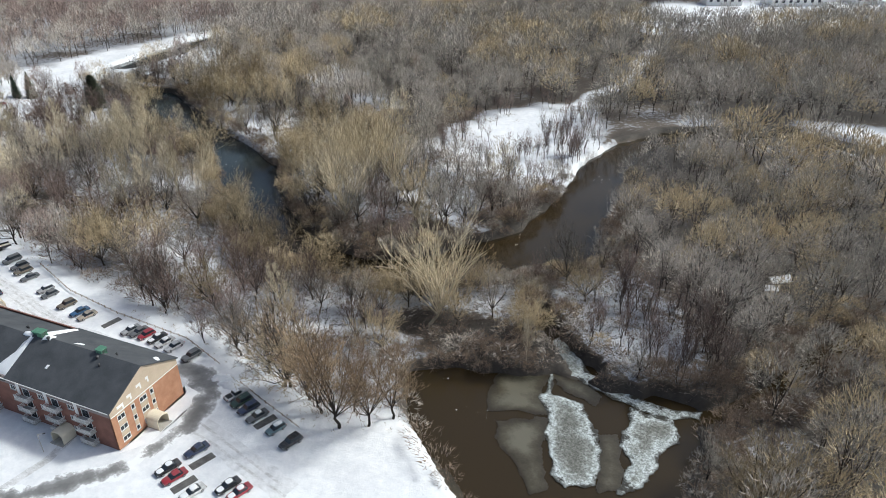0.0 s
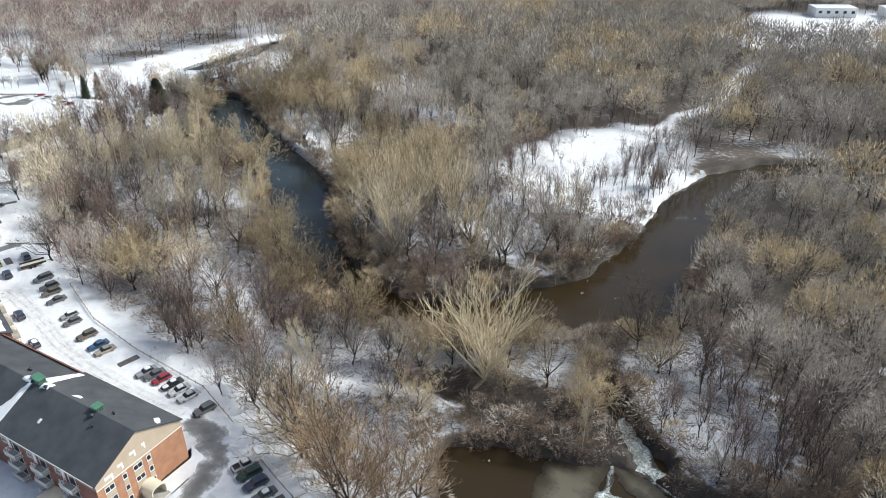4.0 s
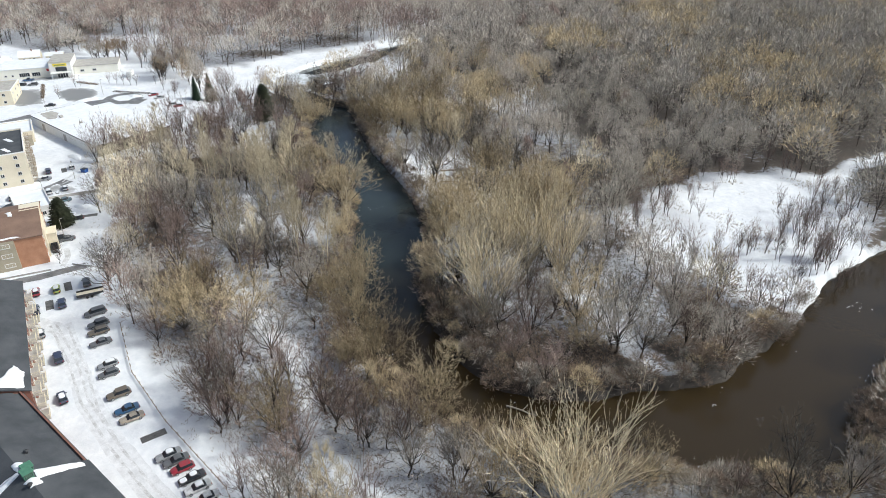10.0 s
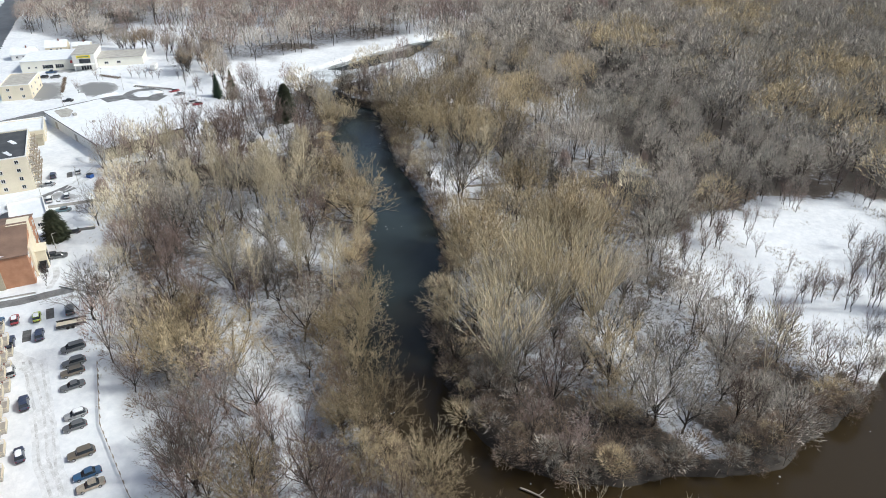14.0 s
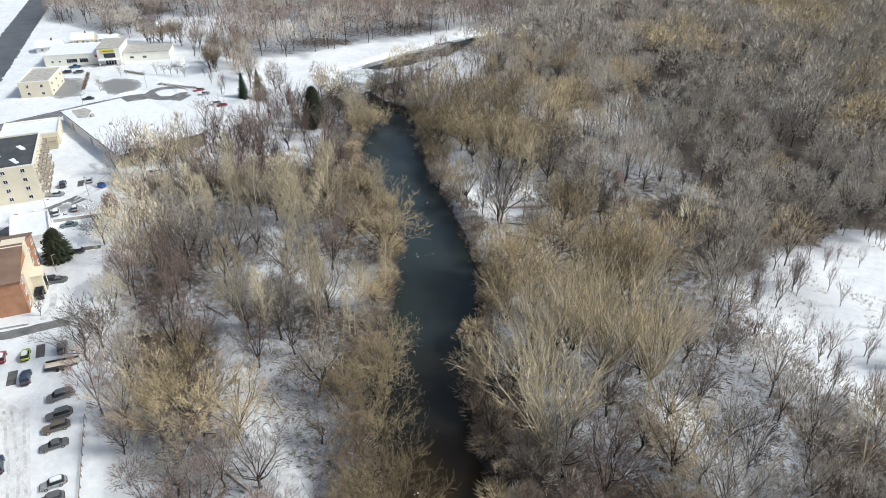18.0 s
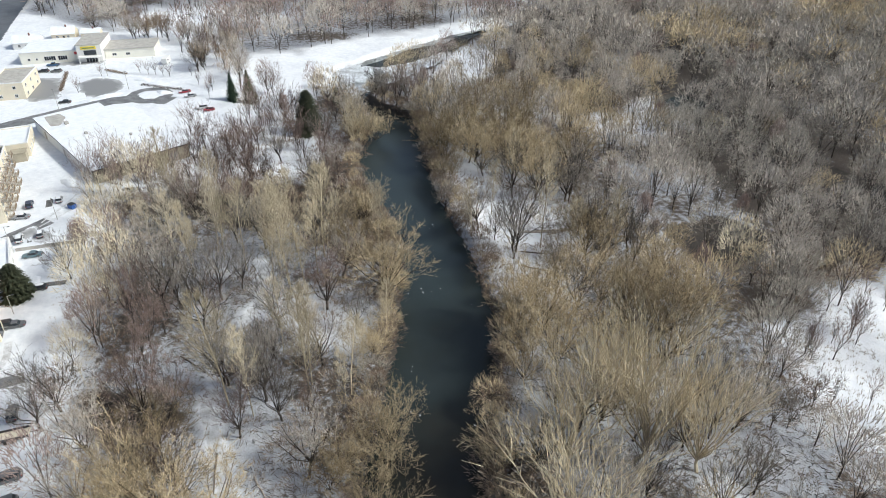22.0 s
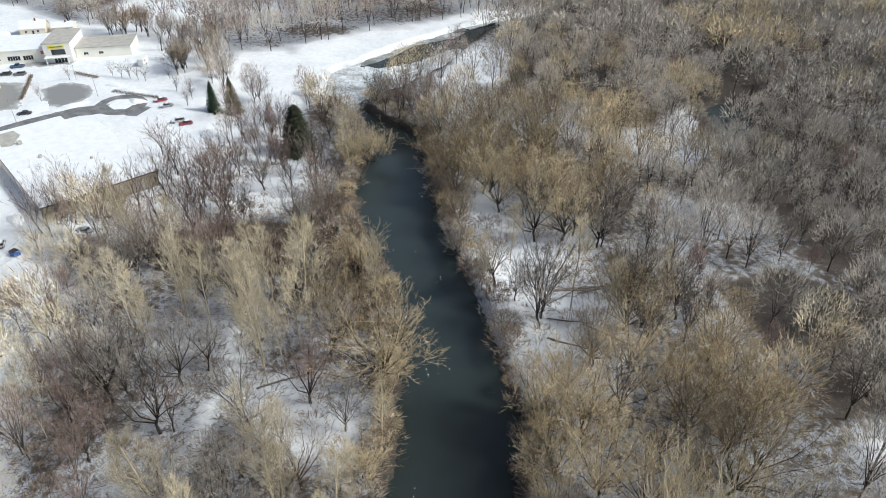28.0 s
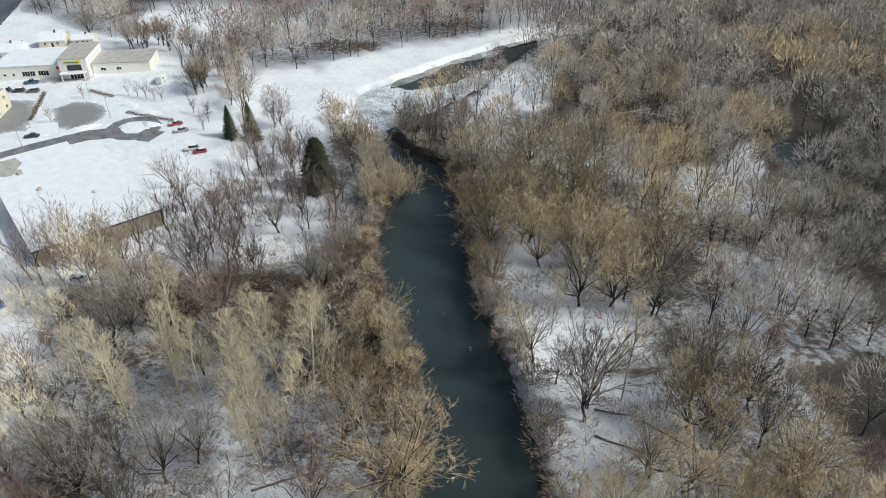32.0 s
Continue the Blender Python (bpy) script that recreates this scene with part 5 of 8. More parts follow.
def ring(w, h, t, d0, d1):
    return boxes((-w / 2, -w / 2 + t, d0, d1, 0, h), (w / 2 - t, w / 2, d0, d1, 0, h), (-w / 2 + t, w / 2 - t, d0, d1, 0, t), (-w / 2 + t, w / 2 - t, d0, d1, h - t, h))


def window(parent, m, x, z, w, h, lights=2, frame_mat=None, name="window"):
    """A window in a wall of frame m: a window part with its frame, its panes and its sill."""
    fm = frame_mat or M_WHITE
    at = m @ pose(x, 0, z)
    fr = shared(("frame", w, h, fm.name), name, lambda: ring(w, h, 0.11, -0.05, 0.12), fm, parent, at)
    pw = (w - 0.22) / lights
    for k in range(lights):
        c = -w / 2 + 0.11 + pw * (k + 0.5)
        shared(("pane", round(pw, 3), h), "pane", lambda: boxes((-pw / 2 + 0.025, pw / 2 - 0.025, 0.07, 0.09, 0.11, h - 0.11)), M_GLASS, fr, pose(c, 0, 0))
        if k:
            shared(("mullion", h, fm.name), "mullion", lambda: boxes((-0.035, 0.035, 0.0, 0.11, 0.11, h - 0.11)), fm, fr, pose(c - pw / 2, 0, 0))
    shared(("sill", w), "sill", lambda: boxes((-w / 2 - 0.08, w / 2 + 0.08, -0.14, 0.0, -0.09, -0.002), bevel=0.01), M_CONC, fr)
    return fr


def balcony(parent, m, x, z, w=3.4, depth=1.5, rail_mat=None):
    """A balcony with slab, side and front rails, posts and the glazed door behind it."""
    rm = rail_mat or M_WHITE
    slab = shared(("bslab", w, depth), "balcony", lambda: boxes((-w / 2, w / 2, -depth, -0.004, -0.18, 0), bevel=0.015), M_CONC, parent, m @ pose(x, 0, z))
    shared(("brail", w, depth, rm.name), "railing", lambda: boxes((-w / 2, w / 2, -depth, -depth + 0.06, 0.98, 1.05), (-w / 2, -w / 2 + 0.06, -depth + 0.06, -0.01, 0.98, 1.05), (w / 2 - 0.06, w / 2, -depth + 0.06, -0.01, 0.98, 1.05),
           *[(-w / 2 + 0.03 + i * (w - 0.1) / 22, -w / 2 + 0.07 + i * (w - 0.1) / 22, -depth + 0.01, -depth + 0.05, 0.05, 0.98) for i in range(23)],
           *[(s * (w / 2 - 0.03) - 0.02, s * (w / 2 - 0.03) + 0.02, -depth + 0.1 + i * 0.17, -depth + 0.14 + i * 0.17, 0.05, 0.98) for s in (-1, 1) for i in range(8)]), rm, slab)
    door = shared(("bdoor",), "balcony_door", lambda: ring(2.0, 2.1, 0.1, -0.04, 0.1), M_WHITE, slab, pose(0, 0, 0.02))
    return slab


def gable_roof(W, x0, x1, eave, rise, over=0.35, thick=0.25):
    """A ridge roof along x over y 0..W."""
    bm = bmesh.new()
    k = rise / (W / 2)
    prof = [(-over, eave - over * k), (W / 2, eave + rise), (W + over, eave - over * k), (W + over, eave - over * k - thick), (W / 2, eave + rise - thick), (-over, eave - over * k - thick)]
    a = [bm.verts.new((x0, y, z)) for y, z in prof]
    b = [bm.verts.new((x1, y, z)) for y, z in prof]
    for i in range(6):
        bm.faces.new((a[i], a[(i + 1) % 6], b[(i + 1) % 6], b[i]))
    bm.faces.new(a[::-1]), bm.faces.new(b)
    bmesh.ops.recalc_face_normals(bm, faces=bm.faces[:])
    return bm


def gable_wall(W, z0, rise, thick=0.3):
    """The triangle over a wall, in the xz plane, outside towards -y."""
    bm = bmesh.new()
    pts = [(0, z0), (W, z0), (W / 2, z0 + rise)]
    a = [bm.verts.new((x, 0, z)) for x, z in pts]
    b = [bm.verts.new((x, thick, z)) for x, z in pts]
    bm.faces.new(a), bm.faces.new(b[::-1])
    for i in range(3):
        bm.faces.new((a[i], b[i], b[(i + 1) % 3], a[(i + 1) % 3]))
    bmesh.ops.recalc_face_normals(bm, faces=bm.faces[:])
    return bm


def snow_lump(name, poly, z_of, parent, thick=0.16, label="lingering snow", mat=None):
    """A thin drift with rounded edges over a polygon of the roof; z_of gives the surface."""
    cx, cy = sum(p[0] for p in poly) / len(poly), sum(p[1] for p in poly) / len(poly)
    pts = []
    for (x0, y0), (x1, y1) in zip(poly, poly[1:] + poly[:1]):
        k = max(2, int(math.hypot(x1 - x0, y1 - y0) / 0.5))
        for i in range(k):
            x, y = x0 + (x1 - x0) * i / k, y0 + (y1 - y0) * i / k
            v = noise.noise_vector((x * 0.9, y * 0.9, 3.3))
            pts.append((x + 0.35 * v.x, y + 0.35 * v.y))
    rings = [(1.0, 0.004), (0.93, thick * 0.7), (0.7, thick), (0.35, thick * 1.1)]
    verts, faces = [], []
    n = len(pts)
    for s, h in rings:
        verts += [(cx + (x - cx) * s, cy + (y - cy) * s, z_of(cx + (x - cx) * s, cy + (y - cy) * s) + h) for x, y in pts]
    verts.append((cx, cy, z_of(cx, cy) + thick * 1.15))
    for r in range(3):
        for i in range(n):
            faces.append((r * n + i, r * n + (i + 1) % n, (r + 1) * n + (i + 1) % n, (r + 1) * n + i))
    for i in range(n):
        faces.append((3 * n + i, 3 * n + (i + 1) % n, 4 * n))
    return mesh_object(name, verts, faces, mat or M_SNOW, parent, label, smooth=True)


def roof_vent(parent, x, y, z, green=True):
    vt = part("vent_housing", boxes((-0.75, 0.75, -0.7, 0.7, -0.6, 0.9), (-0.9, 0.9, -0.85, 0.85, 0.9, 1.05), bevel=0.04), M_GREEN if green else M_DARK, parent, "green-painted metal roof vent")
    vt.matrix_basis = pose(x, y, z)
    part("louvre", boxes(*[(-0.78, 0.78, -0.6, 0.6, 0.1 + 0.2 * i, 0.2 + 0.2 * i) for i in range(4)]), M_DARK, vt)
    return vt


def pipe_vent(parent, x, y, z, r=0.28, h=0.7):
    bm = bmesh.new()
    bmesh.ops.create_cone(bm, segments=10, radius1=r * 0.8, radius2=r * 0.8, depth=h, cap_ends=True, matrix=Matrix.Translation((x, y, z + h / 2 - 0.2)))
    bmesh.ops.create_cone(bm, segments=10, radius1=r * 1.3, radius2=r * 0.6, depth=0.2, cap_ends=True, matrix=Matrix.Translation((x, y, z + h - 0.1)))
    return part("vent_pipe", bm, M_DARK, parent, "black roof vent pipe")


# -- brick apartment block with a gabled end: local x runs west to east, y from the front to the lot side --
AX0, AX1, AY0, AW, EAVE, RISE = -151.0, -96.0, 67.3, 18.0, 9.7, 4.5
flats = thing("apartment_block", pose(AX0, AY0, 0), "three-storey brown-brick apartment block with grey shingle gable roof", "apartment building")
LA = AX1 - AX0
SPLIT = 27.6
BAND = 8.0
front_cols, hole_list = [], []
for cx in (LA - 6.6, LA - 14.6, LA - 22.4, LA - 33, LA - 41, LA - 49):
    for lv in range(3):
        hole_list.append((cx - 1.0, cx + 1.0, 0.55 + 2.75 * lv, 2.65 + 2.75 * lv))
        front_cols.append(("b", cx, 0.53 + 2.75 * lv))
for cx in (LA - 10.4, LA - 18.4, LA - 26, LA - 37, LA - 45):
    for lv in range(3):
        hole_list.append((cx - 0.75, cx + 0.75, 1.35 + 2.75 * lv, 2.55 + 2.75 * lv))
        front_cols.append(("w", cx, 1.35 + 2.75 * lv))
F0 = pose(0, 0, 0)
# front in darker copies of the gable's brick and siding, shade painted in
part("front_wall", wall_panel(LA, -0.3, BAND, hole_list), M_BRICK_D, flats, "brick wall, red-brown darkened for the shaded front")
_u = part("front_siding", wall_panel(LA, BAND, EAVE, [h for h in hole_list if h[3] > BAND]), M_SIDING_SHADED, flats, "siding under the eaves, darkened to taupe for the shaded front")
for kind_, cx, z in front_cols:
    if kind_ == "b":
        sl = balcony(flats, F0, cx, z)
        shared(("bglass",), "pane", lambda: boxes((-0.9, -0.03, 0.05, 0.07, 0.1, 2.0), (0.03, 0.9, 0.05, 0.07, 0.1, 2.0)), M_GLASS, sl, pose(0, 0, 0.02))
    else:
        window(flats, F0, cx, z, 1.5, 1.2)
for cx in (LA - 10.4, LA - 18.4, LA - 26, LA - 37, LA - 45):
    shared(("panel_front",), "cladding_panel", lambda: boxes((-0.45, 0.45, -0.05, -0.004, 6.2, 9.3)), M_WHITE, flats, pose(cx + 1.5, 0, 0), "white vertical cladding strip")
part("fascia", boxes((0, LA, -0.42, -0.30, EAVE - 0.42, EAVE - 0.2)), M_WHITE, flats, "white gutter board")
# gable end: wall frame with x along y of the block
G0 = pose(LA + 0.006, 0, 0, 0, 0, 90)
gh = []
for cy, w in ((2.3, 1.9), (5.3, 0.95), (8.0, 1.9), (10.3, 0.95)):
    for lv in range(3):
        gh.append((cy, w, 0.95 + 2.6 * lv))
holes_g = [(c - w / 2, c + w / 2, z, z + 1.25) for c, w, z in gh]
upper = [(2.3, 1.5, 8.75), (5.3, 0.6, 9.3), (8.0, 1.0, 9.6)]
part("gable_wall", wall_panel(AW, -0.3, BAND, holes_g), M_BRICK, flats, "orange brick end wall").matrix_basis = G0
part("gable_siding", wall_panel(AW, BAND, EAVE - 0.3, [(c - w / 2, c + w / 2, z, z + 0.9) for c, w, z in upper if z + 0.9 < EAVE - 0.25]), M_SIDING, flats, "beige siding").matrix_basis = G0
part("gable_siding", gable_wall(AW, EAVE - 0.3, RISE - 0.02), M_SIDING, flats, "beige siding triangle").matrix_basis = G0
part("belt_trim", boxes((0, AW, -0.08, -0.004, BAND - 0.08, BAND + 0.1)), M_WHITE, flats, "white trim line").matrix_basis = G0
for c, w, z in gh:
    window(flats, G0, c, z, w, 1.25, 2 if w > 1.2 else 1)
for c, w in ((2.3, 1.9), (5.3, 0.95), (8.0, 1.9), (10.3, 0.95)):
    for lv in range(3):
        shared(("gpanel", w, lv > 1), "infill_panel", lambda: boxes((-w / 2, w / 2, -0.04, -0.004, 0.06, 1.22 if lv < 2 else 0.5)), M_SIDING, flats, G0 @ pose(c, 0, 0.95 + 1.25 + 2.6 * lv), "beige infill panel between windows")
for c, zz, ww in ((2.6, 8.3, 1.6), (5.0, 8.9, 1.1), (7.6, 9.5, 1.2), (9.9, 9.6, 0.7)):
    part("white_panel", boxes((c - ww / 2, c + ww / 2, -0.05, -0.004, zz + 0.5, zz + 1.1), (c + ww / 2 - 0.35, c + ww / 2, -0.05, -0.004, zz - 0.25, zz + 0.5)), M_WHITE, flats, "white painted vent panel on the gable").matrix_basis = G0
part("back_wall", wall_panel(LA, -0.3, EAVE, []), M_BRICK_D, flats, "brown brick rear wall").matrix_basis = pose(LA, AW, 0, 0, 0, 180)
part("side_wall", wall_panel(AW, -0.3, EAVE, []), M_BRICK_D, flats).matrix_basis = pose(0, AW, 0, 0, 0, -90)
part("roof", gable_roof(AW, SPLIT, LA + 0.3, EAVE, RISE), M_SHINGLE, flats, "dark grey shingle roof")
part("roof", gable_roof(AW, -0.3, SPLIT - 0.01, EAVE - 0.6, RISE), M_SHINGLE, flats, "dark grey shingle roof, one step lower")
part("parapet", gable_wall(AW, EAVE - 0.9, RISE + 0.35, 0.25), M_BRICK, flats, "brick step between the roofs").matrix_basis = pose(SPLIT - 0.02, 0, 0, 0, 0, 90)


def roof_z(drop=0.0):
    return lambda x, y: EAVE - drop + RISE * (1 - abs(y - AW / 2) / (AW / 2)) + 0.02


snow_lump("snow_drift", [(SPLIT - 4.6, 0.3), (SPLIT - 0.3, 0.3), (SPLIT - 0.3, 8.6), (SPLIT - 1.4, 8.6), (SPLIT - 2.2, 5)], roof_z(0.6), flats, 0.3)
snow_lump("snow_drift", [(SPLIT + 0.2, 10.3), (SPLIT + 2.6, 10), (SPLIT + 2.2, 13), (SPLIT + 1.6, 17.2), (SPLIT + 0.3, 17)], roof_z(), flats, 0.25)
snow_lump("snow_drift", [(SPLIT + 2.2, 8.2), (SPLIT + 4.4, 8.6), (SPLIT + 4.2, 10.2), (SPLIT + 2.4, 10.4)], roof_z(), flats, 0.2)
snow_lump("snow_drift", [(SPLIT - 3.6, 8.4), (SPLIT - 1.2, 8.6), (SPLIT - 1.5, 10.4), (SPLIT - 3.2, 10)], roof_z(0.6), flats, 0.25)
snow_lump("snow_drift", [(SPLIT + 9.4, 9.9), (SPLIT + 11.4, 10), (SPLIT + 11.2, 10.9), (SPLIT + 9.8, 10.7)], roof_z(), flats, 0.08)
snow_lump("snow_drift", [(2, 4), (10, 7.5), (10, 9.2), (5, 9), (1.5, 8.8)], roof_z(0.6), flats, 0.25)
snow_lump("snow_drift", [(LA - 2.6, 14.6), (LA - 0.2, 13.6), (LA - 0.2, 14.4), (LA - 2.2, 15.4)], roof_z(), flats, 0.1)
snow_lump("snow_drift", [(SPLIT + 7.5, 3.6), (SPLIT + 8.2, 3.6), (SPLIT + 8.2, 4.3), (SPLIT + 7.6, 4.3)], roof_z(), flats, 0.08)
for vx, vy, d in ((SPLIT - 0.9, 9.9, 0.6), (SPLIT + 1.4, 9.2, 0.0), (SPLIT + 17.2, 9.6, 0.0), (8.2, 9.8, 0.6)):
    roof_vent(flats, vx, vy, roof_z(d)(vx, vy))
for vx, vy, d in ((SPLIT + 3.9, 8.6, 0.0), (SPLIT - 6, 11.5, 0.6), (SPLIT + 17.6, 8.0, 0.0), (6.5, 8, 0.6), (SPLIT + 19.2, 6.8, 0.0), (SPLIT + 20.2, 10.5, 0)):
    pipe_vent(flats, vx, vy, roof_z(d)(vx, vy), 0.22 if vx > SPLIT + 18.5 else 0.34)


def entrance_canopy(x, y, turn, label):
    """A round-topped entrance hood: cheeks, vaulted cover and a dark doorway."""
    e = thing("entrance_porch", pose(x, y, 0, 0, 0, turn), label, "entrance porch")
    pts = [(math.cos(a) * 1.5, 1.9 + math.sin(a) * 1.0) for a in np.linspace(0, math.pi, 13)]
    prof = [(1.5, 0.0)] + pts + [(-1.5, 0.0)]
    bm = bmesh.new()
    for y0, y1, s in ((-3.0, 0.0, 1.0),):
        rows = []
        for yy, sc in ((y0, 1.0), (y1, 1.0), (y1, 0.92), (y0, 0.92)):
            rows.append([bm.verts.new((px * sc, yy, pz * (sc if pz > 0 else 1))) for px, pz in prof])
        for r in range(4):
            a, b = rows[r], rows[(r + 1) % 4]
            for i in range(len(prof) - 1):
                bm.faces.new((a[i], a[i + 1], b[i + 1], b[i]))
    bmesh.ops.recalc_face_normals(bm, faces=bm.faces[:])
    part("hood", bm, M_CREAM, e, "pale vaulted hood")
    part("door", boxes((-0.9, 0.9, -0.12, -0.04, 0.02, 2.1), bevel=0.02), M_GLASS, e, "dark glazed door")
    part("step", boxes((-1.7, 1.7, -3.6, -0.02, -0.1, 0.12), bevel=0.03), M_CONC, e)
    return e


entrance_canopy(-108.6, 67.2, 0, "pale vaulted entrance hood against the brick front")
entrance_canopy(-95.9, 76.0, 90, "pale vaulted entrance hood on the gable end")
tagged(sheet("snowy_verge", [(-95.6, 66.6), (-92.2, 71), (-92.0, 82), (-91.6, 85.6), (-93.4, 87.6), (-97.5, 87.4), (-95.6, 85.4)], 0.06, M_SNOW, 0.2, 0.2), "snowy raised kerb bed round the gable end", "verge", kind="structure")

TILT_A = -19.5


def block(name, label, category, m, L, W, h, wall_mat, end_mat, roof, floors, flat_mat=None, cols=6, end_cols=3, balconies=False, rail=None):
    """A rotated block: its end wall at local x = 0 looks along +x, its long north side at y = 0 looks along +y."""
    e = thing(name, m, label, category)
    fh = h / floors
    E = pose(0.006, -W, 0, 0, 0, 90)
    N = pose(0, 0, 0, 0, 0, 180)
    he = [(W * (i + 0.6) / (end_cols + 0.2), 1.3, 0.9 + fh * lv) for i in range(end_cols) for lv in range(floors)]
    hn = [(L * (i + 0.5) / cols, 1.8, 0.9 + fh * lv) for i in range(cols) for lv in range(floors)]
    part("end_wall", wall_panel(W, -0.3, h, [(c - w / 2, c + w / 2, z, z + 1.3) for c, w, z in he]), end_mat, e).matrix_basis = E
    part("long_wall", wall_panel(L, -0.3, h, [(c - w / 2, c + w / 2, z, z + 1.3) for c, w, z in hn]), wall_mat, e).matrix_basis = N
    part("long_wall", wall_panel(L, -0.3, h, []), wall_mat, e).matrix_basis = pose(-L, -W, 0)
    part("end_wall", wall_panel(W, -0.3, h, []), wall_mat, e).matrix_basis = pose(-L, 0, 0, 0, 0, -90)
    for c, w, z in he:
        window(e, E, c, z, w, 1.3, 2)
    for c, w, z in hn:
        window(e, N, c, z, w, 1.3, 2)
        if balconies:
            balcony(e, N, c, z - 0.7, 3.6, 1.6, rail)
    if roof == "flat":
        part("roof", boxes((-L + 0.3, -0.3, -W + 0.3, -0.3, h - 0.5, h - 0.25)), flat_mat or M_SHINGLE, e, "flat roof")
        part("parapet", boxes((-L, 0, -0.3, 0, h, h + 0.35), (-L, 0, -W, -W + 0.3, h, h + 0.35), (-L, -L + 0.3, -W + 0.3, -0.3, h, h + 0.35), (-0.3, 0, -W + 0.3, -0.3, h, h + 0.35)), M_WHITE, e)
    elif roof:
        rf = part("roof", gable_roof(W, -L - 0.3, 0.3, h, roof), flat_mat or M_SHINGLE, e)
        rf.matrix_basis = pose(0, -W, 0)
        part("gable_wall", gable_wall(W, h, roof - 0.05), end_mat, e).matrix_basis = E
    return e


wing = block("apartment_wing", "angled brown-brick apartment wing with pale balconies along the lot", "apartment building", pose(-150.2, 86.7, 0, 0, 0, TILT_A), 46, 17.5, 9.4, M_BRICK_D, M_BRICK_D, 3.6, 3, M_SHINGLE, 7, 3, True, M_CREAM)
snow_lump("snow_drift", [(-4, -12), (-0.4, -15), (-0.3, -9), (-2.0, -8)], lambda x, y: 9.4 + 3.6 * (1 - abs(y + 8.75) / 8.75) + 0.02, wing, 0.25)
snow_lump("snow_drift", [(-8.5, -2.2), (-3.0, -4.5), (-0.5, -5.2), (-0.5, -0.8), (-6.0, -0.7)], lambda x, y: 9.4 + 3.6 * (1 - abs(y + 8.75) / 8.75) + 0.02, wing, 0.25)
OW, OL = 40, 24.4
orange = block("apartment_block", "orange-brick apartment block with brown roof and cream bays", "apartment building", pose(-216.7, 116.3, 0, 0, 0, -21), OL, OW, 9.0, M_BRICK, M_BRICK, None, 3, M_SHINGLE_BR, 5, 0)
part("roof", gable_roof(OL, -0.3, OW, 9.0, 3.4), M_SHINGLE_BR, orange, "brown shingle roof with bits of snow").matrix_basis = pose(-OL, 0, 0, 0, 0, -90)
part("gable_wall", gable_wall(OL, 9.0, 3.35), M_BRICK, orange).matrix_basis = pose(0, 0, 0, 0, 0, 180)
part("cream_bay", boxes((0.02, 0.4, -OW, -6.9, -0.2, 8.8)), M_TAN, orange, "tan brick bay")
for _c in range(5):
    for _l in range(3):
        window(orange, pose(0.4, -OW, 0, 0, 0, 90), OW - 9.4 - 4.2 * _c, 1.0 + 2.9 * _l, 2.6, 1.25, 3)
part("cream_bay", boxes((-14.5, -3.6, 0.02, 0.5, -0.2, 8.8)), M_CREAM, orange, "cream rendered bay")
part("stair_tower", boxes((-12.0, -7.4, 0.5, 3.0, -0.2, 5.2), (-12.2, -7.2, 0.5, 3.2, 5.2, 5.5), bevel=0.04), M_CREAM, orange, "cream entrance porch with a snowy top")
part("porch_glazing", boxes((-10.9, -8.5, 3.0, 3.08, 0.2, 4.0)), M_GLASS, orange)
part("dormer", boxes((-15.6, -11.6, -4.4, 0.3, 8.8, 12.0), (-15.9, -11.3, -4.7, 0.6, 12.0, 12.25), bevel=0.04), M_CREAM, orange, "cream roof dormer")
_st = part("stair", boxes((-7.3, -7.2, 0.9, 2.7, 0, 2.4)), M_DARK, orange, "dark metal entrance stair")
for _s in range(8):
    part("tread", boxes((-7.2 + 0.3 * _s, -6.9 + 0.3 * _s, 1.0, 2.6, 1.5 - 0.2 * _s, 1.62 - 0.2 * _s)), M_DARK, _st)
for _y in (0.96, 2.6):
    part("stringer", boxes((-7.2, -4.6, _y, _y + 0.04, 1.0, 2.2)), M_DARK, _st)
for _p in ([(-11.5, -8), (-9.8, -7.4), (-9.6, -6.4), (-11.6, -6.6)], [(-10.2, -10.6), (-8.8, -10), (-9.0, -9.4), (-10.4, -9.6)], [(-0.9, -17), (-0.3, -17), (-0.3, -5), (-0.8, -6)]):
    snow_lump("snow_drift", _p, lambda x, y: 9.0 + 3.4 * (1 - abs(x + OL / 2) / (OL / 2)) + 0.03, orange, 0.12)
beige = block("apartment_block", "beige four-storey apartment block with a dark flat roof", "apartment building", pose(-278.6, 137.0, 0, 0, 0, TILT_A), 29, 17, 11.6, M_CREAM, M_CREAM, "flat", 4, M_SHINGLE, 5, 3, True, M_TIMBER)
for _p in ([(-9, -6), (-4, -4), (-3.6, -5), (-8, -7.4)], [(-13, -11), (-9, -12.6), (-8, -11.4), (-12, -9.8)], [(-20, -5), (-15, -3), (-15, -4.4), (-19, -6.4)], [(-5, -13), (-2, -14), (-2, -11), (-4, -11)]):
    snow_lump("snow_patch", _p, lambda x, y: 11.36, beige, 0.06)
shed = block("storage_building", "low white storage building with a snowy flat roof", "storage building", pose(-246.6, 130.6, 0, 0, 0, TILT_A + 6), 16, 10, 3.6, M_WHITE, M_WHITE, "flat", 1, M_SNOW, 3, 2)
annex = block("shop_building", "low cream shop building with a snow-covered roof", "shop", pose(-322.5, 155.5, 0, 0, 0, TILT_A), 17, 19, 4.6, M_CREAM, M_CREAM, "flat", 1, M_SNOW, 4, 3)
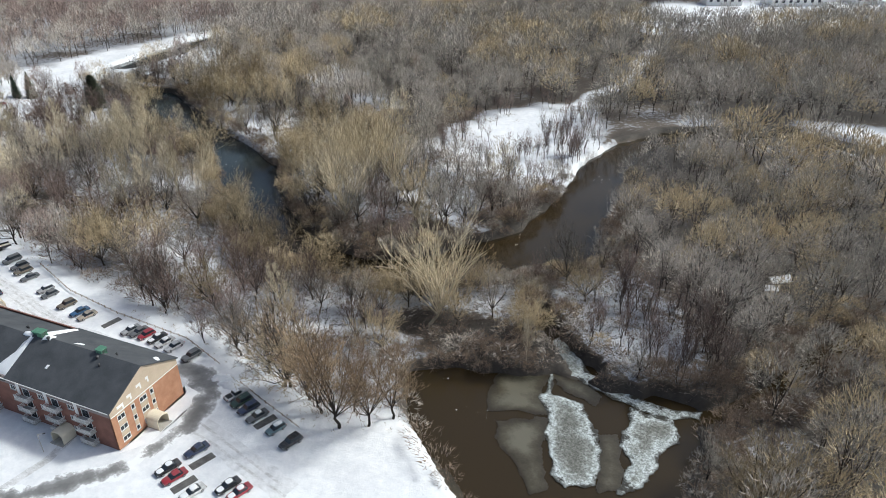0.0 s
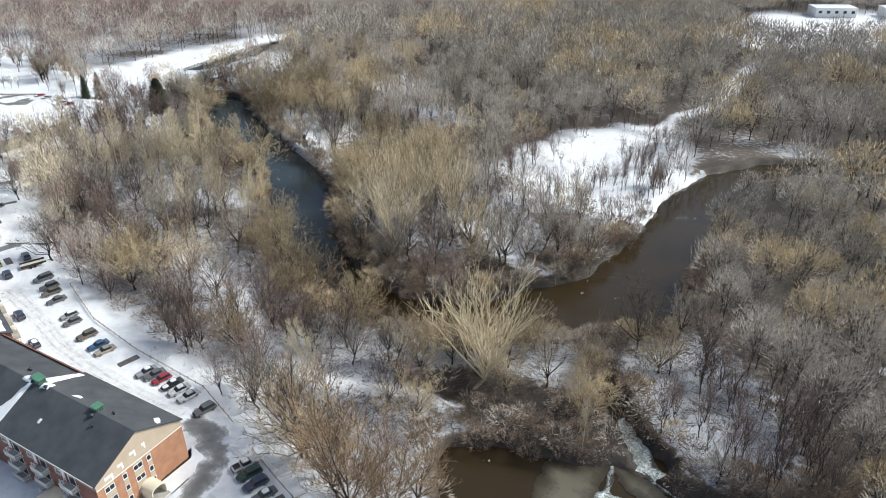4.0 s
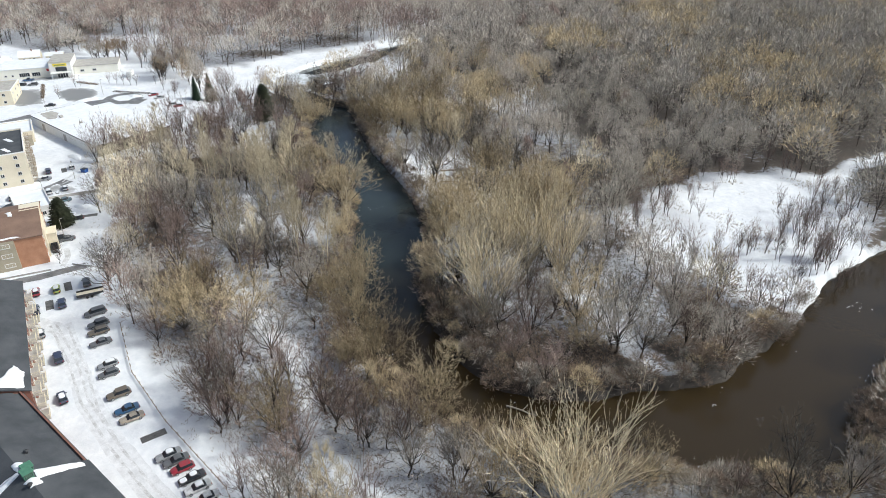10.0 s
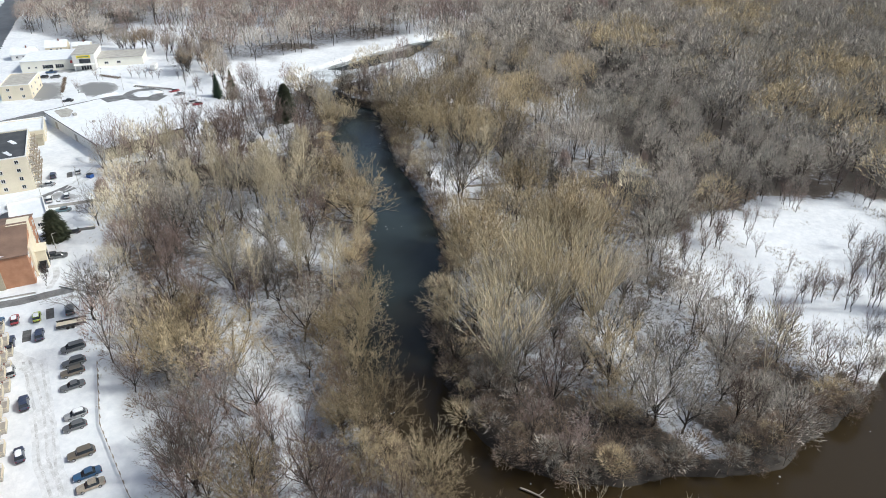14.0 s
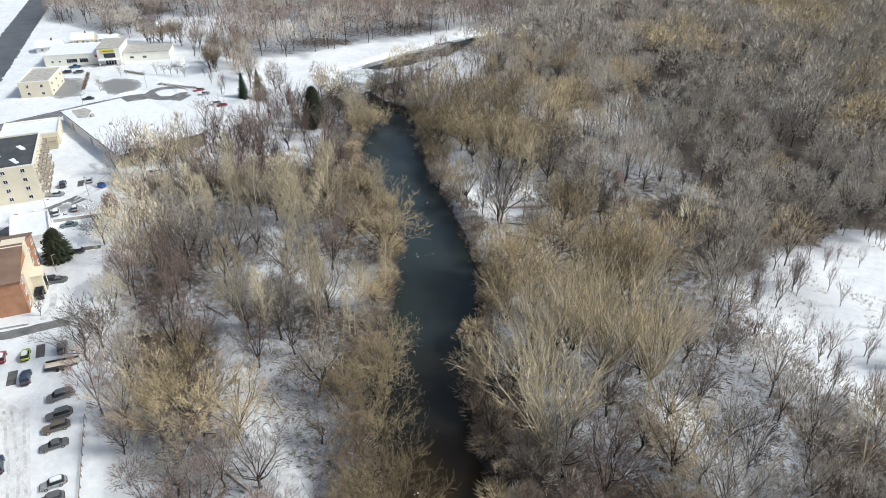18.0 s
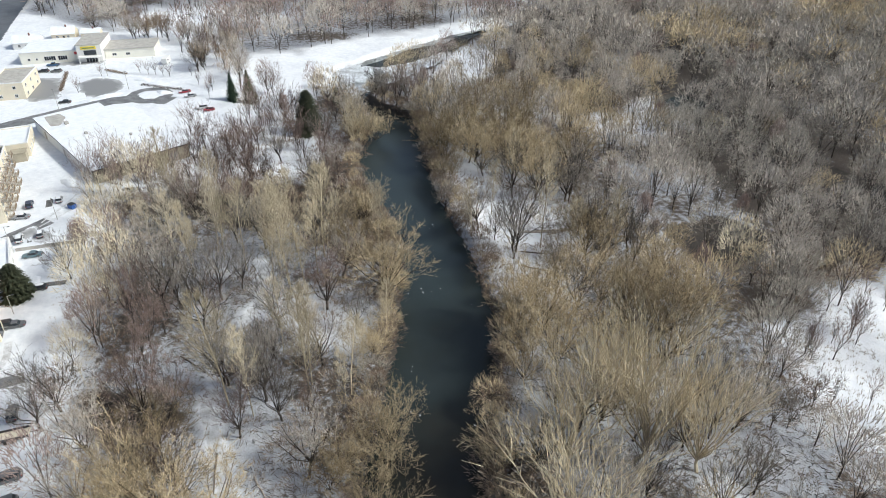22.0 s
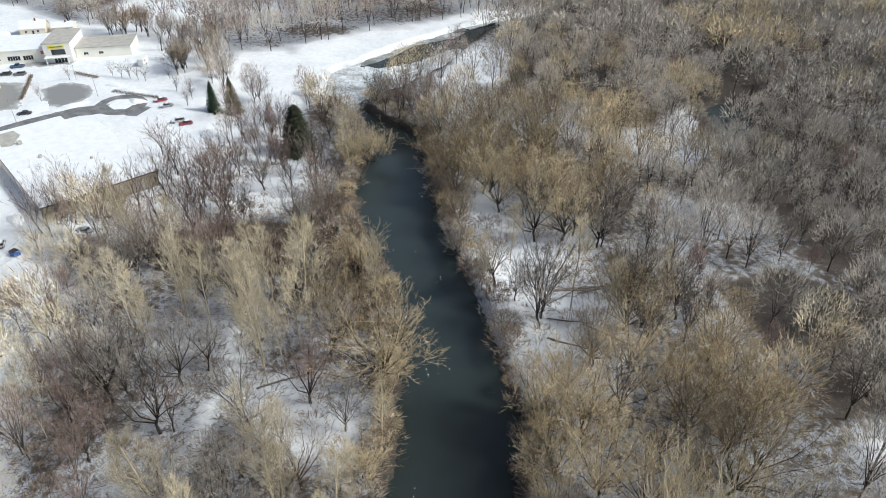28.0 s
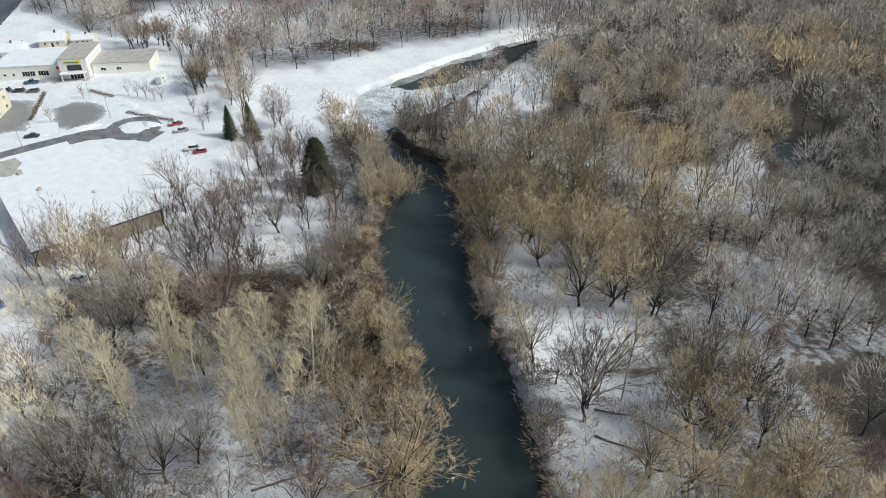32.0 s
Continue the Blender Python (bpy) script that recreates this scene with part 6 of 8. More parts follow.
part("garage", boxes((0.3, 4.2, -5.2, -0.8, -0.2, 3.0), (0.1, 4.4, -5.4, -0.6, 3.0, 3.2), bevel=0.03), M_TAN, annex, "tan lean-to garage")

# -- long warehouse with a white roof --
ware = thing("warehouse", pose(-286, 163.6, 0), "long low warehouse with a smooth snow-covered roof and tan walls", "warehouse")
WL, WW, WH = 59, 31, 4.4
wd = [(5.5, 6.4, 0.0, 2.1), (11.5, 12.5, 1.2, 2.1), (17, 18, 1.2, 2.1), (24, 27, 0.0, 3.0)]
part("east_wall", wall_panel(WW, -2.6, WH, wd), M_TAN, ware, "tan block wall").matrix_basis = pose(0, 0, 0, 0, 0, 90)
part("south_wall", wall_panel(WL, -0.4, WH, [(10, 13, 0, 3), (30, 33, 0, 3)]), M_WHITE, ware, "pale rendered wall").matrix_basis = pose(-WL, 0, 0)
part("north_wall", wall_panel(51, -0.6, WH, []), M_TAN, ware).matrix_basis = pose(0, WW, 0, 0, 0, 180)
part("west_wall", wall_panel(23, -0.4, WH, []), M_TAN, ware).matrix_basis = pose(-WL, 23, 0, 0, 0, -90)
part("west_wall", wall_panel(8, -0.4, WH, []), M_TAN, ware).matrix_basis = pose(-51, WW, 0, 0, 0, -90)
part("roof", boxes((-51, 0.25, -0.25, WW + 0.25, WH, WH + 0.32), (-WL - 0.25, -51, -0.25, 23.2, WH, WH + 0.32), bevel=0.05), M_SNOW, ware, "snow-covered flat roof")
part("eave_trim", boxes((0.25, 0.31, -0.25, WW + 0.25, WH - 0.1, WH + 0.2), (-51, 0.25, WW + 0.25, WW + 0.31, WH - 0.1, WH + 0.2), (-WL, 0.25, -0.31, -0.25, WH - 0.1, WH + 0.2)), M_DARK, ware)
for c0, c1, z0, z1 in wd:
    part("door" if z0 == 0 else "window", boxes((c0 + 0.01, c1 - 0.01, 0.08, 0.14, z0 + 0.01, z1 - 0.01)), M_CONC if z0 == 0 else M_GLASS, ware).matrix_basis = pose(0, 0, 0, 0, 0, 90)
for c0 in (10, 30):
    part("shutter", boxes((c0 + 0.01, c0 + 2.99, 0.1, 0.16, 0.01, 2.99)), M_CONC, ware).matrix_basis = pose(-WL, 0, 0)
for vx, vy, s in ((-31, 9, 0.6), (-45, 7, 0.8), (-20, 20, 0.45)):
    part("roof_unit", boxes((vx - s, vx + s, vy - 0.8 * s, vy + 0.8 * s, WH + 0.3, WH + 0.4 + s), bevel=0.05), M_CONC, ware, "grey rooftop fan unit")
snow_lump("bare_roof_patch", [(-57, 3), (-46, 2), (-45, 5), (-52, 9), (-57, 8)], lambda x, y: WH + 0.325, ware, 0.01, "bare grey roof felt", M_CONC)

# -- showroom: local x along its front, y to the back --
show = thing("showroom", pose(-433, 182, 0, 0, 0, 59), "cream car showroom with a glazed tower entrance and a yellow sign", "showroom")
sh = [(3, 4.2, 1.6, 2.6), (6.4, 7.4, 1.6, 2.6), (10, 15, 1.2, 3.2), (16, 20, 1.2, 3.2)]
part("front_wall", wall_panel(25, -0.2, 5.2, sh), M_PALE, show)
for c0, c1, z0, z1 in sh:
    window(show, pose(0, 0, 0), (c0 + c1) / 2, z0, c1 - c0, z1 - z0, max(1, round(c1 - c0)))
part("hall", boxes((0.0, 25, 0.32, 22, -0.2, 5.2)), M_PALE, show)
part("roof", boxes((-0.2, 25.0, -0.2, 22.2, 5.2, 5.5)), M_SNOW, show, "snow-covered flat roof")
part("tower", boxes((25.2, 35.8, -2.2, 18, -0.2, 7.8), bevel=0.05), M_WHITE, show, "white entrance tower")
part("tower_roof", boxes((25.0, 36.0, -2.4, 18.2, 7.8, 8.0)), M_CONC, show)
part("tower_glazing", boxes((28.2, 33.5, -2.3, -2.21, 3.3, 5.4)), M_GLASS, show)
sg = part("sign", boxes((27.2, 33.8, -2.45, -2.21, 5.9, 7.2), bevel=0.03), surface("yellow_sign", (0.78, 0.60, 0.04), (0.86, 0.70, 0.08), 0.5, 0.5), show, "yellow sign board")
part("sign_bar", boxes((27.9, 33.0, -2.5, -2.46, 6.35, 6.75)), M_GREEN, show, "dark unreadable lettering bar")
for _i in range(4):
    part("entrance_door", boxes((28.6 + 1.25 * _i, 29.6 + 1.25 * _i, -2.3, -2.21, 0.05, 2.2)), M_GLASS, show)
part("porch_roof", boxes((25.6, 35.2, -5.2, -2.22, 2.7, 2.95), bevel=0.03), M_WHITE, show)
for px in (26.2, 34.6):
    part("porch_column", boxes((px - 0.18, px + 0.18, -5.0, -4.64, -0.1, 2.7)), M_WHITE, show)
part("front_wall", wall_panel(22, -0.2, 4.2, [(3, 5, 1.3, 2.5), (9, 11, 1.3, 2.5)]), M_PALE, show).matrix_basis = pose(36.1, 1.5, 0)
for c in (4, 10):
    window(show, pose(36.1, 1.5, 0), c, 1.3, 2.0, 1.2, 2)
part("wing_body", boxes((36.1, 58.1, 1.82, 17, -0.2, 4.2)), M_PALE, show)
part("wing_roof", boxes((35.9, 58.4, 1.2, 17.3, 4.2, 4.45)), M_CONC, show, "grey flat roof with thin snow")
part("flag_panel", boxes((23.4, 24.5, -0.3, -0.02, 3.4, 4.6)), surface("red_sign", (0.5, 0.04, 0.05), (0.6, 0.08, 0.08), 0.5, 0.5), show, "small red sign panel")
store = block("shop_building", "cream cube-shaped shop with a flat roof", "shop", pose(-383, 170.5, 0, 0, 0, -30), 21, 12.5, 6.6, M_CREAM, M_CREAM, "flat", 2, M_CONC, 3, 2)


def house(x, y, turn, L, W, h, rise, wall, roof, label):
    e = thing("house", pose(x, y, 0, 0, 0, turn), label, "house")
    hs = [(L * 0.25, 1.2, 1.0), (L * 0.72, 1.2, 1.0)]
    part("wall", wall_panel(L, -0.2, h, [(c - w / 2, c + w / 2, z, z + 1.2) for c, w, z in hs]), wall, e)
    part("wall", wall_panel(L, -0.2, h, []), wall, e).matrix_basis = pose(L, W, 0, 0, 0, 180)
    for m_ in (pose(L, 0, 0, 0, 0, 90), pose(0, W, 0, 0, 0, -90)):
        part("wall", wall_panel(W, -0.2, h, []), wall, e).matrix_basis = m_
        part("gable", gable_wall(W, h, rise - 0.05), wall, e).matrix_basis = m_
    for c, w, z in hs:
        window(e, pose(0, 0, 0), c, z, w, 1.2, 2)
    part("roof", gable_roof(W, -0.4, L + 0.4, h, rise), roof, e, "snow-covered gable roof")
    part("door", boxes((L * 0.48, L * 0.48 + 0.9, -0.05, -0.004, 0, 2.0)), M_DARK, e)
    part("chimney", boxes((L * 0.6, L * 0.6 + 0.6, W * 0.4, W * 0.4 + 0.6, h + rise - 1.2, h + rise + 0.7)), M_BRICK_D, e)
    return e


house(-466, 205, 60, 11, 8, 3.2, 2.8, M_CREAM, M_SNOW, "small cream house with a snowy gable roof")
house(-459, 217, 60, 9, 7, 3.0, 1.4, M_CREAM, M_SNOW, "low cream outbuilding with a snowy roof")
house(-462, 186, 60, 12, 9, 3.2, 2.8, M_WHITE, M_SNOW, "small white house with a snowy gable roof")
house(-585, 178, 40, 12, 9, 3.4, 2.8, M_BRICK, M_SNOW, "small red-brick house with a snowy roof by the main road")
for _x, _y, _l, _w, _t in ((20, 655, 46, 22, 25), (84, 690, 60, 24, 25), (-30, 640, 30, 16, 25), (110, 655, 40, 20, 30)):
    fb = thing("warehouse", pose(_x, _y, 0, 0, 0, _t), "distant low white industrial building with a snowy roof", "warehouse")
    part("body", boxes((0, _l, 0, _w, -2.4, 5)), M_WHITE, fb)
    part("roof", boxes((-0.3, _l + 0.3, -0.3, _w + 0.3, 5, 5.3)), M_SNOW, fb)
    for _i in range(int(_l / 6)):
        part("window", boxes((2 + 6 * _i, 4.5 + 6 * _i, -0.06, -0.01, 1.2, 3.2)), M_GLASS, fb)


# ---- vehicles ----
def paint(name, col, rough=0.3):
    m, nt, b = material(name, rough)
    d = ramp(nt, noise_out(nt, 1.3, 4), [(0.42, tuple(0.55 * c + 0.05 for c in col)), (0.62, col)])
    nt.links.new(d, b.inputs["Base Color"])
    b.inputs["Coat Weight"].default_value = 0.4
    return m


PAINT = {k: paint("car_paint_" + k, c) for k, c in dict(black=(0.012, 0.012, 0.014), navy=(0.02, 0.035, 0.09), blue=(0.03, 0.11, 0.24), red=(0.36, 0.015, 0.03), silver=(0.36, 0.37, 0.38),
         grey=(0.13, 0.135, 0.14), white=(0.72, 0.72, 0.72), champagne=(0.42, 0.36, 0.28), green=(0.02, 0.06, 0.035), teal=(0.12, 0.2, 0.23), lime=(0.45, 0.55, 0.06), bronze=(0.16, 0.13, 0.09)).items()}
M_TYRE = surface("tyre_rubber", (0.012, 0.012, 0.012), (0.035, 0.034, 0.033), 4, 0.9)
M_RIM = surface("alloy_rim", (0.35, 0.35, 0.36), (0.55, 0.55, 0.56), 4, 0.35, 0.9)
M_LAMP = surface("headlamp_lens", (0.55, 0.56, 0.58), (0.75, 0.76, 0.78), 4, 0.1)
M_TAIL = surface("tail_lamp_red", (0.28, 0.01, 0.01), (0.42, 0.02, 0.02), 4, 0.2)
M_TRIM = surface("black_trim", (0.015, 0.015, 0.015), (0.04, 0.04, 0.04), 4, 0.7)

STYLE = {   # length, width, ride, belt, roof height, windscreen base/top, rear window top/base (x from front -L/2 .. L/2)
    "sedan": (4.7, 1.8, 0.24, 0.92, 1.44, -0.95, -0.25, 0.95, 1.55, 0.80, 0.98),
    "hatch": (4.2, 1.75, 0.24, 0.95, 1.5, -0.95, -0.3, 1.5, 1.85, 0.84, 0.92),
    "suv": (4.7, 1.88, 0.32, 1.08, 1.72, -0.95, -0.4, 1.75, 2.15, 0.98, 1.08),
    "van": (5.0, 1.95, 0.28, 1.1, 1.8, -1.5, -0.7, 2.1, 2.4, 1.0, 1.1),
    "pickup": (5.4, 1.95, 0.36, 1.12, 1.82, -0.95, -0.4, 0.7, 0.95, 1.04, 1.12),
}


def loft(stations):
    """Closed skin over rings of equal count."""
    bm = bmesh.new()
    rings = [[bm.verts.new(p) for p in r] for r in stations]
    n = len(rings[0])
    for a, b in zip(rings, rings[1:]):
        for i in range(n):
            bm.faces.new((a[i], a[(i + 1) % n], b[(i + 1) % n], b[i]))
    bm.faces.new(rings[0][::-1]), bm.faces.new(rings[-1])
    bmesh.ops.recalc_face_normals(bm, faces=bm.faces[:])
    return bm


def car_body(st):
    L, W, z0, belt, top, ws0, ws1, rw1, rw0, hood, deck = STYLE[st]
    w = W / 2
    rows = []
    for x, zt, k, zb in ((-L / 2, hood - 0.22, 0.78, z0 + 0.12), (-L / 2 + 0.12, hood - 0.08, 0.92, z0), (-L / 2 + 0.55, hood, 0.98, z0), (ws0, hood + 0.06, 1.0, z0), (0, belt, 1.0, z0),
                         (rw0 - 0.2, belt, 1.0, z0), (min(rw0 + 0.05, L / 2 - 0.3), deck, 0.98, z0), (L / 2 - 0.12, deck - 0.04, 0.93, z0), (L / 2, deck - 0.2, 0.82, z0 + 0.14)):
        a = w * k
        rows.append([(x, -a * 0.88, zb), (x, -a, zb + 0.2), (x, -a * 0.985, zt - 0.22), (x, -a * 0.9, zt - 0.03), (x, -a * 0.5, zt + 0.02), (x, a * 0.5, zt + 0.02), (x, a * 0.9, zt - 0.03), (x, a * 0.985, zt - 0.22), (x, a, zb + 0.2), (x, a * 0.88, zb)])
    return loft(rows)


def car_cabin(st, lower, upper, inset=0.0, x_in=0.0):
    L, W, z0, belt, top, ws0, ws1, rw1, rw0, hood, deck = STYLE[st]
    w = W / 2
    rows = []
    h = top - belt
    for f in (lower, upper):
        a, b = ws0 + (ws1 - ws0) * f + x_in, rw0 + (rw1 - rw0) * f - x_in
        k = (0.94 - 0.17 * f) * w - inset
        z = belt - 0.04 + (h + 0.04) * f
        rows.append([(a, -k * 0.8, z), (a + 0.18, -k, z), (b - 0.18, -k, z), (b, -k * 0.85, z), (b, k * 0.85, z), (b - 0.18, k, z), (a + 0.18, k, z), (a, k * 0.8, z)])
    return loft(rows)


def wheel_mesh(r, w, hub):
    bm = bmesh.new()
    bmesh.ops.create_cone(bm, segments=16, radius1=r, radius2=r, depth=w, cap_ends=True, matrix=Matrix.Rotation(radians(90), 4, 'X'))
    if not hub:
        bmesh.ops.bevel(bm, geom=[e for e in bm.edges if abs(e.verts[0].co.y - e.verts[1].co.y) < 1e-4], offset=0.03, segments=1, affect='EDGES')
    return bm


def snow_cap(st, seed):
    L, W, z0, belt, top, ws0, ws1, rw1, rw0, hood, deck = STYLE[st]
    rows = []
    for x, k in ((ws1 - 0.02, 0.25), (ws1 + 0.15, 0.62), ((ws1 + rw1) / 2, 0.68), (rw1 - 0.15, 0.62), (rw1 + 0.02, 0.25)):
        a = W / 2 * k
        t = top + 0.06 + 0.05 * noise.noise((x, seed, 0))
        rows.append([(x, -a, top - 0.01), (x, -a * 0.9, t), (x, 0, t + 0.03), (x, a * 0.9, t), (x, a, top - 0.01)])
    return loft(rows)


def hood_snow(st):
    L, W, z0, belt, top, ws0, ws1, rw1, rw0, hood, deck = STYLE[st]
    rows = []
    for x, k in ((-L / 2 + 0.2, 0.4), (-L / 2 + 0.5, 0.7), (ws0 - 0.1, 0.72), (ws0 + 0.1, 0.5)):
        a = W / 2 * k
        rows.append([(x, -a, hood - 0.02), (x, -a * 0.85, hood + 0.09), (x, a * 0.85, hood + 0.09), (x, a, hood - 0.02)])
    return loft(rows)


def car(x, y, turn, st, col, label, snow=0):
    L, W, z0, belt, top, ws0, ws1, rw1, rw0, hood, deck = STYLE[st]
    e = thing("car" if st != "pickup" else "pickup_truck", pose(x, y, 0.0, 0, 0, turn), label, "car" if st != "pickup" else "pickup truck", "cars parked in the snowy lots")
    mat = PAINT[col]
    body = shared(("body", st, col), "body", lambda: car_body(st), mat, e)
    shared(("cabin", st), "glasshouse", lambda: car_cabin(st, 0.0, 0.93), M_GLASS, e)
    shared(("roof", st, col), "roof", lambda: car_cabin(st, 0.9, 1.0, -0.02, -0.03), mat, e)
    for sx in (ws0 * 0.0 - 0.05, rw0 - 0.62):
        for s in (-1, 1):
            shared(("pillar", st, col), "pillar", lambda: boxes((-0.05, 0.05, -0.02, 0.02, 0, (top - belt) * 0.95)), mat, e, pose(sx, s * W / 2 * 0.875, belt - 0.04, s * 10))
    r = 0.36 if st in ("suv", "pickup") else 0.32
    for fx in (-L / 2 + 0.88, L / 2 - 0.95):
        for s in (-1, 1):
            wh = shared(("tyre", r), "wheel", lambda: wheel_mesh(r, 0.22, False), M_TYRE, e, pose(fx, s * (W / 2 - 0.08), r))
            shared(("rim", r), "rim", lambda: wheel_mesh(r * 0.62, 0.24, True), M_RIM, wh)
    for s in (-1, 1):
        shared(("lamp",), "headlight", lambda: boxes((-0.09, 0.05, -0.2, 0.2, -0.08, 0.07), bevel=0.03), M_LAMP, e, pose(-L / 2 + 0.09, s * W * 0.33, hood - 0.24))
        shared(("tail",), "tail_light", lambda: boxes((-0.05, 0.06, -0.15, 0.15, -0.1, 0.1), bevel=0.03), M_TAIL, e, pose(L / 2 - 0.06, s * W * 0.36, deck - 0.26))
        shared(("mirror", col), "mirror", lambda: boxes((-0.08, 0.06, -0.12, 0.12, -0.07, 0.08), bevel=0.03), mat, e, pose(ws0 + 0.35, s * (W / 2 + 0.06), belt + 0.02))
    for fx, nm in ((-L / 2 - 0.02, "front_bumper"), (L / 2 + 0.02, "rear_bumper")):
        shared(("bumper", st), nm, lambda: boxes((-0.08, 0.08, -W * 0.42, W * 0.42, 0, 0.2), bevel=0.05), M_TRIM, e, pose(fx, 0, z0 + 0.1))
    if st == "pickup":
        part("cargo_bed", boxes((1.15, L / 2 - 0.25, -W * 0.36, W * 0.36, 1.115, 1.15)), M_TRIM, e, "black cargo bed cover")
    if snow:
        shared(("snowcap", st), "roof_snow", lambda: snow_cap(st, 1.0), M_SNOW, e, None, "snow lying on the roof")
        if snow > 1:
            shared(("snowhood", st), "hood_snow", lambda: hood_snow(st), M_SNOW, e, None, "snow lying on the bonnet")
    return e


V, VF = 68.0, 76.0
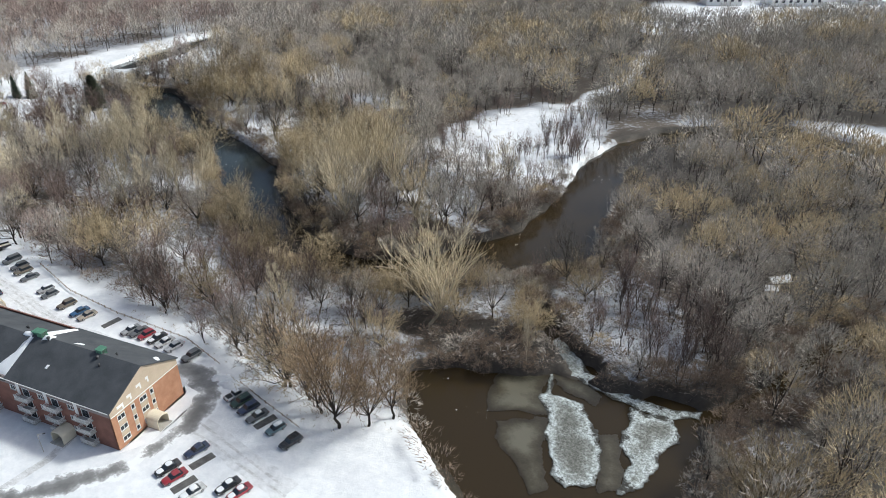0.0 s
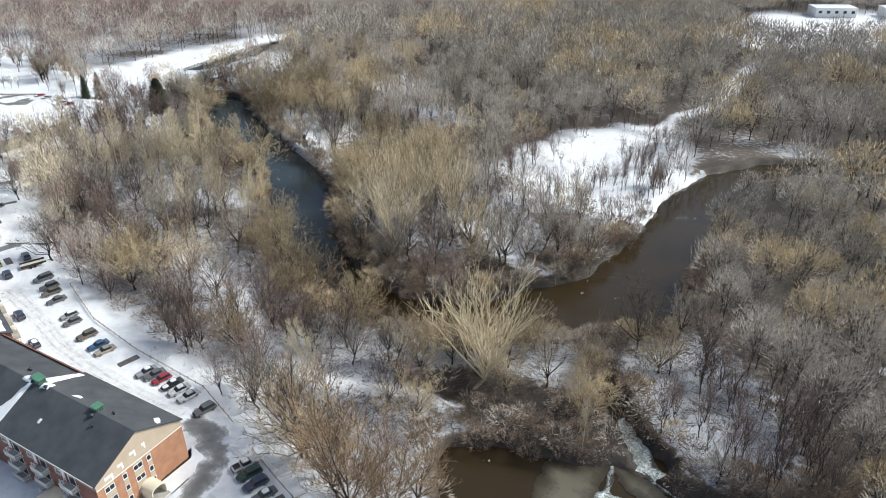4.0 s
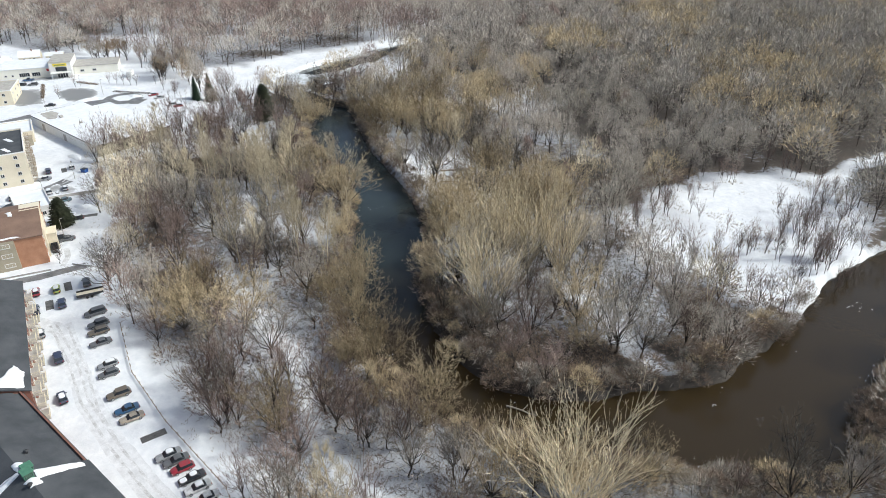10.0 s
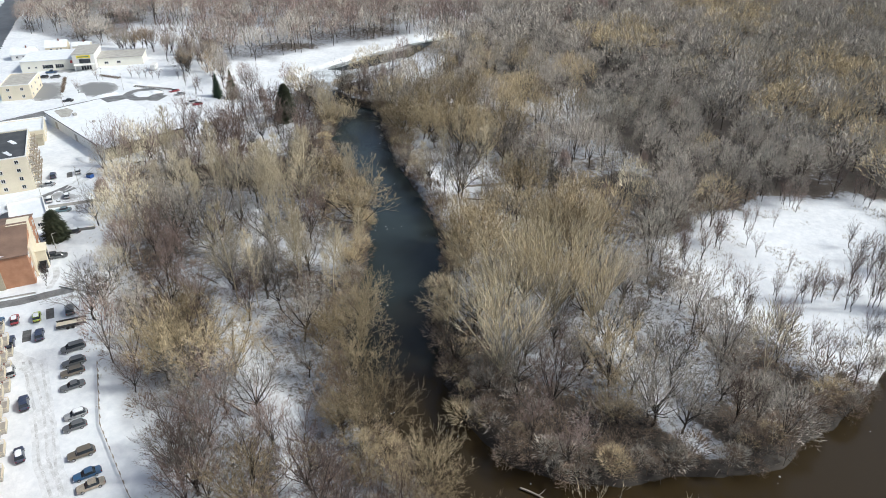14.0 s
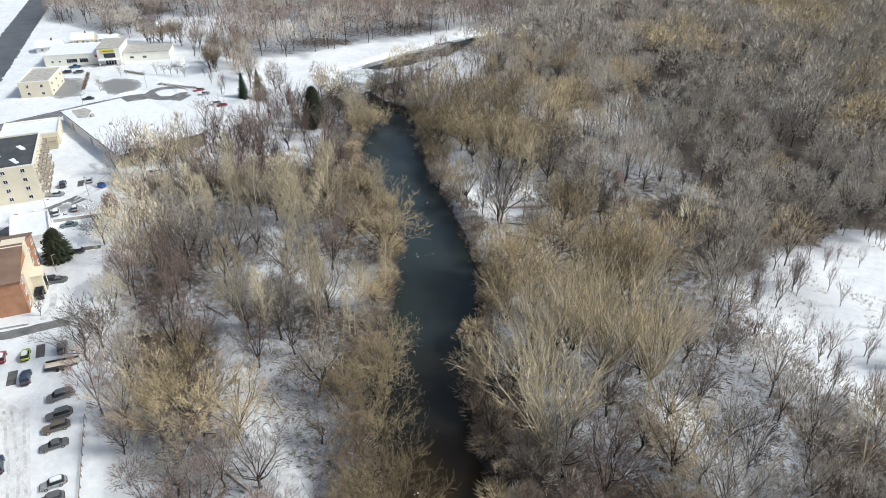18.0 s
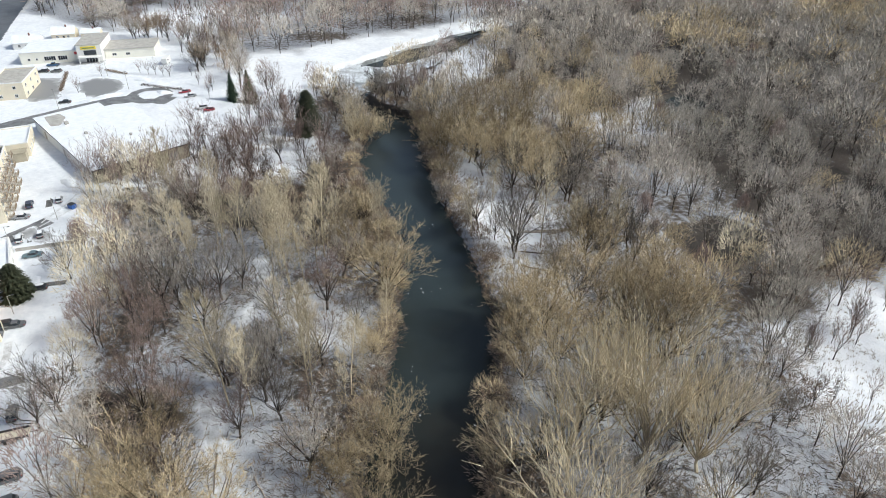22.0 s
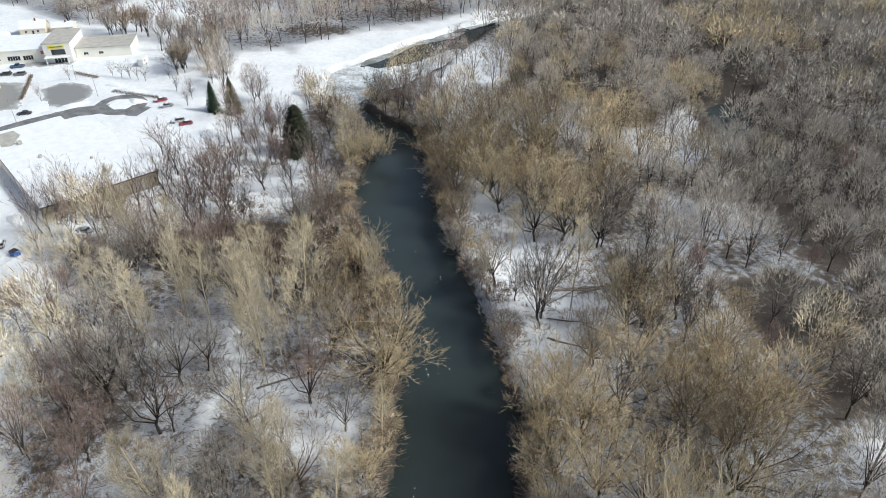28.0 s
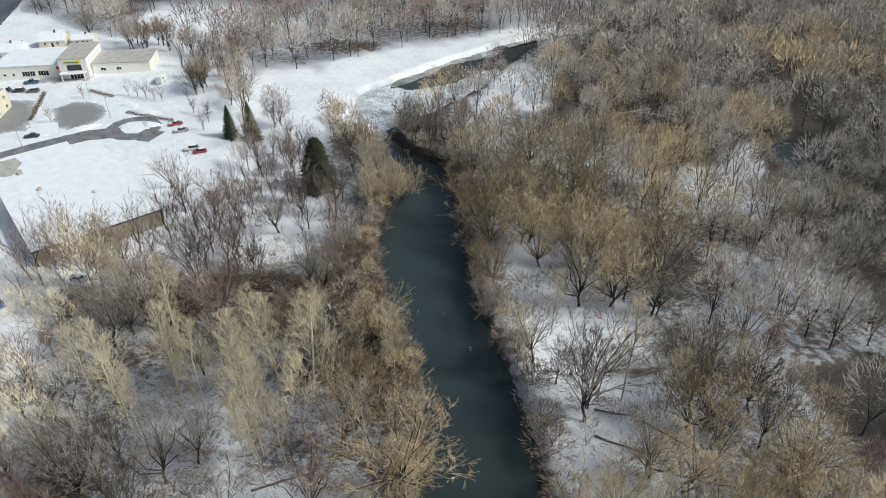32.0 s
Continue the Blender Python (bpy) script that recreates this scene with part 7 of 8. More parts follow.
CARS = [
    # lower lot
    (-84.9, 89.0, V + 180, "pickup", "white", "white pickup truck with a snowy bonnet by the kerb", 1), (-82.6, 87.5, V, "suv", "green", "dark green sport utility car parked in snow", 0),
    (-79.9, 86.3, V, "suv", "navy", "dark blue sport utility car parked in snow", 0), (-76.9, 85.1, V, "sedan", "grey", "grey saloon car with snow on its roof", 1),
    (-71.3, 83.5, V, "hatch", "teal", "blue-grey hatchback with a snowy bonnet", 1), (-66.4, 81.5, V, "suv", "black", "black sport utility car parked in snow", 0),
    (-82.0, 72.8, V, "sedan", "navy", "dark blue saloon car with a snow patch on its boot", 0), (-83.9, 67.0, V, "sedan", "black", "black saloon car covered with snow", 2),
    (-81.3, 65.8, V, "sedan", "red", "red saloon car in the snowy lot", 0), (-75.8, 64.2, V, "sedan", "white", "white saloon car covered with snow", 2),
    (-70.8, 67.8, V, "sedan", "black", "black saloon car covered with snow", 2), (-68.0, 67.4, V, "sedan", "red", "red saloon car with a snow-covered bonnet", 2),
    # row along the fence
    (-102.9, 96.0, VF, "suv", "grey", "dark grey sport utility car on bare asphalt", 0), (-109.2, 97.4, VF, "sedan", "white", "white sports saloon parked at the fence", 0),
    (-112.4, 97.8, VF, "sedan", "white", "white saloon car parked at the fence", 1), (-115.2, 98.4, VF, "sedan", "black", "black saloon car with snow on its roof", 2),
    (-118.6, 98.5, VF, "hatch", "red", "bright red hatchback parked at the fence", 0), (-121.2, 98.8, VF, "sedan", "grey", "grey saloon car half hidden by snow", 0),
    (-123.6, 98.6, VF, "sedan", "silver", "silver saloon car with snow on its roof", 1), (-138.4, 99.2, VF, "sedan", "champagne", "champagne saloon car parked at the fence", 0),
    (-141.5, 99.8, VF, "sedan", "blue", "blue saloon car parked at the fence", 0), (-147.2, 101.0, VF, "suv", "bronze", "dark bronze estate car parked at the fence", 0),
    (-155.4, 102.9, VF, "hatch", "grey", "grey hatchback parked at the fence", 0), (-158.6, 104.3, VF, "hatch", "silver", "silver hatchback with a snowy roof", 1),
    (-167.9, 107.2, VF, "sedan", "grey", "dark grey saloon car parked at the fence", 0), (-172.4, 108.9, VF, "suv", "bronze", "dark sport utility car at the edge of the trees", 0),
    (-175.6, 110.4, VF, "suv", "grey", "dark grey sport utility car under bare branches", 0), (-181.0, 112.3, VF, "van", "grey", "dark grey van under bare branches", 0),
    # along the angled wing and in front of the orange block
    (-169.5, 98.2, TILT_A + 4, "suv", "navy", "dark blue sport utility car beside the balconies", 0), (-155.2, 92.8, TILT_A + 6, "hatch", "navy", "dark blue hatchback with snow on it", 1),
    (-182.3, 99.6, TILT_A + 4, "hatch", "silver", "silver hatchback with a snowy roof", 1), (-204.6, 101.4, TILT_A, "sedan", "silver", "silver saloon car with a snowy roof", 1),
    (-203.6, 103.9, TILT_A, "hatch", "blue", "blue hatchback in the snowy lot", 0), (-202.3, 106.7, TILT_A, "hatch", "red", "red hatchback with a snowy roof", 1),
    (-199.7, 110.8, TILT_A, "hatch", "lime", "lime green hatchback with a snowy roof", 1), (-193.5, 103.0, TILT_A, "suv", "navy", "dark blue sport utility car in the snowy lot", 0),
    (-191.6, 108.7, TILT_A, "suv", "navy", "dark blue sport utility car in the snowy lot", 0), (-197.0, 117.5, TILT_A, "suv", "grey", "dark grey sport utility car beside the trailer", 0),
    (-227.6, 123.4, 65, "suv", "black", "black sport utility car beside the entrance", 0), (-226.3, 125.2, 65, "sedan", "grey", "dark saloon car beside the entrance", 0),
    (-238.0, 133.6, 62, "hatch", "black", "black hatchback with a snowy bonnet behind the spruce", 2), (-254.9, 137.0, 66, "sedan", "teal", "grey-blue saloon car beside the retaining wall", 0),
    (-265.7, 136.8, TILT_A, "suv", "white", "white sport utility car covered with snow", 2), (-264.7, 141.8, TILT_A, "hatch", "silver", "silver hatchback with a snowy roof", 1),
    (-284.7, 144.6, TILT_A, "suv", "navy", "dark blue sport utility car below the balconies", 0), (-282.3, 152.0, TILT_A, "hatch", "white", "white hatchback with dark windows", 1),
    (-278.6, 140.6, 60, "sedan", "silver", "silver saloon car below the balconies", 1), (-270.2, 126.5, TILT_A, "sedan", "grey", "grey saloon car beside the lane", 1),
    (-268.9, 130.8, TILT_A, "sedan", "silver", "silver saloon car beside the lane", 1),
    # by the street and the showroom
    (-346.4, 220.4, 75, "sedan", "red", "red saloon car with a snow-covered roof", 2), (-340.0, 219.8, 75, "sedan", "silver", "silver saloon car covered with snow", 2), (-324.3, 217.2, 70, "suv", "white", "white sport utility car covered with snow", 2),
    (-320.6, 218.4, 70, "hatch", "red", "red hatchback with a snowy roof", 1), (-367.4, 180.2, 60, "sedan", "black", "black saloon car by the street corner", 0), (-478.6, 199.8, 60, "sedan", "white", "white saloon car by the far houses", 1),
    (-421, 192, 60, "pickup", "blue", "blue pickup truck at the showroom wall", 0), (-418.5, 182, 60, "suv", "black", "black car in the showroom row", 1), (-414.6, 186.0, 60, "suv", "black", "black car in the showroom row", 1),
    (-410.8, 190.2, 60, "suv", "grey", "dark grey car in the showroom row", 1), (-422, 178.6, 60, "suv", "grey", "dark grey car in the showroom row", 1),
    (-274.5, 169.8, 30, "sedan", "white", "white saloon car beside the warehouse", 1),
]
for c_ in CARS:
    car(*c_)
# bare rectangles that cars have left in the snow
for x_, y_, t_ in ((-79.5, 71.2, V), (-78.8, 65.3, V), (-74.7, 84.7, V), (-130.9, 99.6, VF), (-199.7, 113.7, TILT_A), (-194.2, 106.6, TILT_A), (-265.2, 139.5, TILT_A), (-282.8, 149.3, TILT_A), (-238, 137.5, 62)):
    c0, s0 = math.cos(radians(t_)), math.sin(radians(t_))
    tagged(sheet("bare_parking_patch", [(x_ + a * c0 - b * s0, y_ + a * s0 + b * c0) for a, b in ((-2.4, -0.9), (2.4, -0.9), (2.4, 0.9), (-2.4, 0.9))], 0.02, M_BARE, 0.08, 0.12), "bare dark rectangle left by a car in the snow", "bare patch", kind="structure")


# ---- conifers ----
def conifer(x, y, H, R, mat, label, seed=1, full=0.85):
    """A spruce: tapered trunk, and whorls of drooping boughs made of many needle sprays."""
    rng = np.random.default_rng(seed)
    e = thing("spruce", pose(x, y, height(x, y), 0, 0, float(rng.uniform(0, 360))), label, "conifer")
    tv, tf = pipe([np.array([0, 0, -0.4]), np.array([0, 0, H * 0.5]), np.array([0, 0, H])], [H * 0.016, H * 0.009, 0.02], 7)
    mesh_object("trunk", tv, tf, BARK["trunk"], e)
    verts, faces = [], []
    n = int(44 * H * (1.5 if full < 0.8 else 1.0))
    for i in range(n):
        f = (i + rng.uniform(0, 1)) / n
        z = H * (0.06 + 0.93 * f)
        az = 2.39996 * i + rng.uniform(-0.4, 0.4)
        L = R * (1.02 - f) ** full * rng.uniform(0.7, 1.12) + 0.12
        d = np.array([math.cos(az), math.sin(az), -0.28 + 0.5 * f])
        q = np.array([-math.sin(az), math.cos(az), 0])
        for k in range(4):
            t0 = 0.15 + 0.22 * k
            c = np.array([0, 0, z]) + d * L * t0
            tip = np.array([0, 0, z]) + d * L * min(1.0, t0 + 0.45) + q * rng.normal(0, 0.22) * L * 0.5 + np.array([0, 0, rng.uniform(-0.15, 0.1)])
            w = 0.20 * L * (1.1 - t0) + 0.09
            b = len(verts)
            verts += [c - q * w, c + q * w + np.array([0, 0, rng.uniform(-0.06, 0.06)]), tip]
            faces.append((b, b + 1, b + 2))
    mesh_object("crown", verts, faces, mat, e, "dense needle boughs")
    return e


for i_, (x_, y_, h_, r_, m_, lb_) in enumerate(((-325.5, 231, 11.5, 3.0, M_NEEDLE, "dark green spruce beside the snowy bank"), (-322.5, 236.8, 13.5, 3.8, M_NEEDLE_Y, "browning cedar beside the snowy bank"),
        (-280.5, 237.6, 15.8, 6.2, M_NEEDLE_D, "tall dark green spruce above the river"), (-298.6, 262, 7.0, 2.2, M_NEEDLE, "small dark spruce on the river bank"), (-238, 129.3, 9.0, 4.4, M_NEEDLE_D, "bushy dark spruce beside the parking lot"))):
    conifer(x_, y_, h_, r_, m_, lb_, 30 + i_, 0.5 if i_ == 4 else (0.55 if i_ == 2 else 0.85))


# ---- lot furniture ----
def fence(line, label):
    """A low barrier: posts and two rails."""
    e = thing("fence", pose(0, 0, 0), label, "fence")
    for a, b in zip(line, line[1:]):
        d = math.hypot(b[0] - a[0], b[1] - a[1])
        ang = math.degrees(math.atan2(b[1] - a[1], b[0] - a[0]))
        n = max(1, round(d / 2.6))
        for i in range(n):
            t = i / n
            shared(("fpost",), "post", lambda: boxes((-0.07, 0.07, -0.07, 0.07, -0.5, 0.85), bevel=0.01), M_TIMBER, e, pose(a[0] + (b[0] - a[0]) * t, a[1] + (b[1] - a[1]) * t, 0, 0, 0, ang))
        for z in (0.45, 0.72):
            part("rail", boxes((0, d, -0.025, 0.025, z - 0.04, z + 0.04)), M_TIMBER, e, "weathered grey-brown rail").matrix_basis = pose(a[0], a[1] - 0.11, 0, 0, 0, ang)
    return e


fence([(-172, 114.0), (-152.4, 106.6), (-132.6, 103.2), (-108.7, 101.2), (-95, 96.2)], "low dark rail fence along the parked cars")
fence([(-86.6, 92.6), (-78, 89.4), (-67.0, 85.6)], "low dark rail fence behind the lower lot")


def lamp_post(x, y, h=6.0, turn=0):
    e = thing("lamp_post", pose(x, y, height(x, y), 0, 0, turn), "slim grey lamp post in the snow", "lamp post", "lamp posts")
    v, f = pipe([np.array([0, 0, -0.3]), np.array([0, 0, h * 0.6]), np.array([0, 0, h])], [0.09, 0.07, 0.05], 8)
    mesh_object("pole", v, f, M_CONC, e)
    part("arm", boxes((0, 1.0, -0.04, 0.04, h - 0.1, h), bevel=0.01), M_CONC, e)
    part("lamp_head", boxes((0.8, 1.4, -0.14, 0.14, h - 0.16, h - 0.02), bevel=0.03), M_DARK, e)
    return e


for a_ in ((-109.4, 61.4, 4.5, 40), (-118, 58, 4.5, 20), (-262, 134, 7, 60), (-271, 148, 7, 0), (-231.5, 126.5, 5, 90), (-366, 205, 8, 0), (-361, 176, 8, 180), (-390, 205, 6, 0)):
    lamp_post(*a_)


def low_wall(a, b, h, w, mat, label):
    d = math.hypot(b[0] - a[0], b[1] - a[1])
    e = thing("retaining_wall", pose(a[0], a[1], 0, 0, 0, math.degrees(math.atan2(b[1] - a[1], b[0] - a[0]))), label, "retaining wall")
    part("wall_body", boxes((0, d, -w / 2, w / 2, -1.5, h)), mat, e)
    part("coping", boxes((-0.05, d + 0.05, -w / 2 - 0.06, w / 2 + 0.06, h, h + 0.1), bevel=0.02), M_SNOW, e, "snow-topped coping")
    return e


low_wall((-260.5, 134.5), (-253.5, 149.5), 1.0, 0.35, M_CONC, "weathered concrete retaining wall between the lots")
low_wall((-224, 88.0), (-211.8, 114.5), 0.5, 0.3, M_CONC, "low concrete kerb wall along the lane")
low_wall((-210.5, 119.8), (-199, 126.0), 0.4, 0.25, M_CONC, "low concrete kerb wall at the wood's edge")

tr_ = thing("utility_trailer", pose(-190.8, 115.6, 0, 0, 0, 67), "tan flat utility trailer with dark sides in the snow", "trailer")
part("bed", boxes((-3.2, 3.2, -1.2, 1.2, 0.7, 0.85), bevel=0.02), M_CREAM, tr_, "tan plank bed")
part("side_board", boxes((-3.2, 3.2, -1.28, -1.2, 0.6, 1.3)), M_DARK, tr_)
part("side_board", boxes((-3.2, 3.2, 1.2, 1.28, 0.6, 1.3)), M_DARK, tr_)
part("tow_bar", boxes((3.2, 4.6, -0.06, 0.06, 0.6, 0.7)), M_DARK, tr_)
for sx_ in (-0.8, 0.3):
    for sy_ in (-1.35, 1.35):
        shared(("tyre", 0.36), "wheel", lambda: wheel_mesh(0.36, 0.22, False), M_TYRE, tr_, pose(sx_, sy_, 0.36))

bn_ = thing("waste_container", pose(-275.1, 153.4, 0, 0, 0, 20), "blue steel waste container on the snow", "waste container")
M_BIN = surface("blue_steel", (0.02, 0.07, 0.26), (0.05, 0.13, 0.38), 1.5, 0.5)
part("bin_body", boxes((-1.0, 1.0, -0.8, 0.8, 0.1, 1.35), bevel=0.05), M_BIN, bn_)
part("lid", boxes((-1.02, 1.02, -0.82, 0.82, 1.36, 1.44), bevel=0.02), M_DARK, bn_, "dark lid")
part("skid", boxes((-0.9, -0.75, -0.8, 0.8, 0.0, 0.1), (0.75, 0.9, -0.8, 0.8, 0.0, 0.1)), M_DARK, bn_)

cp_ = thing("camper_trailer", pose(-389.5, 231.5, 0, 0, 0, 140), "white box trailer parked beside the showroom", "trailer")
part("body", boxes((-3, 3, -1.2, 1.2, 0.5, 3.0), bevel=0.12), M_WHITE, cp_)
part("window", boxes((-1.5, -0.3, -1.22, -1.201, 1.7, 2.3)), M_GLASS, cp_)
for sy_ in (-1.1, 1.1):
    shared(("tyre", 0.36), "wheel", lambda: wheel_mesh(0.36, 0.22, False), M_TYRE, cp_, pose(0, sy_, 0.36))


def snow_pile(x, y, rx, ry, h, turn, label="ploughed heap of snow"):
    n, m = 18, 6
    rng = np.random.default_rng(int(abs(x * 7 + y)))
    verts, faces = [], []
    for j in range(m):
        t = j / m
        for i in range(n):
            a = 2 * math.pi * i / n
            r = (1 - t) * (1 + 0.18 * math.sin(3 * a + x) + 0.1 * math.sin(7 * a + y)) + 0.02
            verts.append((rx * r * math.cos(a), ry * r * math.sin(a), h * (1 - (1 - t) ** 2) * (1 + 0.15 * rng.normal()) - 0.08 * (j == 0)))
    verts.append((0, 0, h * 1.02))
    for j in range(m - 1):
        for i in range(n):
            faces.append((j * n + i, j * n + (i + 1) % n, (j + 1) * n + (i + 1) % n, (j + 1) * n + i))
    faces += [((m - 1) * n + i, (m - 1) * n + (i + 1) % n, m * n) for i in range(n)]
    ob = mesh_object("snow_mound", verts, faces, M_SNOW, None, smooth=True)
    ob.matrix_basis = pose(x, y, height(x, y), 0, 0, turn)
    return tagged(ob, label, "snow pile")


for a_ in ((-88.5, 91.5, 3, 1.5, 0.8, 20), (-92.3, 92.6, 2.2, 1.2, 0.6, 40), (-189, 118, 3.5, 1.6, 0.8, 20), (-203.5, 121.5, 2.6, 1.5, 0.8, 60),
           (-246, 139, 3, 1.8, 0.9, 30), (-243, 134, 2.4, 1.5, 0.7, 0), (-276, 163, 3.4, 2, 1.0, 80), (-293, 158, 4, 2, 0.9, 0), (-352, 214, 4, 2, 0.9, 30), (-364, 196, 5, 1.6, 0.8, 80), (-364, 216, 6, 2, 0.9, 40), (-374, 214, 4, 2, 0.8, 30)):
    snow_pile(*a_)

tagged(sheet("traffic_island", [(-358, 209), (-355, 212.6), (-350, 212), (-348, 208.4), (-350, 205), (-355, 204.6)], 0.16, M_SNOW, 0.2, 0.3), "oval snowy turning island in the street", "traffic island", kind="structure")
tagged(sheet("snowy_verge", [(-379, 186), (-374, 190), (-366, 188), (-366, 180)], 0.16, M_SNOW, 0.2, 0.3), "snowy kerbed bed at the street corner", "verge", kind="structure")


def hedge(a, b, w, h, label):
    rng = np.random.default_rng(int(abs(a[0])))
    d = math.hypot(b[0] - a[0], b[1] - a[1])
    n = int(d * 70)
    p = np.stack([rng.uniform(0, d, n), rng.normal(0, w * 0.3, n), rng.uniform(0, h * 0.6, n)], 1)
    q = p + unit(rng.normal(0, 0.6, (n, 3)) + np.array([0, 0, 0.8])) * rng.uniform(0.4, 0.9, (n, 1)) * h * 0.6
    sd = unit(np.cross(q - p, rng.normal(0, 1, (n, 3)))) * 0.06
    ob = mesh_object("hedge", np.stack([p - sd, p + sd, q], 1).reshape(-1, 3), np.arange(3 * n).reshape(n, 3).tolist(), BARK["shrub"])
    ob.matrix_basis = pose(a[0], a[1], height(*a), 0, 0, math.degrees(math.atan2(b[1] - a[1], b[0] - a[0])))
    return tagged(ob, label, "hedge")


hedge((-407, 193.5), (-382, 183), 1.4, 1.3, "brown leafless hedge round the showroom forecourt")
hedge((-368, 211), (-350, 221), 2.0, 0.9, "low brown scrub along the street verge")
hedge((-398, 207), (-386, 212), 1.4, 1.3, "brown leafless hedge beside the showroom")
for x_, y_, s_ in ((-384, 217, 0.5), (-380, 219, 0.5), (-377, 221, 0.55), (-373.5, 223, 0.5), (-370, 224.5, 0.5), (-376, 188, 0.6), (-392, 203, 0.5), (-352, 229, 0.55), (-346, 232, 0.55), (-341, 230, 0.5), (-365, 232, 0.4), (-336, 226, 0.6),
                   (-213.5, 117.8, 0.5), (-309, 243, 0.8), (-303, 238, 0.75), (-298, 246, 0.8), (-292, 236, 0.75), (-314, 246, 0.7), (-296, 230, 0.8), (-288, 226, 0.8), (-283, 218, 0.8), (-310, 232, 0.7)):
    plant("young_tree", x_, y_, s_ * 1.1, wide=1.3)

# lanes of trodden snow and the tracks that wheels have pressed into the lots
for k_, (ln_, w_) in enumerate((([(-183, 104.6), (-166, 100.2), (-150, 95.8), (-134, 93.4), (-118, 92.2), (-106, 92.4)], 2.3), ([(-88, 79), (-80, 76.8), (-72, 74.2), (-60, 71)], 2.6), ([(-221, 99.5), (-206, 98), (-190, 100.4), (-180, 104)], 2.2), ([(-271, 143), (-276, 152), (-282, 159)], 2.2))):
    tagged(ribbon("driving_lane", ln_, w_, 0.006 + 0.005 * k_, M_TROD), "lane of trodden grey-white snow in the parking lot", "lane", kind="structure")
for k_, ln_ in enumerate(([(-184.6, 102.7), (-167, 99.2), (-151.4, 94.8), (-135.3, 92.6), (-118, 91.4), (-106, 91.5)], [(-181.3, 105.4), (-160, 100.2), (-146.8, 96.2), (-131.7, 93.8), (-118, 92.8), (-106, 93.2)],
            [(-184.2, 103.9), (-166, 100.6), (-150.8, 96.2), (-134, 94.0)], [(-220, 99), (-206, 97), (-190, 99), (-178, 103)], [(-89, 80), (-82, 78), (-74, 75.5), (-62, 72)], [(-88, 77), (-80, 75.6), (-72, 73), (-60, 70)],
            [(-272, 144), (-278, 152), (-284, 158)], [(-270, 143), (-274, 152), (-280, 160)])):
    tagged(ribbon("tyre_track", ln_, 0.28, 0.027 + 0.005 * k_, M_SLUSH), "grey tyre track pressed into the snow", "tyre track", kind="structure")


# ---- fallen wood and ice slabs ----
def log(x, y, turn, L, r, mat, label, lift=0.0, limbs=2):
    rng = np.random.default_rng(int(abs(13 * x + 7 * y)))
    z = height(x, y)
    e = thing("fallen_log", pose(x, y, max(z, WATER_Z) + r * 0.7 + lift, 0, -2 if lift else 0, turn), label, "fallen log", "fallen trunks in the woods")
    pts = curve_points(np.array([-L / 2, 0, 0]), np.array([L / 2, 0, 0]), 0, 4, rng, 0.08)
    v, f = pipe(pts, [r, r * 0.9, r * 0.75, r * 0.6, r * 0.4], 8)
    mesh_object("stem", v, f, mat, e, smooth=True)
    for k in range(limbs):
        p = pts[2 + k % 3]
        q = p + np.array([rng.uniform(0.2, 1.0), rng.choice([-1, 1]) * rng.uniform(0.6, 1.6), rng.uniform(0.0, 0.7)])
        v, f = pipe([p, (p + q) / 2 + rng.normal(0, 0.1, 3), q], [r * 0.4, r * 0.3, r * 0.12], 5)
        mesh_object("broken_limb", v, f, mat, e)
    return e


M_LOG = surface("silvered_dead_wood", (0.30, 0.25, 0.20), (0.56, 0.50, 0.43), 1.2, 0.85)
M_LOG_D = surface("dark_wet_wood", (0.07, 0.055, 0.045), (0.17, 0.14, 0.115), 1.2, 0.85)
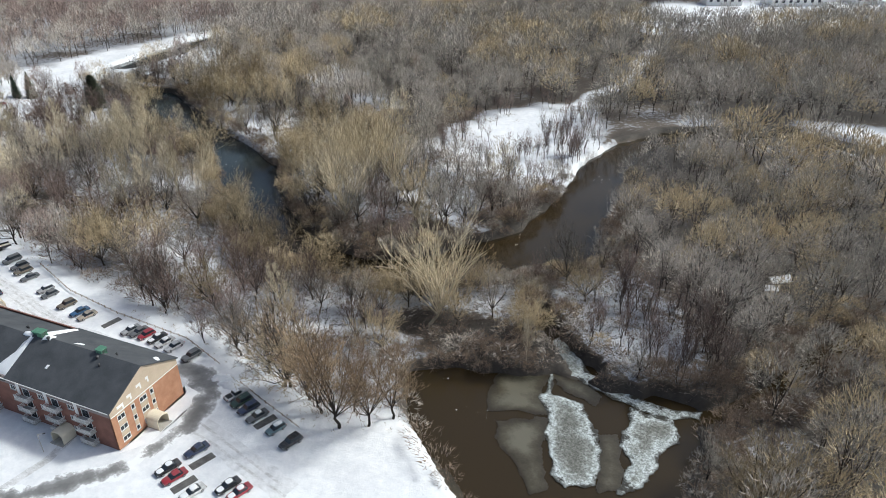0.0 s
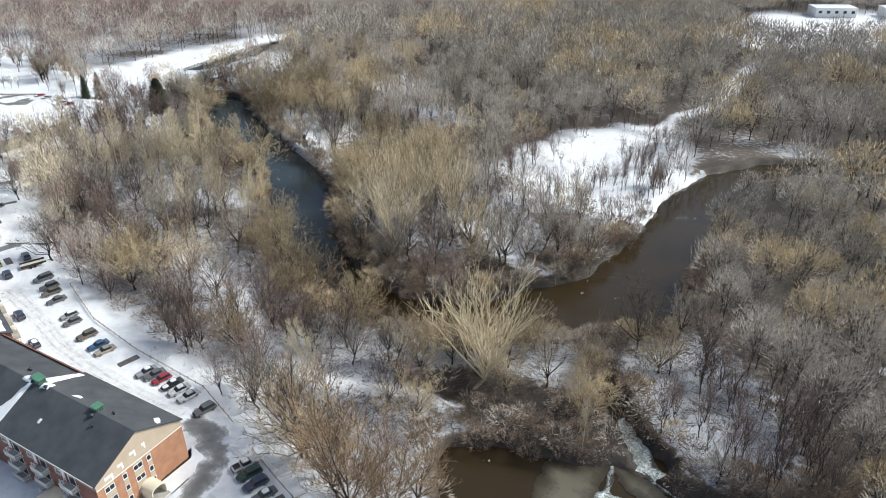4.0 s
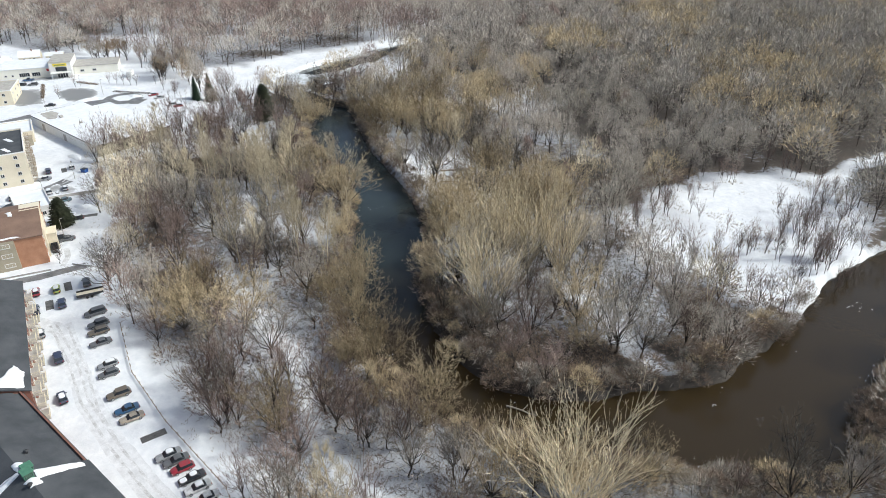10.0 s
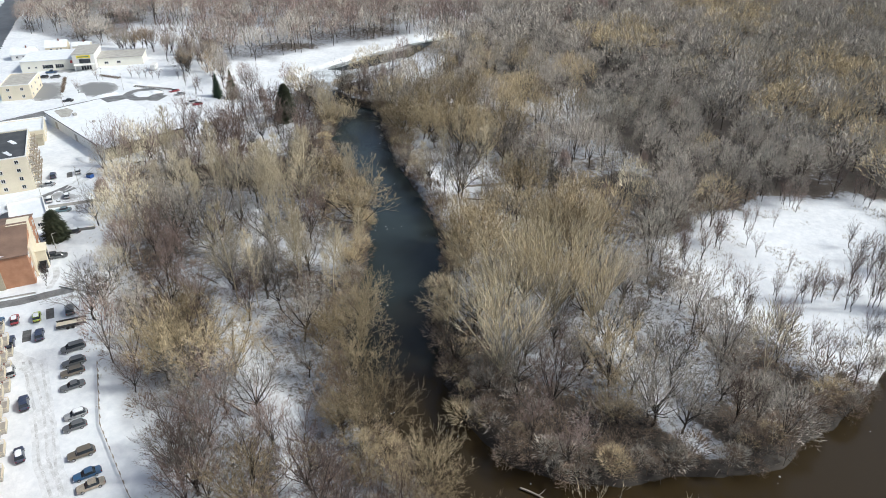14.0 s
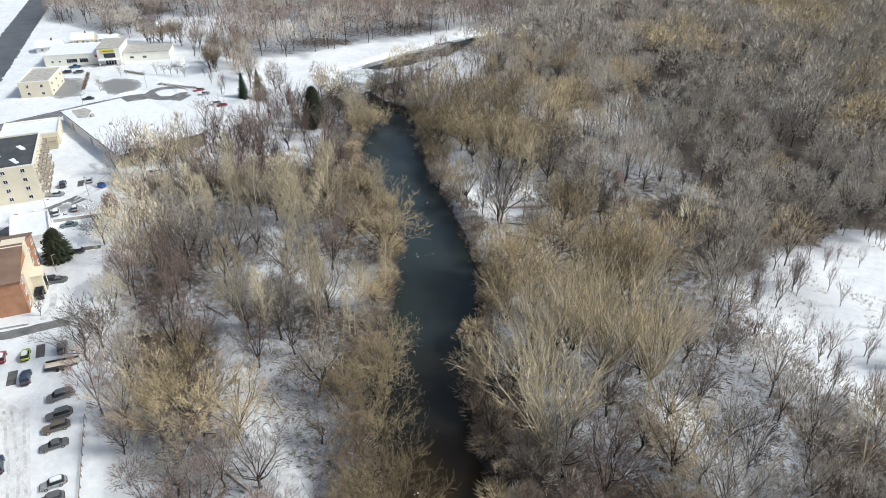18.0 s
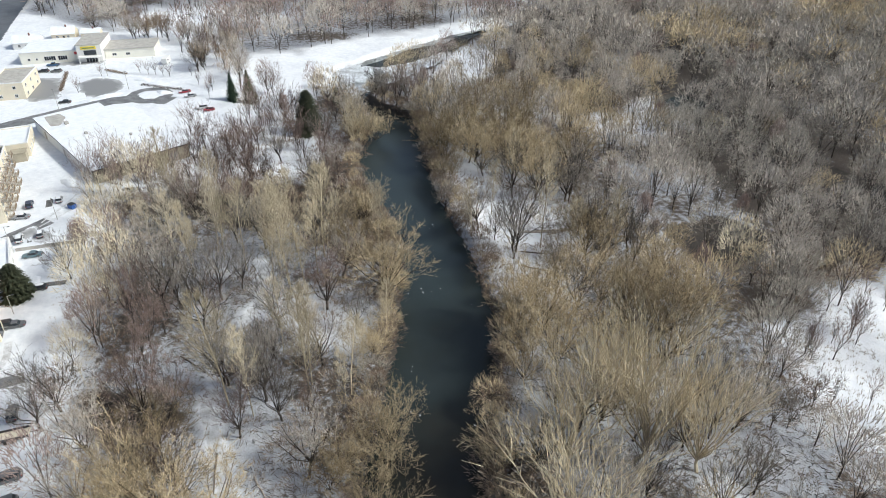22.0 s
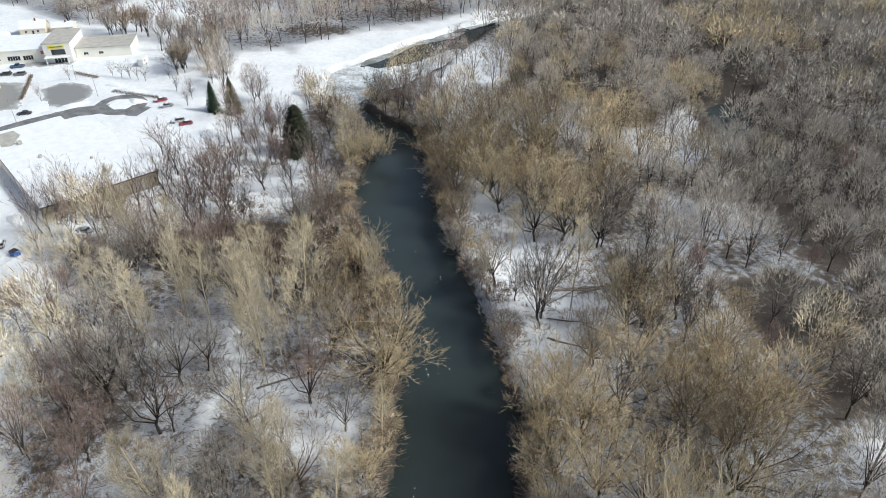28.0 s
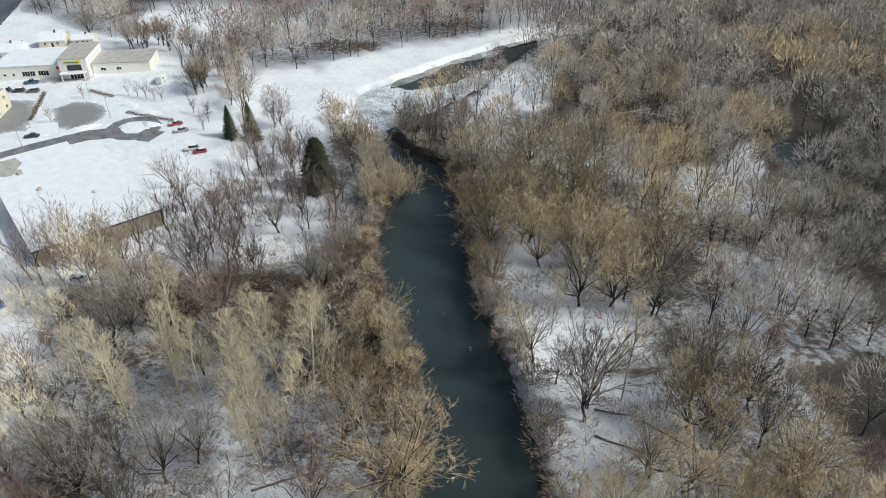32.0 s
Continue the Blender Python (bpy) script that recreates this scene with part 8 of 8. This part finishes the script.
LOGS = [(-174.3, 248.5, 56, 15, 0.38, M_LOG, 0), (-176, 245.5, 48, 11, 0.3, M_LOG, 0), (-172, 250, 65, 10, 0.26, M_LOG, 0.2), (-166.4, 263.5, -62, 9, 0.2, M_LOG, 0.6), (-155.4, 263, 62, 12, 0.26, M_LOG, 0), (-158, 261, 40, 9, 0.22, M_LOG_D, 0),
        (-235.5, 170, 25, 9, 0.22, M_LOG, 0), (-234, 167, 50, 8, 0.18, M_LOG, 0), (-181.4, 275.5, 80, 9, 0.25, M_LOG, 0), (-195, 181, 72, 11, 0.22, M_LOG_D, 0), (-88.6, 181.4, -30, 8, 0.24, M_LOG, 0), (-91.7, 193.8, -25, 7, 0.2, M_LOG_D, 0),
        (-140, 128.8, 8, 9, 0.26, M_LOG, 0), (-151, 144, -10, 7, 0.22, M_LOG, 0), (-2.3, 173.5, -20, 10, 0.26, M_LOG, 0), (13, 186.3, -25, 9, 0.26, M_LOG, 0), (-8, 192, 60, 12, 0.24, M_LOG_D, 0), (29, 205, -10, 14, 0.26, M_LOG, 0),
        (34.6, 188.7, -14, 10, 0.24, M_LOG, 0), (-49.1, 130.2, 0, 5, 0.18, M_LOG, 0), (-24.7, 134.1, 110, 5, 0.2, M_LOG, 0), (-82.5, 155.5, 12, 7, 0.2, M_LOG, 0.25), (-256, 350, 65, 13, 0.35, M_LOG, 0.5), (-251, 353, 30, 8, 0.25, M_LOG, 0.5),
        (-225, 196, -20, 9, 0.2, M_LOG_D, 0), (-248, 205, 30, 10, 0.24, M_LOG_D, 0), (-243, 196, 60, 8, 0.2, M_LOG, 0), (-164, 231, 24, 10, 0.22, M_LOG_D, 0), (-160, 239, 10, 11, 0.24, M_LOG_D, 0), (-169, 236, 35, 9, 0.2, M_LOG_D, 0.3),
        (-146, 246, -15, 10, 0.22, M_LOG, 0), (-150, 235, 70, 9, 0.2, M_LOG_D, 0), (-139, 226, 20, 8, 0.2, M_LOG, 0), (-130, 236, -40, 9, 0.2, M_LOG_D, 0), (-208, 245, -50, 9, 0.2, M_LOG, 0), (-199, 262, 20, 10, 0.22, M_LOG, 0),
        (-122, 133, 30, 8, 0.2, M_LOG, 0), (-160, 140, -30, 9, 0.2, M_LOG_D, 0), (-190, 150, 10, 9, 0.2, M_LOG_D, 0), (-203, 157, 50, 8, 0.18, M_LOG, 0), (-213, 160, -30, 9, 0.2, M_LOG_D, 0), (4, 158, 40, 9, 0.22, M_LOG, 0), (-12, 150, -10, 8, 0.2, M_LOG, 0)]
for x_, y_, t_, l_, r_, m_, up_ in LOGS:
    log(x_, y_, t_, l_, r_, m_, "silvery fallen trunk with broken limbs on the snow" if m_ is M_LOG else "dark wet fallen trunk among the undergrowth", up_)

for x_, y_, a_, w_, h_ in ((-168.5, 222.6, 20, 3.4, 2.2), (-170.4, 223.6, 60, 1.8, 1.2), (-161.6, 225.6, 70, 2.0, 1.6), (-160.6, 224.0, 40, 2.4, 1.5), (-166, 226, 10, 1.0, 0.8), (23, 188.0, 30, 6.0, 3.2), (20.5, 182.5, 10, 4.0, 2.6), (-198, 243, 0, 2.2, 1.4), (-203, 240.5, 30, 1.6, 1.2), (-177.5, 229.5, 30, 1.8, 1.2)):
    bm_ = boxes((-w_ / 2, w_ / 2, -h_ / 2, h_ / 2, 0, 0.22), bevel=0.05)
    for v_ in bm_.verts:
        v_.co.x += 0.22 * v_.co.y
    sl_ = part("ice_slab", bm_, M_SNOW, None)
    sl_.matrix_basis = pose(x_, y_, height(x_, y_) + 0.12, 6, -5, a_)
    tagged(sl_, "white broken ice slab stranded on the bank", "ice slab", "stranded ice slabs")


# sticks, stalks and debris on the snow of the near woods, past counting
def litter_sticks():
    rng = np.random.default_rng(77)
    n = 60000
    x, y = rng.uniform(-290, 50, n), rng.uniform(85, 300, n)
    h, lit, w, town, field = plan(x, y)
    ok = (reach(x, y, SPINE) < 72) & (w > -0.6) & (town > 0) & (lit > 0.3)
    x, y, h = x[ok], y[ok], h[ok]
    n = len(x)
    L = rng.uniform(0.5, 2.6, n)
    a = rng.uniform(0, 6.283, n)
    d = np.stack([np.cos(a), np.sin(a), rng.uniform(-0.02, 0.35, n)], 1) * L[:, None]
    p = np.stack([x, y, h + 0.05], 1)
    sd = np.stack([-np.sin(a), np.cos(a), np.zeros(n)], 1) * rng.uniform(0.03, 0.09, n)[:, None]
    up = np.array([0, 0, 0.06])
    V = np.stack([p - sd, p + sd, p + d + up, p + up * 2], 1).reshape(-1, 3)
    q = np.arange(n)[:, None] * 4
    F = np.concatenate([q + np.array([0, 1, 2]), q + np.array([0, 2, 3]), q + np.array([1, 3, 2])]).tolist()
    me = bpy.data.meshes.new("woodland_debris")
    me.from_pydata(V.tolist(), [], F)
    me.materials.append(BARK["maple"])
    print("sticks", n)
    return tagged(new("woodland_debris", me), "fallen twigs and sticks scattered over the woodland snow", "debris", kind="stuff")


litter_sticks()


# dry grass showing through the snow of the open field and the lot edges, past counting
def grass_tufts():
    rng = np.random.default_rng(91)
    n = 9000
    x, y = rng.uniform(-120, -30, n), rng.uniform(225, 370, n)
    k = 7000
    x2, y2 = rng.uniform(-290, -30, k), rng.uniform(75, 215, k)
    x, y = np.concatenate([x, x2]), np.concatenate([y, y2])
    h, lit, w, town, field = plan(x, y)
    dense = ripple(x, y, 6.0, 1.4) + 0.6 * ripple(x, y, 2.3, 0.3)
    ok = (w > 0.3) & (((field < 2) & (dense > 0.15)) | ((np.abs(town) < 4.5) & (town > -1.5) & (dense > -0.3)))
    x, y, h = x[ok], y[ok], h[ok]
    p = np.repeat(np.stack([x, y, h], 1), 5, 0) + rng.normal(0, 0.3, (5 * len(x), 3)) * np.array([1, 1, 0])
    m = len(p)
    q = p + np.stack([rng.normal(0, 0.22, m), rng.normal(0, 0.22, m), rng.uniform(0.25, 0.7, m)], 1)
    a = rng.uniform(0, 6.283, m)
    sd = np.stack([np.cos(a), np.sin(a), np.zeros(m)], 1) * 0.05
    me = bpy.data.meshes.new("dry_grass")
    me.from_pydata(np.stack([p - sd, p + sd, q], 1).reshape(-1, 3).tolist(), [], np.arange(3 * m).reshape(m, 3).tolist())
    me.materials.append(BARK["willow"])
    return tagged(new("dry_grass", me), "dry straw-coloured grass tufts poking through the snow", "grass", kind="stuff")


grass_tufts()


# crumbs of ice and foam drifting on the water, past counting
def ice_crumbs():
    rng = np.random.default_rng(61)
    n = 1500
    x, y = rng.uniform(-290, 0, n * 6), rng.uniform(85, 300, n * 6)
    h, lit, w, town, field = plan(x, y)
    streak = ripple(x + 1.2 * y, y - 1.2 * x, 4.5, 1.1) + 0.5 * ripple(x, y, 1.7, 0.4)
    ok = (w < -2.2) & ((streak > 0.72) | ((w > -4.0) & (streak > 0.42)))
    x, y = x[ok], y[ok]
    m = len(x)
    r = rng.uniform(0.05, 0.34, m) ** 1.3
    a0 = rng.uniform(0, 6.283, m)
    rings = [np.stack([x + r * rng.uniform(0.6, 1.4, m) * np.cos(a0 + k * 1.2566), y + r * rng.uniform(0.5, 1.0, m) * np.sin(a0 + k * 1.2566), np.full(m, WATER_Z + 0.02)], 1) for k in range(5)]
    top = np.stack([x, y, np.full(m, WATER_Z + 0.06)], 1)
    V = np.stack(rings + [top], 1).reshape(-1, 3)
    q = np.arange(m)[:, None] * 6
    F = np.concatenate([q + np.array([k, (k + 1) % 5, 5]) for k in range(5)]).tolist()
    return tagged(mesh_object("floating_ice", V, F, M_SNOW), "white crumbs of ice and foam drifting on the river", "ice", kind="stuff")


ice_crumbs()
